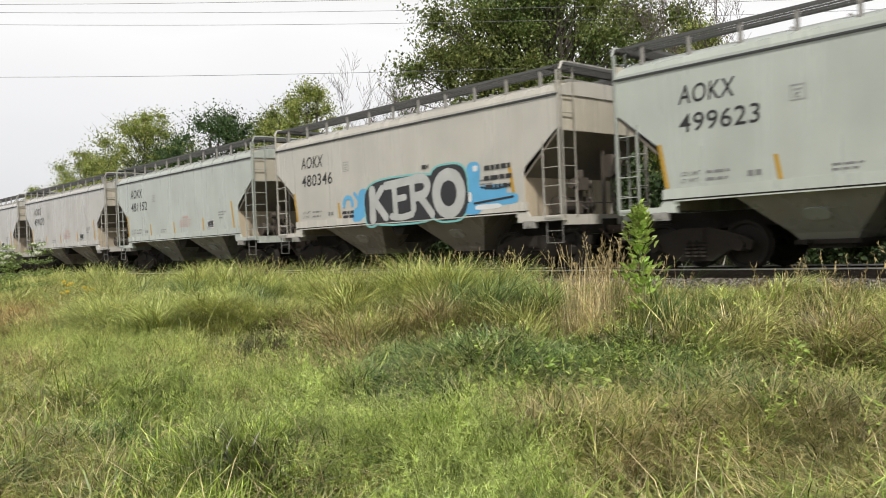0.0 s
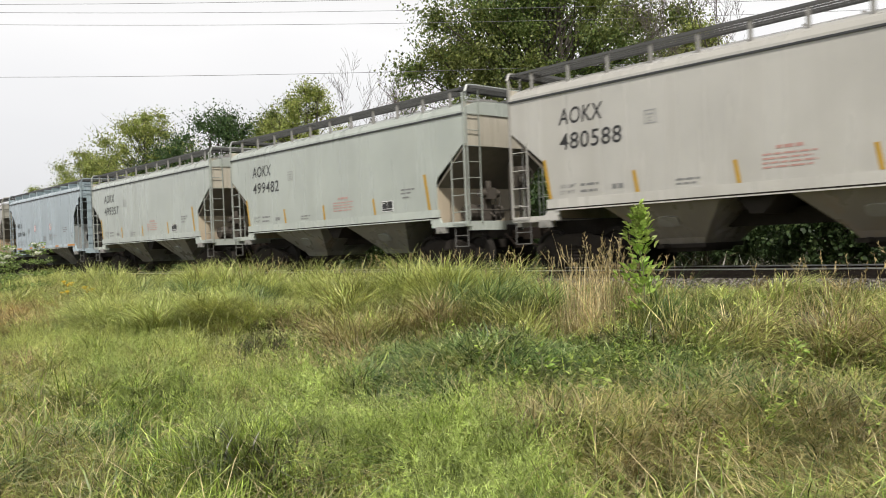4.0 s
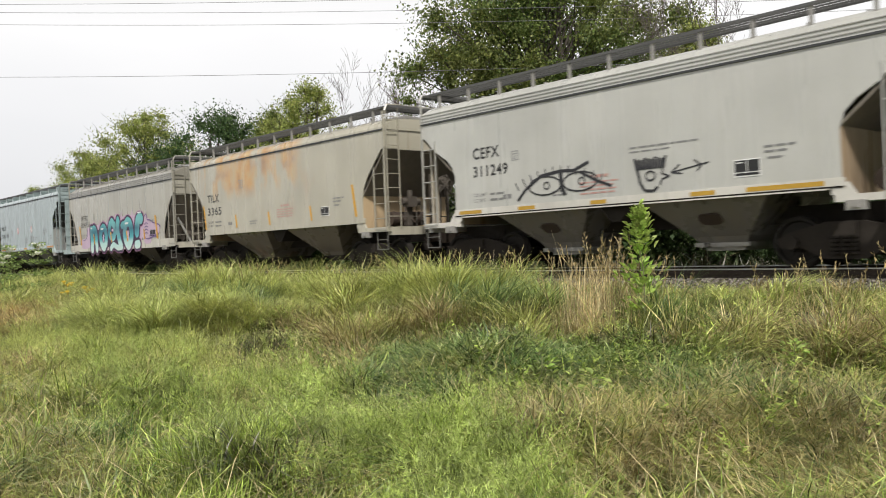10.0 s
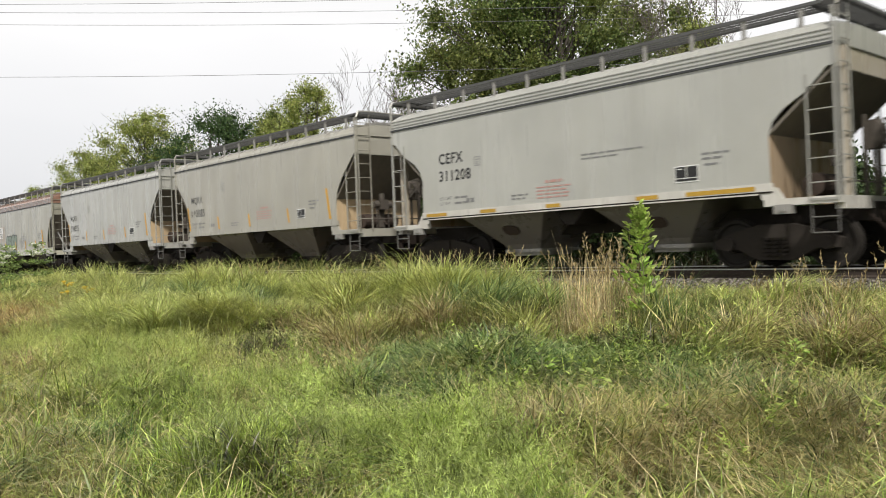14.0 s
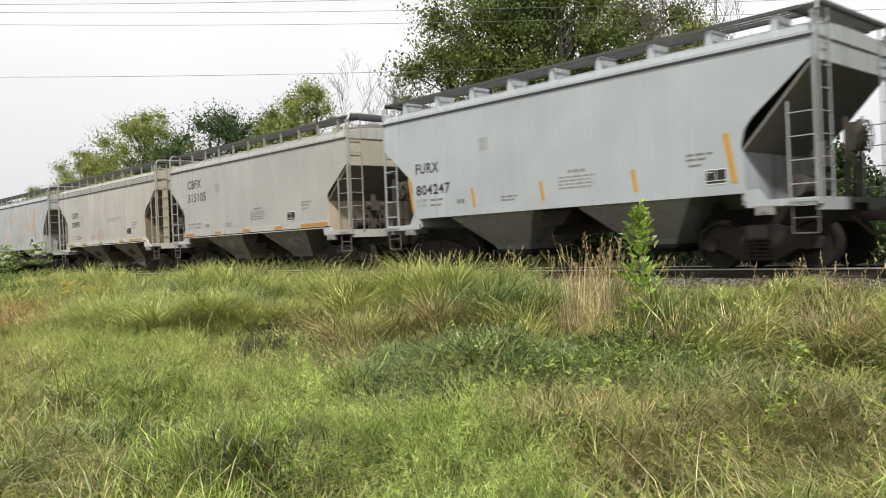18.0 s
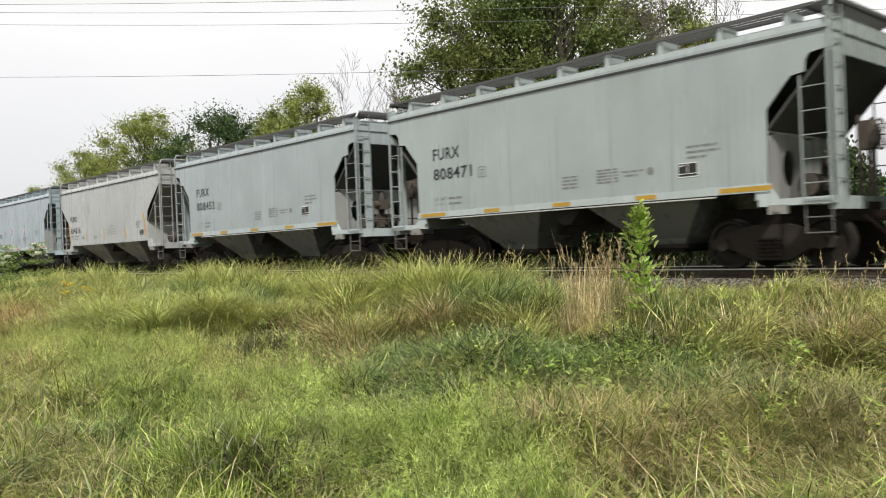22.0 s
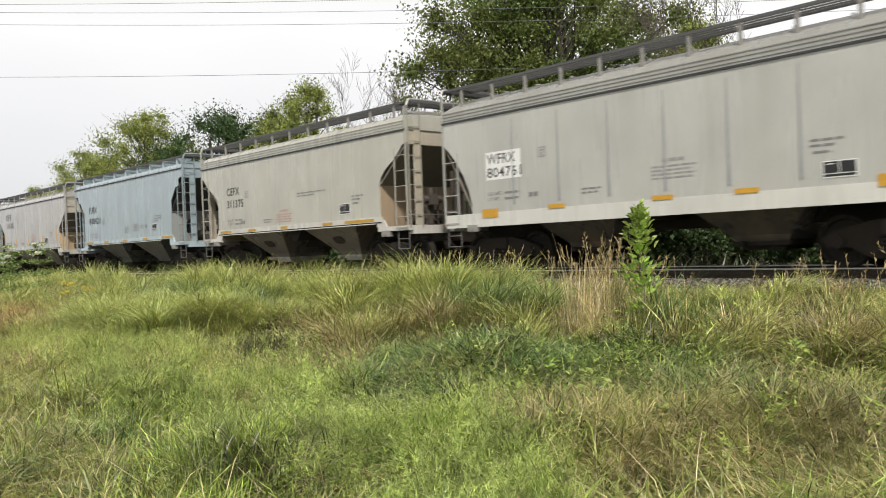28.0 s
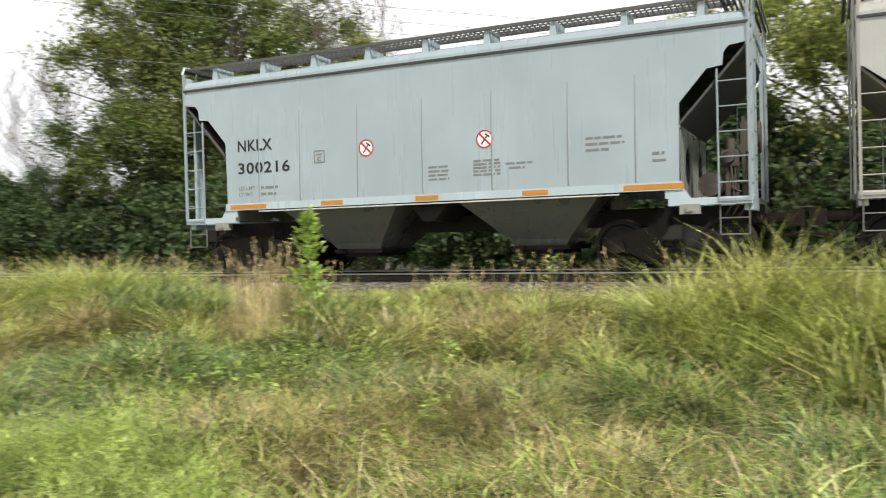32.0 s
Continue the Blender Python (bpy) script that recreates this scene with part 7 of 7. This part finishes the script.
for k, (x, y, s) in enumerate([(-44.5, 27.0, 0.62), (-40.0, 27.5, 0.60), (-36.5, 26.5, 0.58), (-33.0, 27.5, 0.55), (-29.5, 26.5, 0.58)]):
    plant_tree(("slim", "round")[k % 2], x, y, s * (1.0 if k % 2 == 0 else 1.05), 71 * k, (LEAF, LEAF_DEEP)[k % 2], "small leafy tree in the thicket behind the track")
for k, (x, y, h) in enumerate([(-35.4, 28.5, 9.3), (-32.2, 29.0, 8.9), (-15.6, 28.0, 10.2)]):
    t = thing("bare_tree", "leafless pale tree with fine twigs behind the track", "tree", "trees along the line")
    part("branch_work", bare_mesh(60 + k, h), PALEBARK, t)
    t.location = (x, y, float(ground_height(x, y)))
rnd = random.Random(9)
for k in range(36):
    x = -122 + 4.0 * k + rnd.uniform(-1, 1)
    low = 0.78 if -15 < x < -5 else 1.0
    plant_tree("bush", x, rnd.uniform(22.3, 25.5), low * rnd.uniform(0.75, 1.2), rnd.uniform(0, 360), LEAF_DARK, "dense leafy bush along the far side of the track", "bush")

for k in range(17):
    plant_tree("bush", -60 + 4.0 * k + rnd.uniform(-1, 1), rnd.uniform(27, 30), rnd.uniform(0.7, 0.9), rnd.uniform(0, 360), LEAF_DARK, "dense leafy bush in the woods beyond the track", "bush")


# ---- what moves ----
def run(t):
    """How far the train has come at t seconds, from its place at 16 s."""
    u = t / 16 - 1
    return 203.766 * u + 6.115 * u ** 2 + 0.44 * u ** 3 + 0.026 * u ** 4 - 0.046 * u ** 5


def motions():
    for n, car in enumerate(CARS):
        start = 188.214 - SPAN * n + SLACK[n]
        walk(car, [(t, pose(start + run(t), TRACK, 0)) for t in (0, 4, 8, 12, 16, 20, 24, 28, 32)])
        # the wheels roll while the car passes the viewer
        near = [k for k in range(32 * FPS + 1) if -34 < start + run(k / FPS) < 9]
        if not near:
            continue
        times = sorted({0, 32 * FPS, *near})
        first = start + run(near[0] / FPS)
        last = start + run(near[-1] / FPS)
        for axle in [o for o in car.children_recursive if o.name.startswith("wheelset")]:
            dx = axle.location.x
            walk(axle, [(k / FPS, pose(dx, 0, 0.457, 0, math.degrees((min(max(start + run(k / FPS), first), last) - first) / 0.457), 0)) for k in times])


motions()
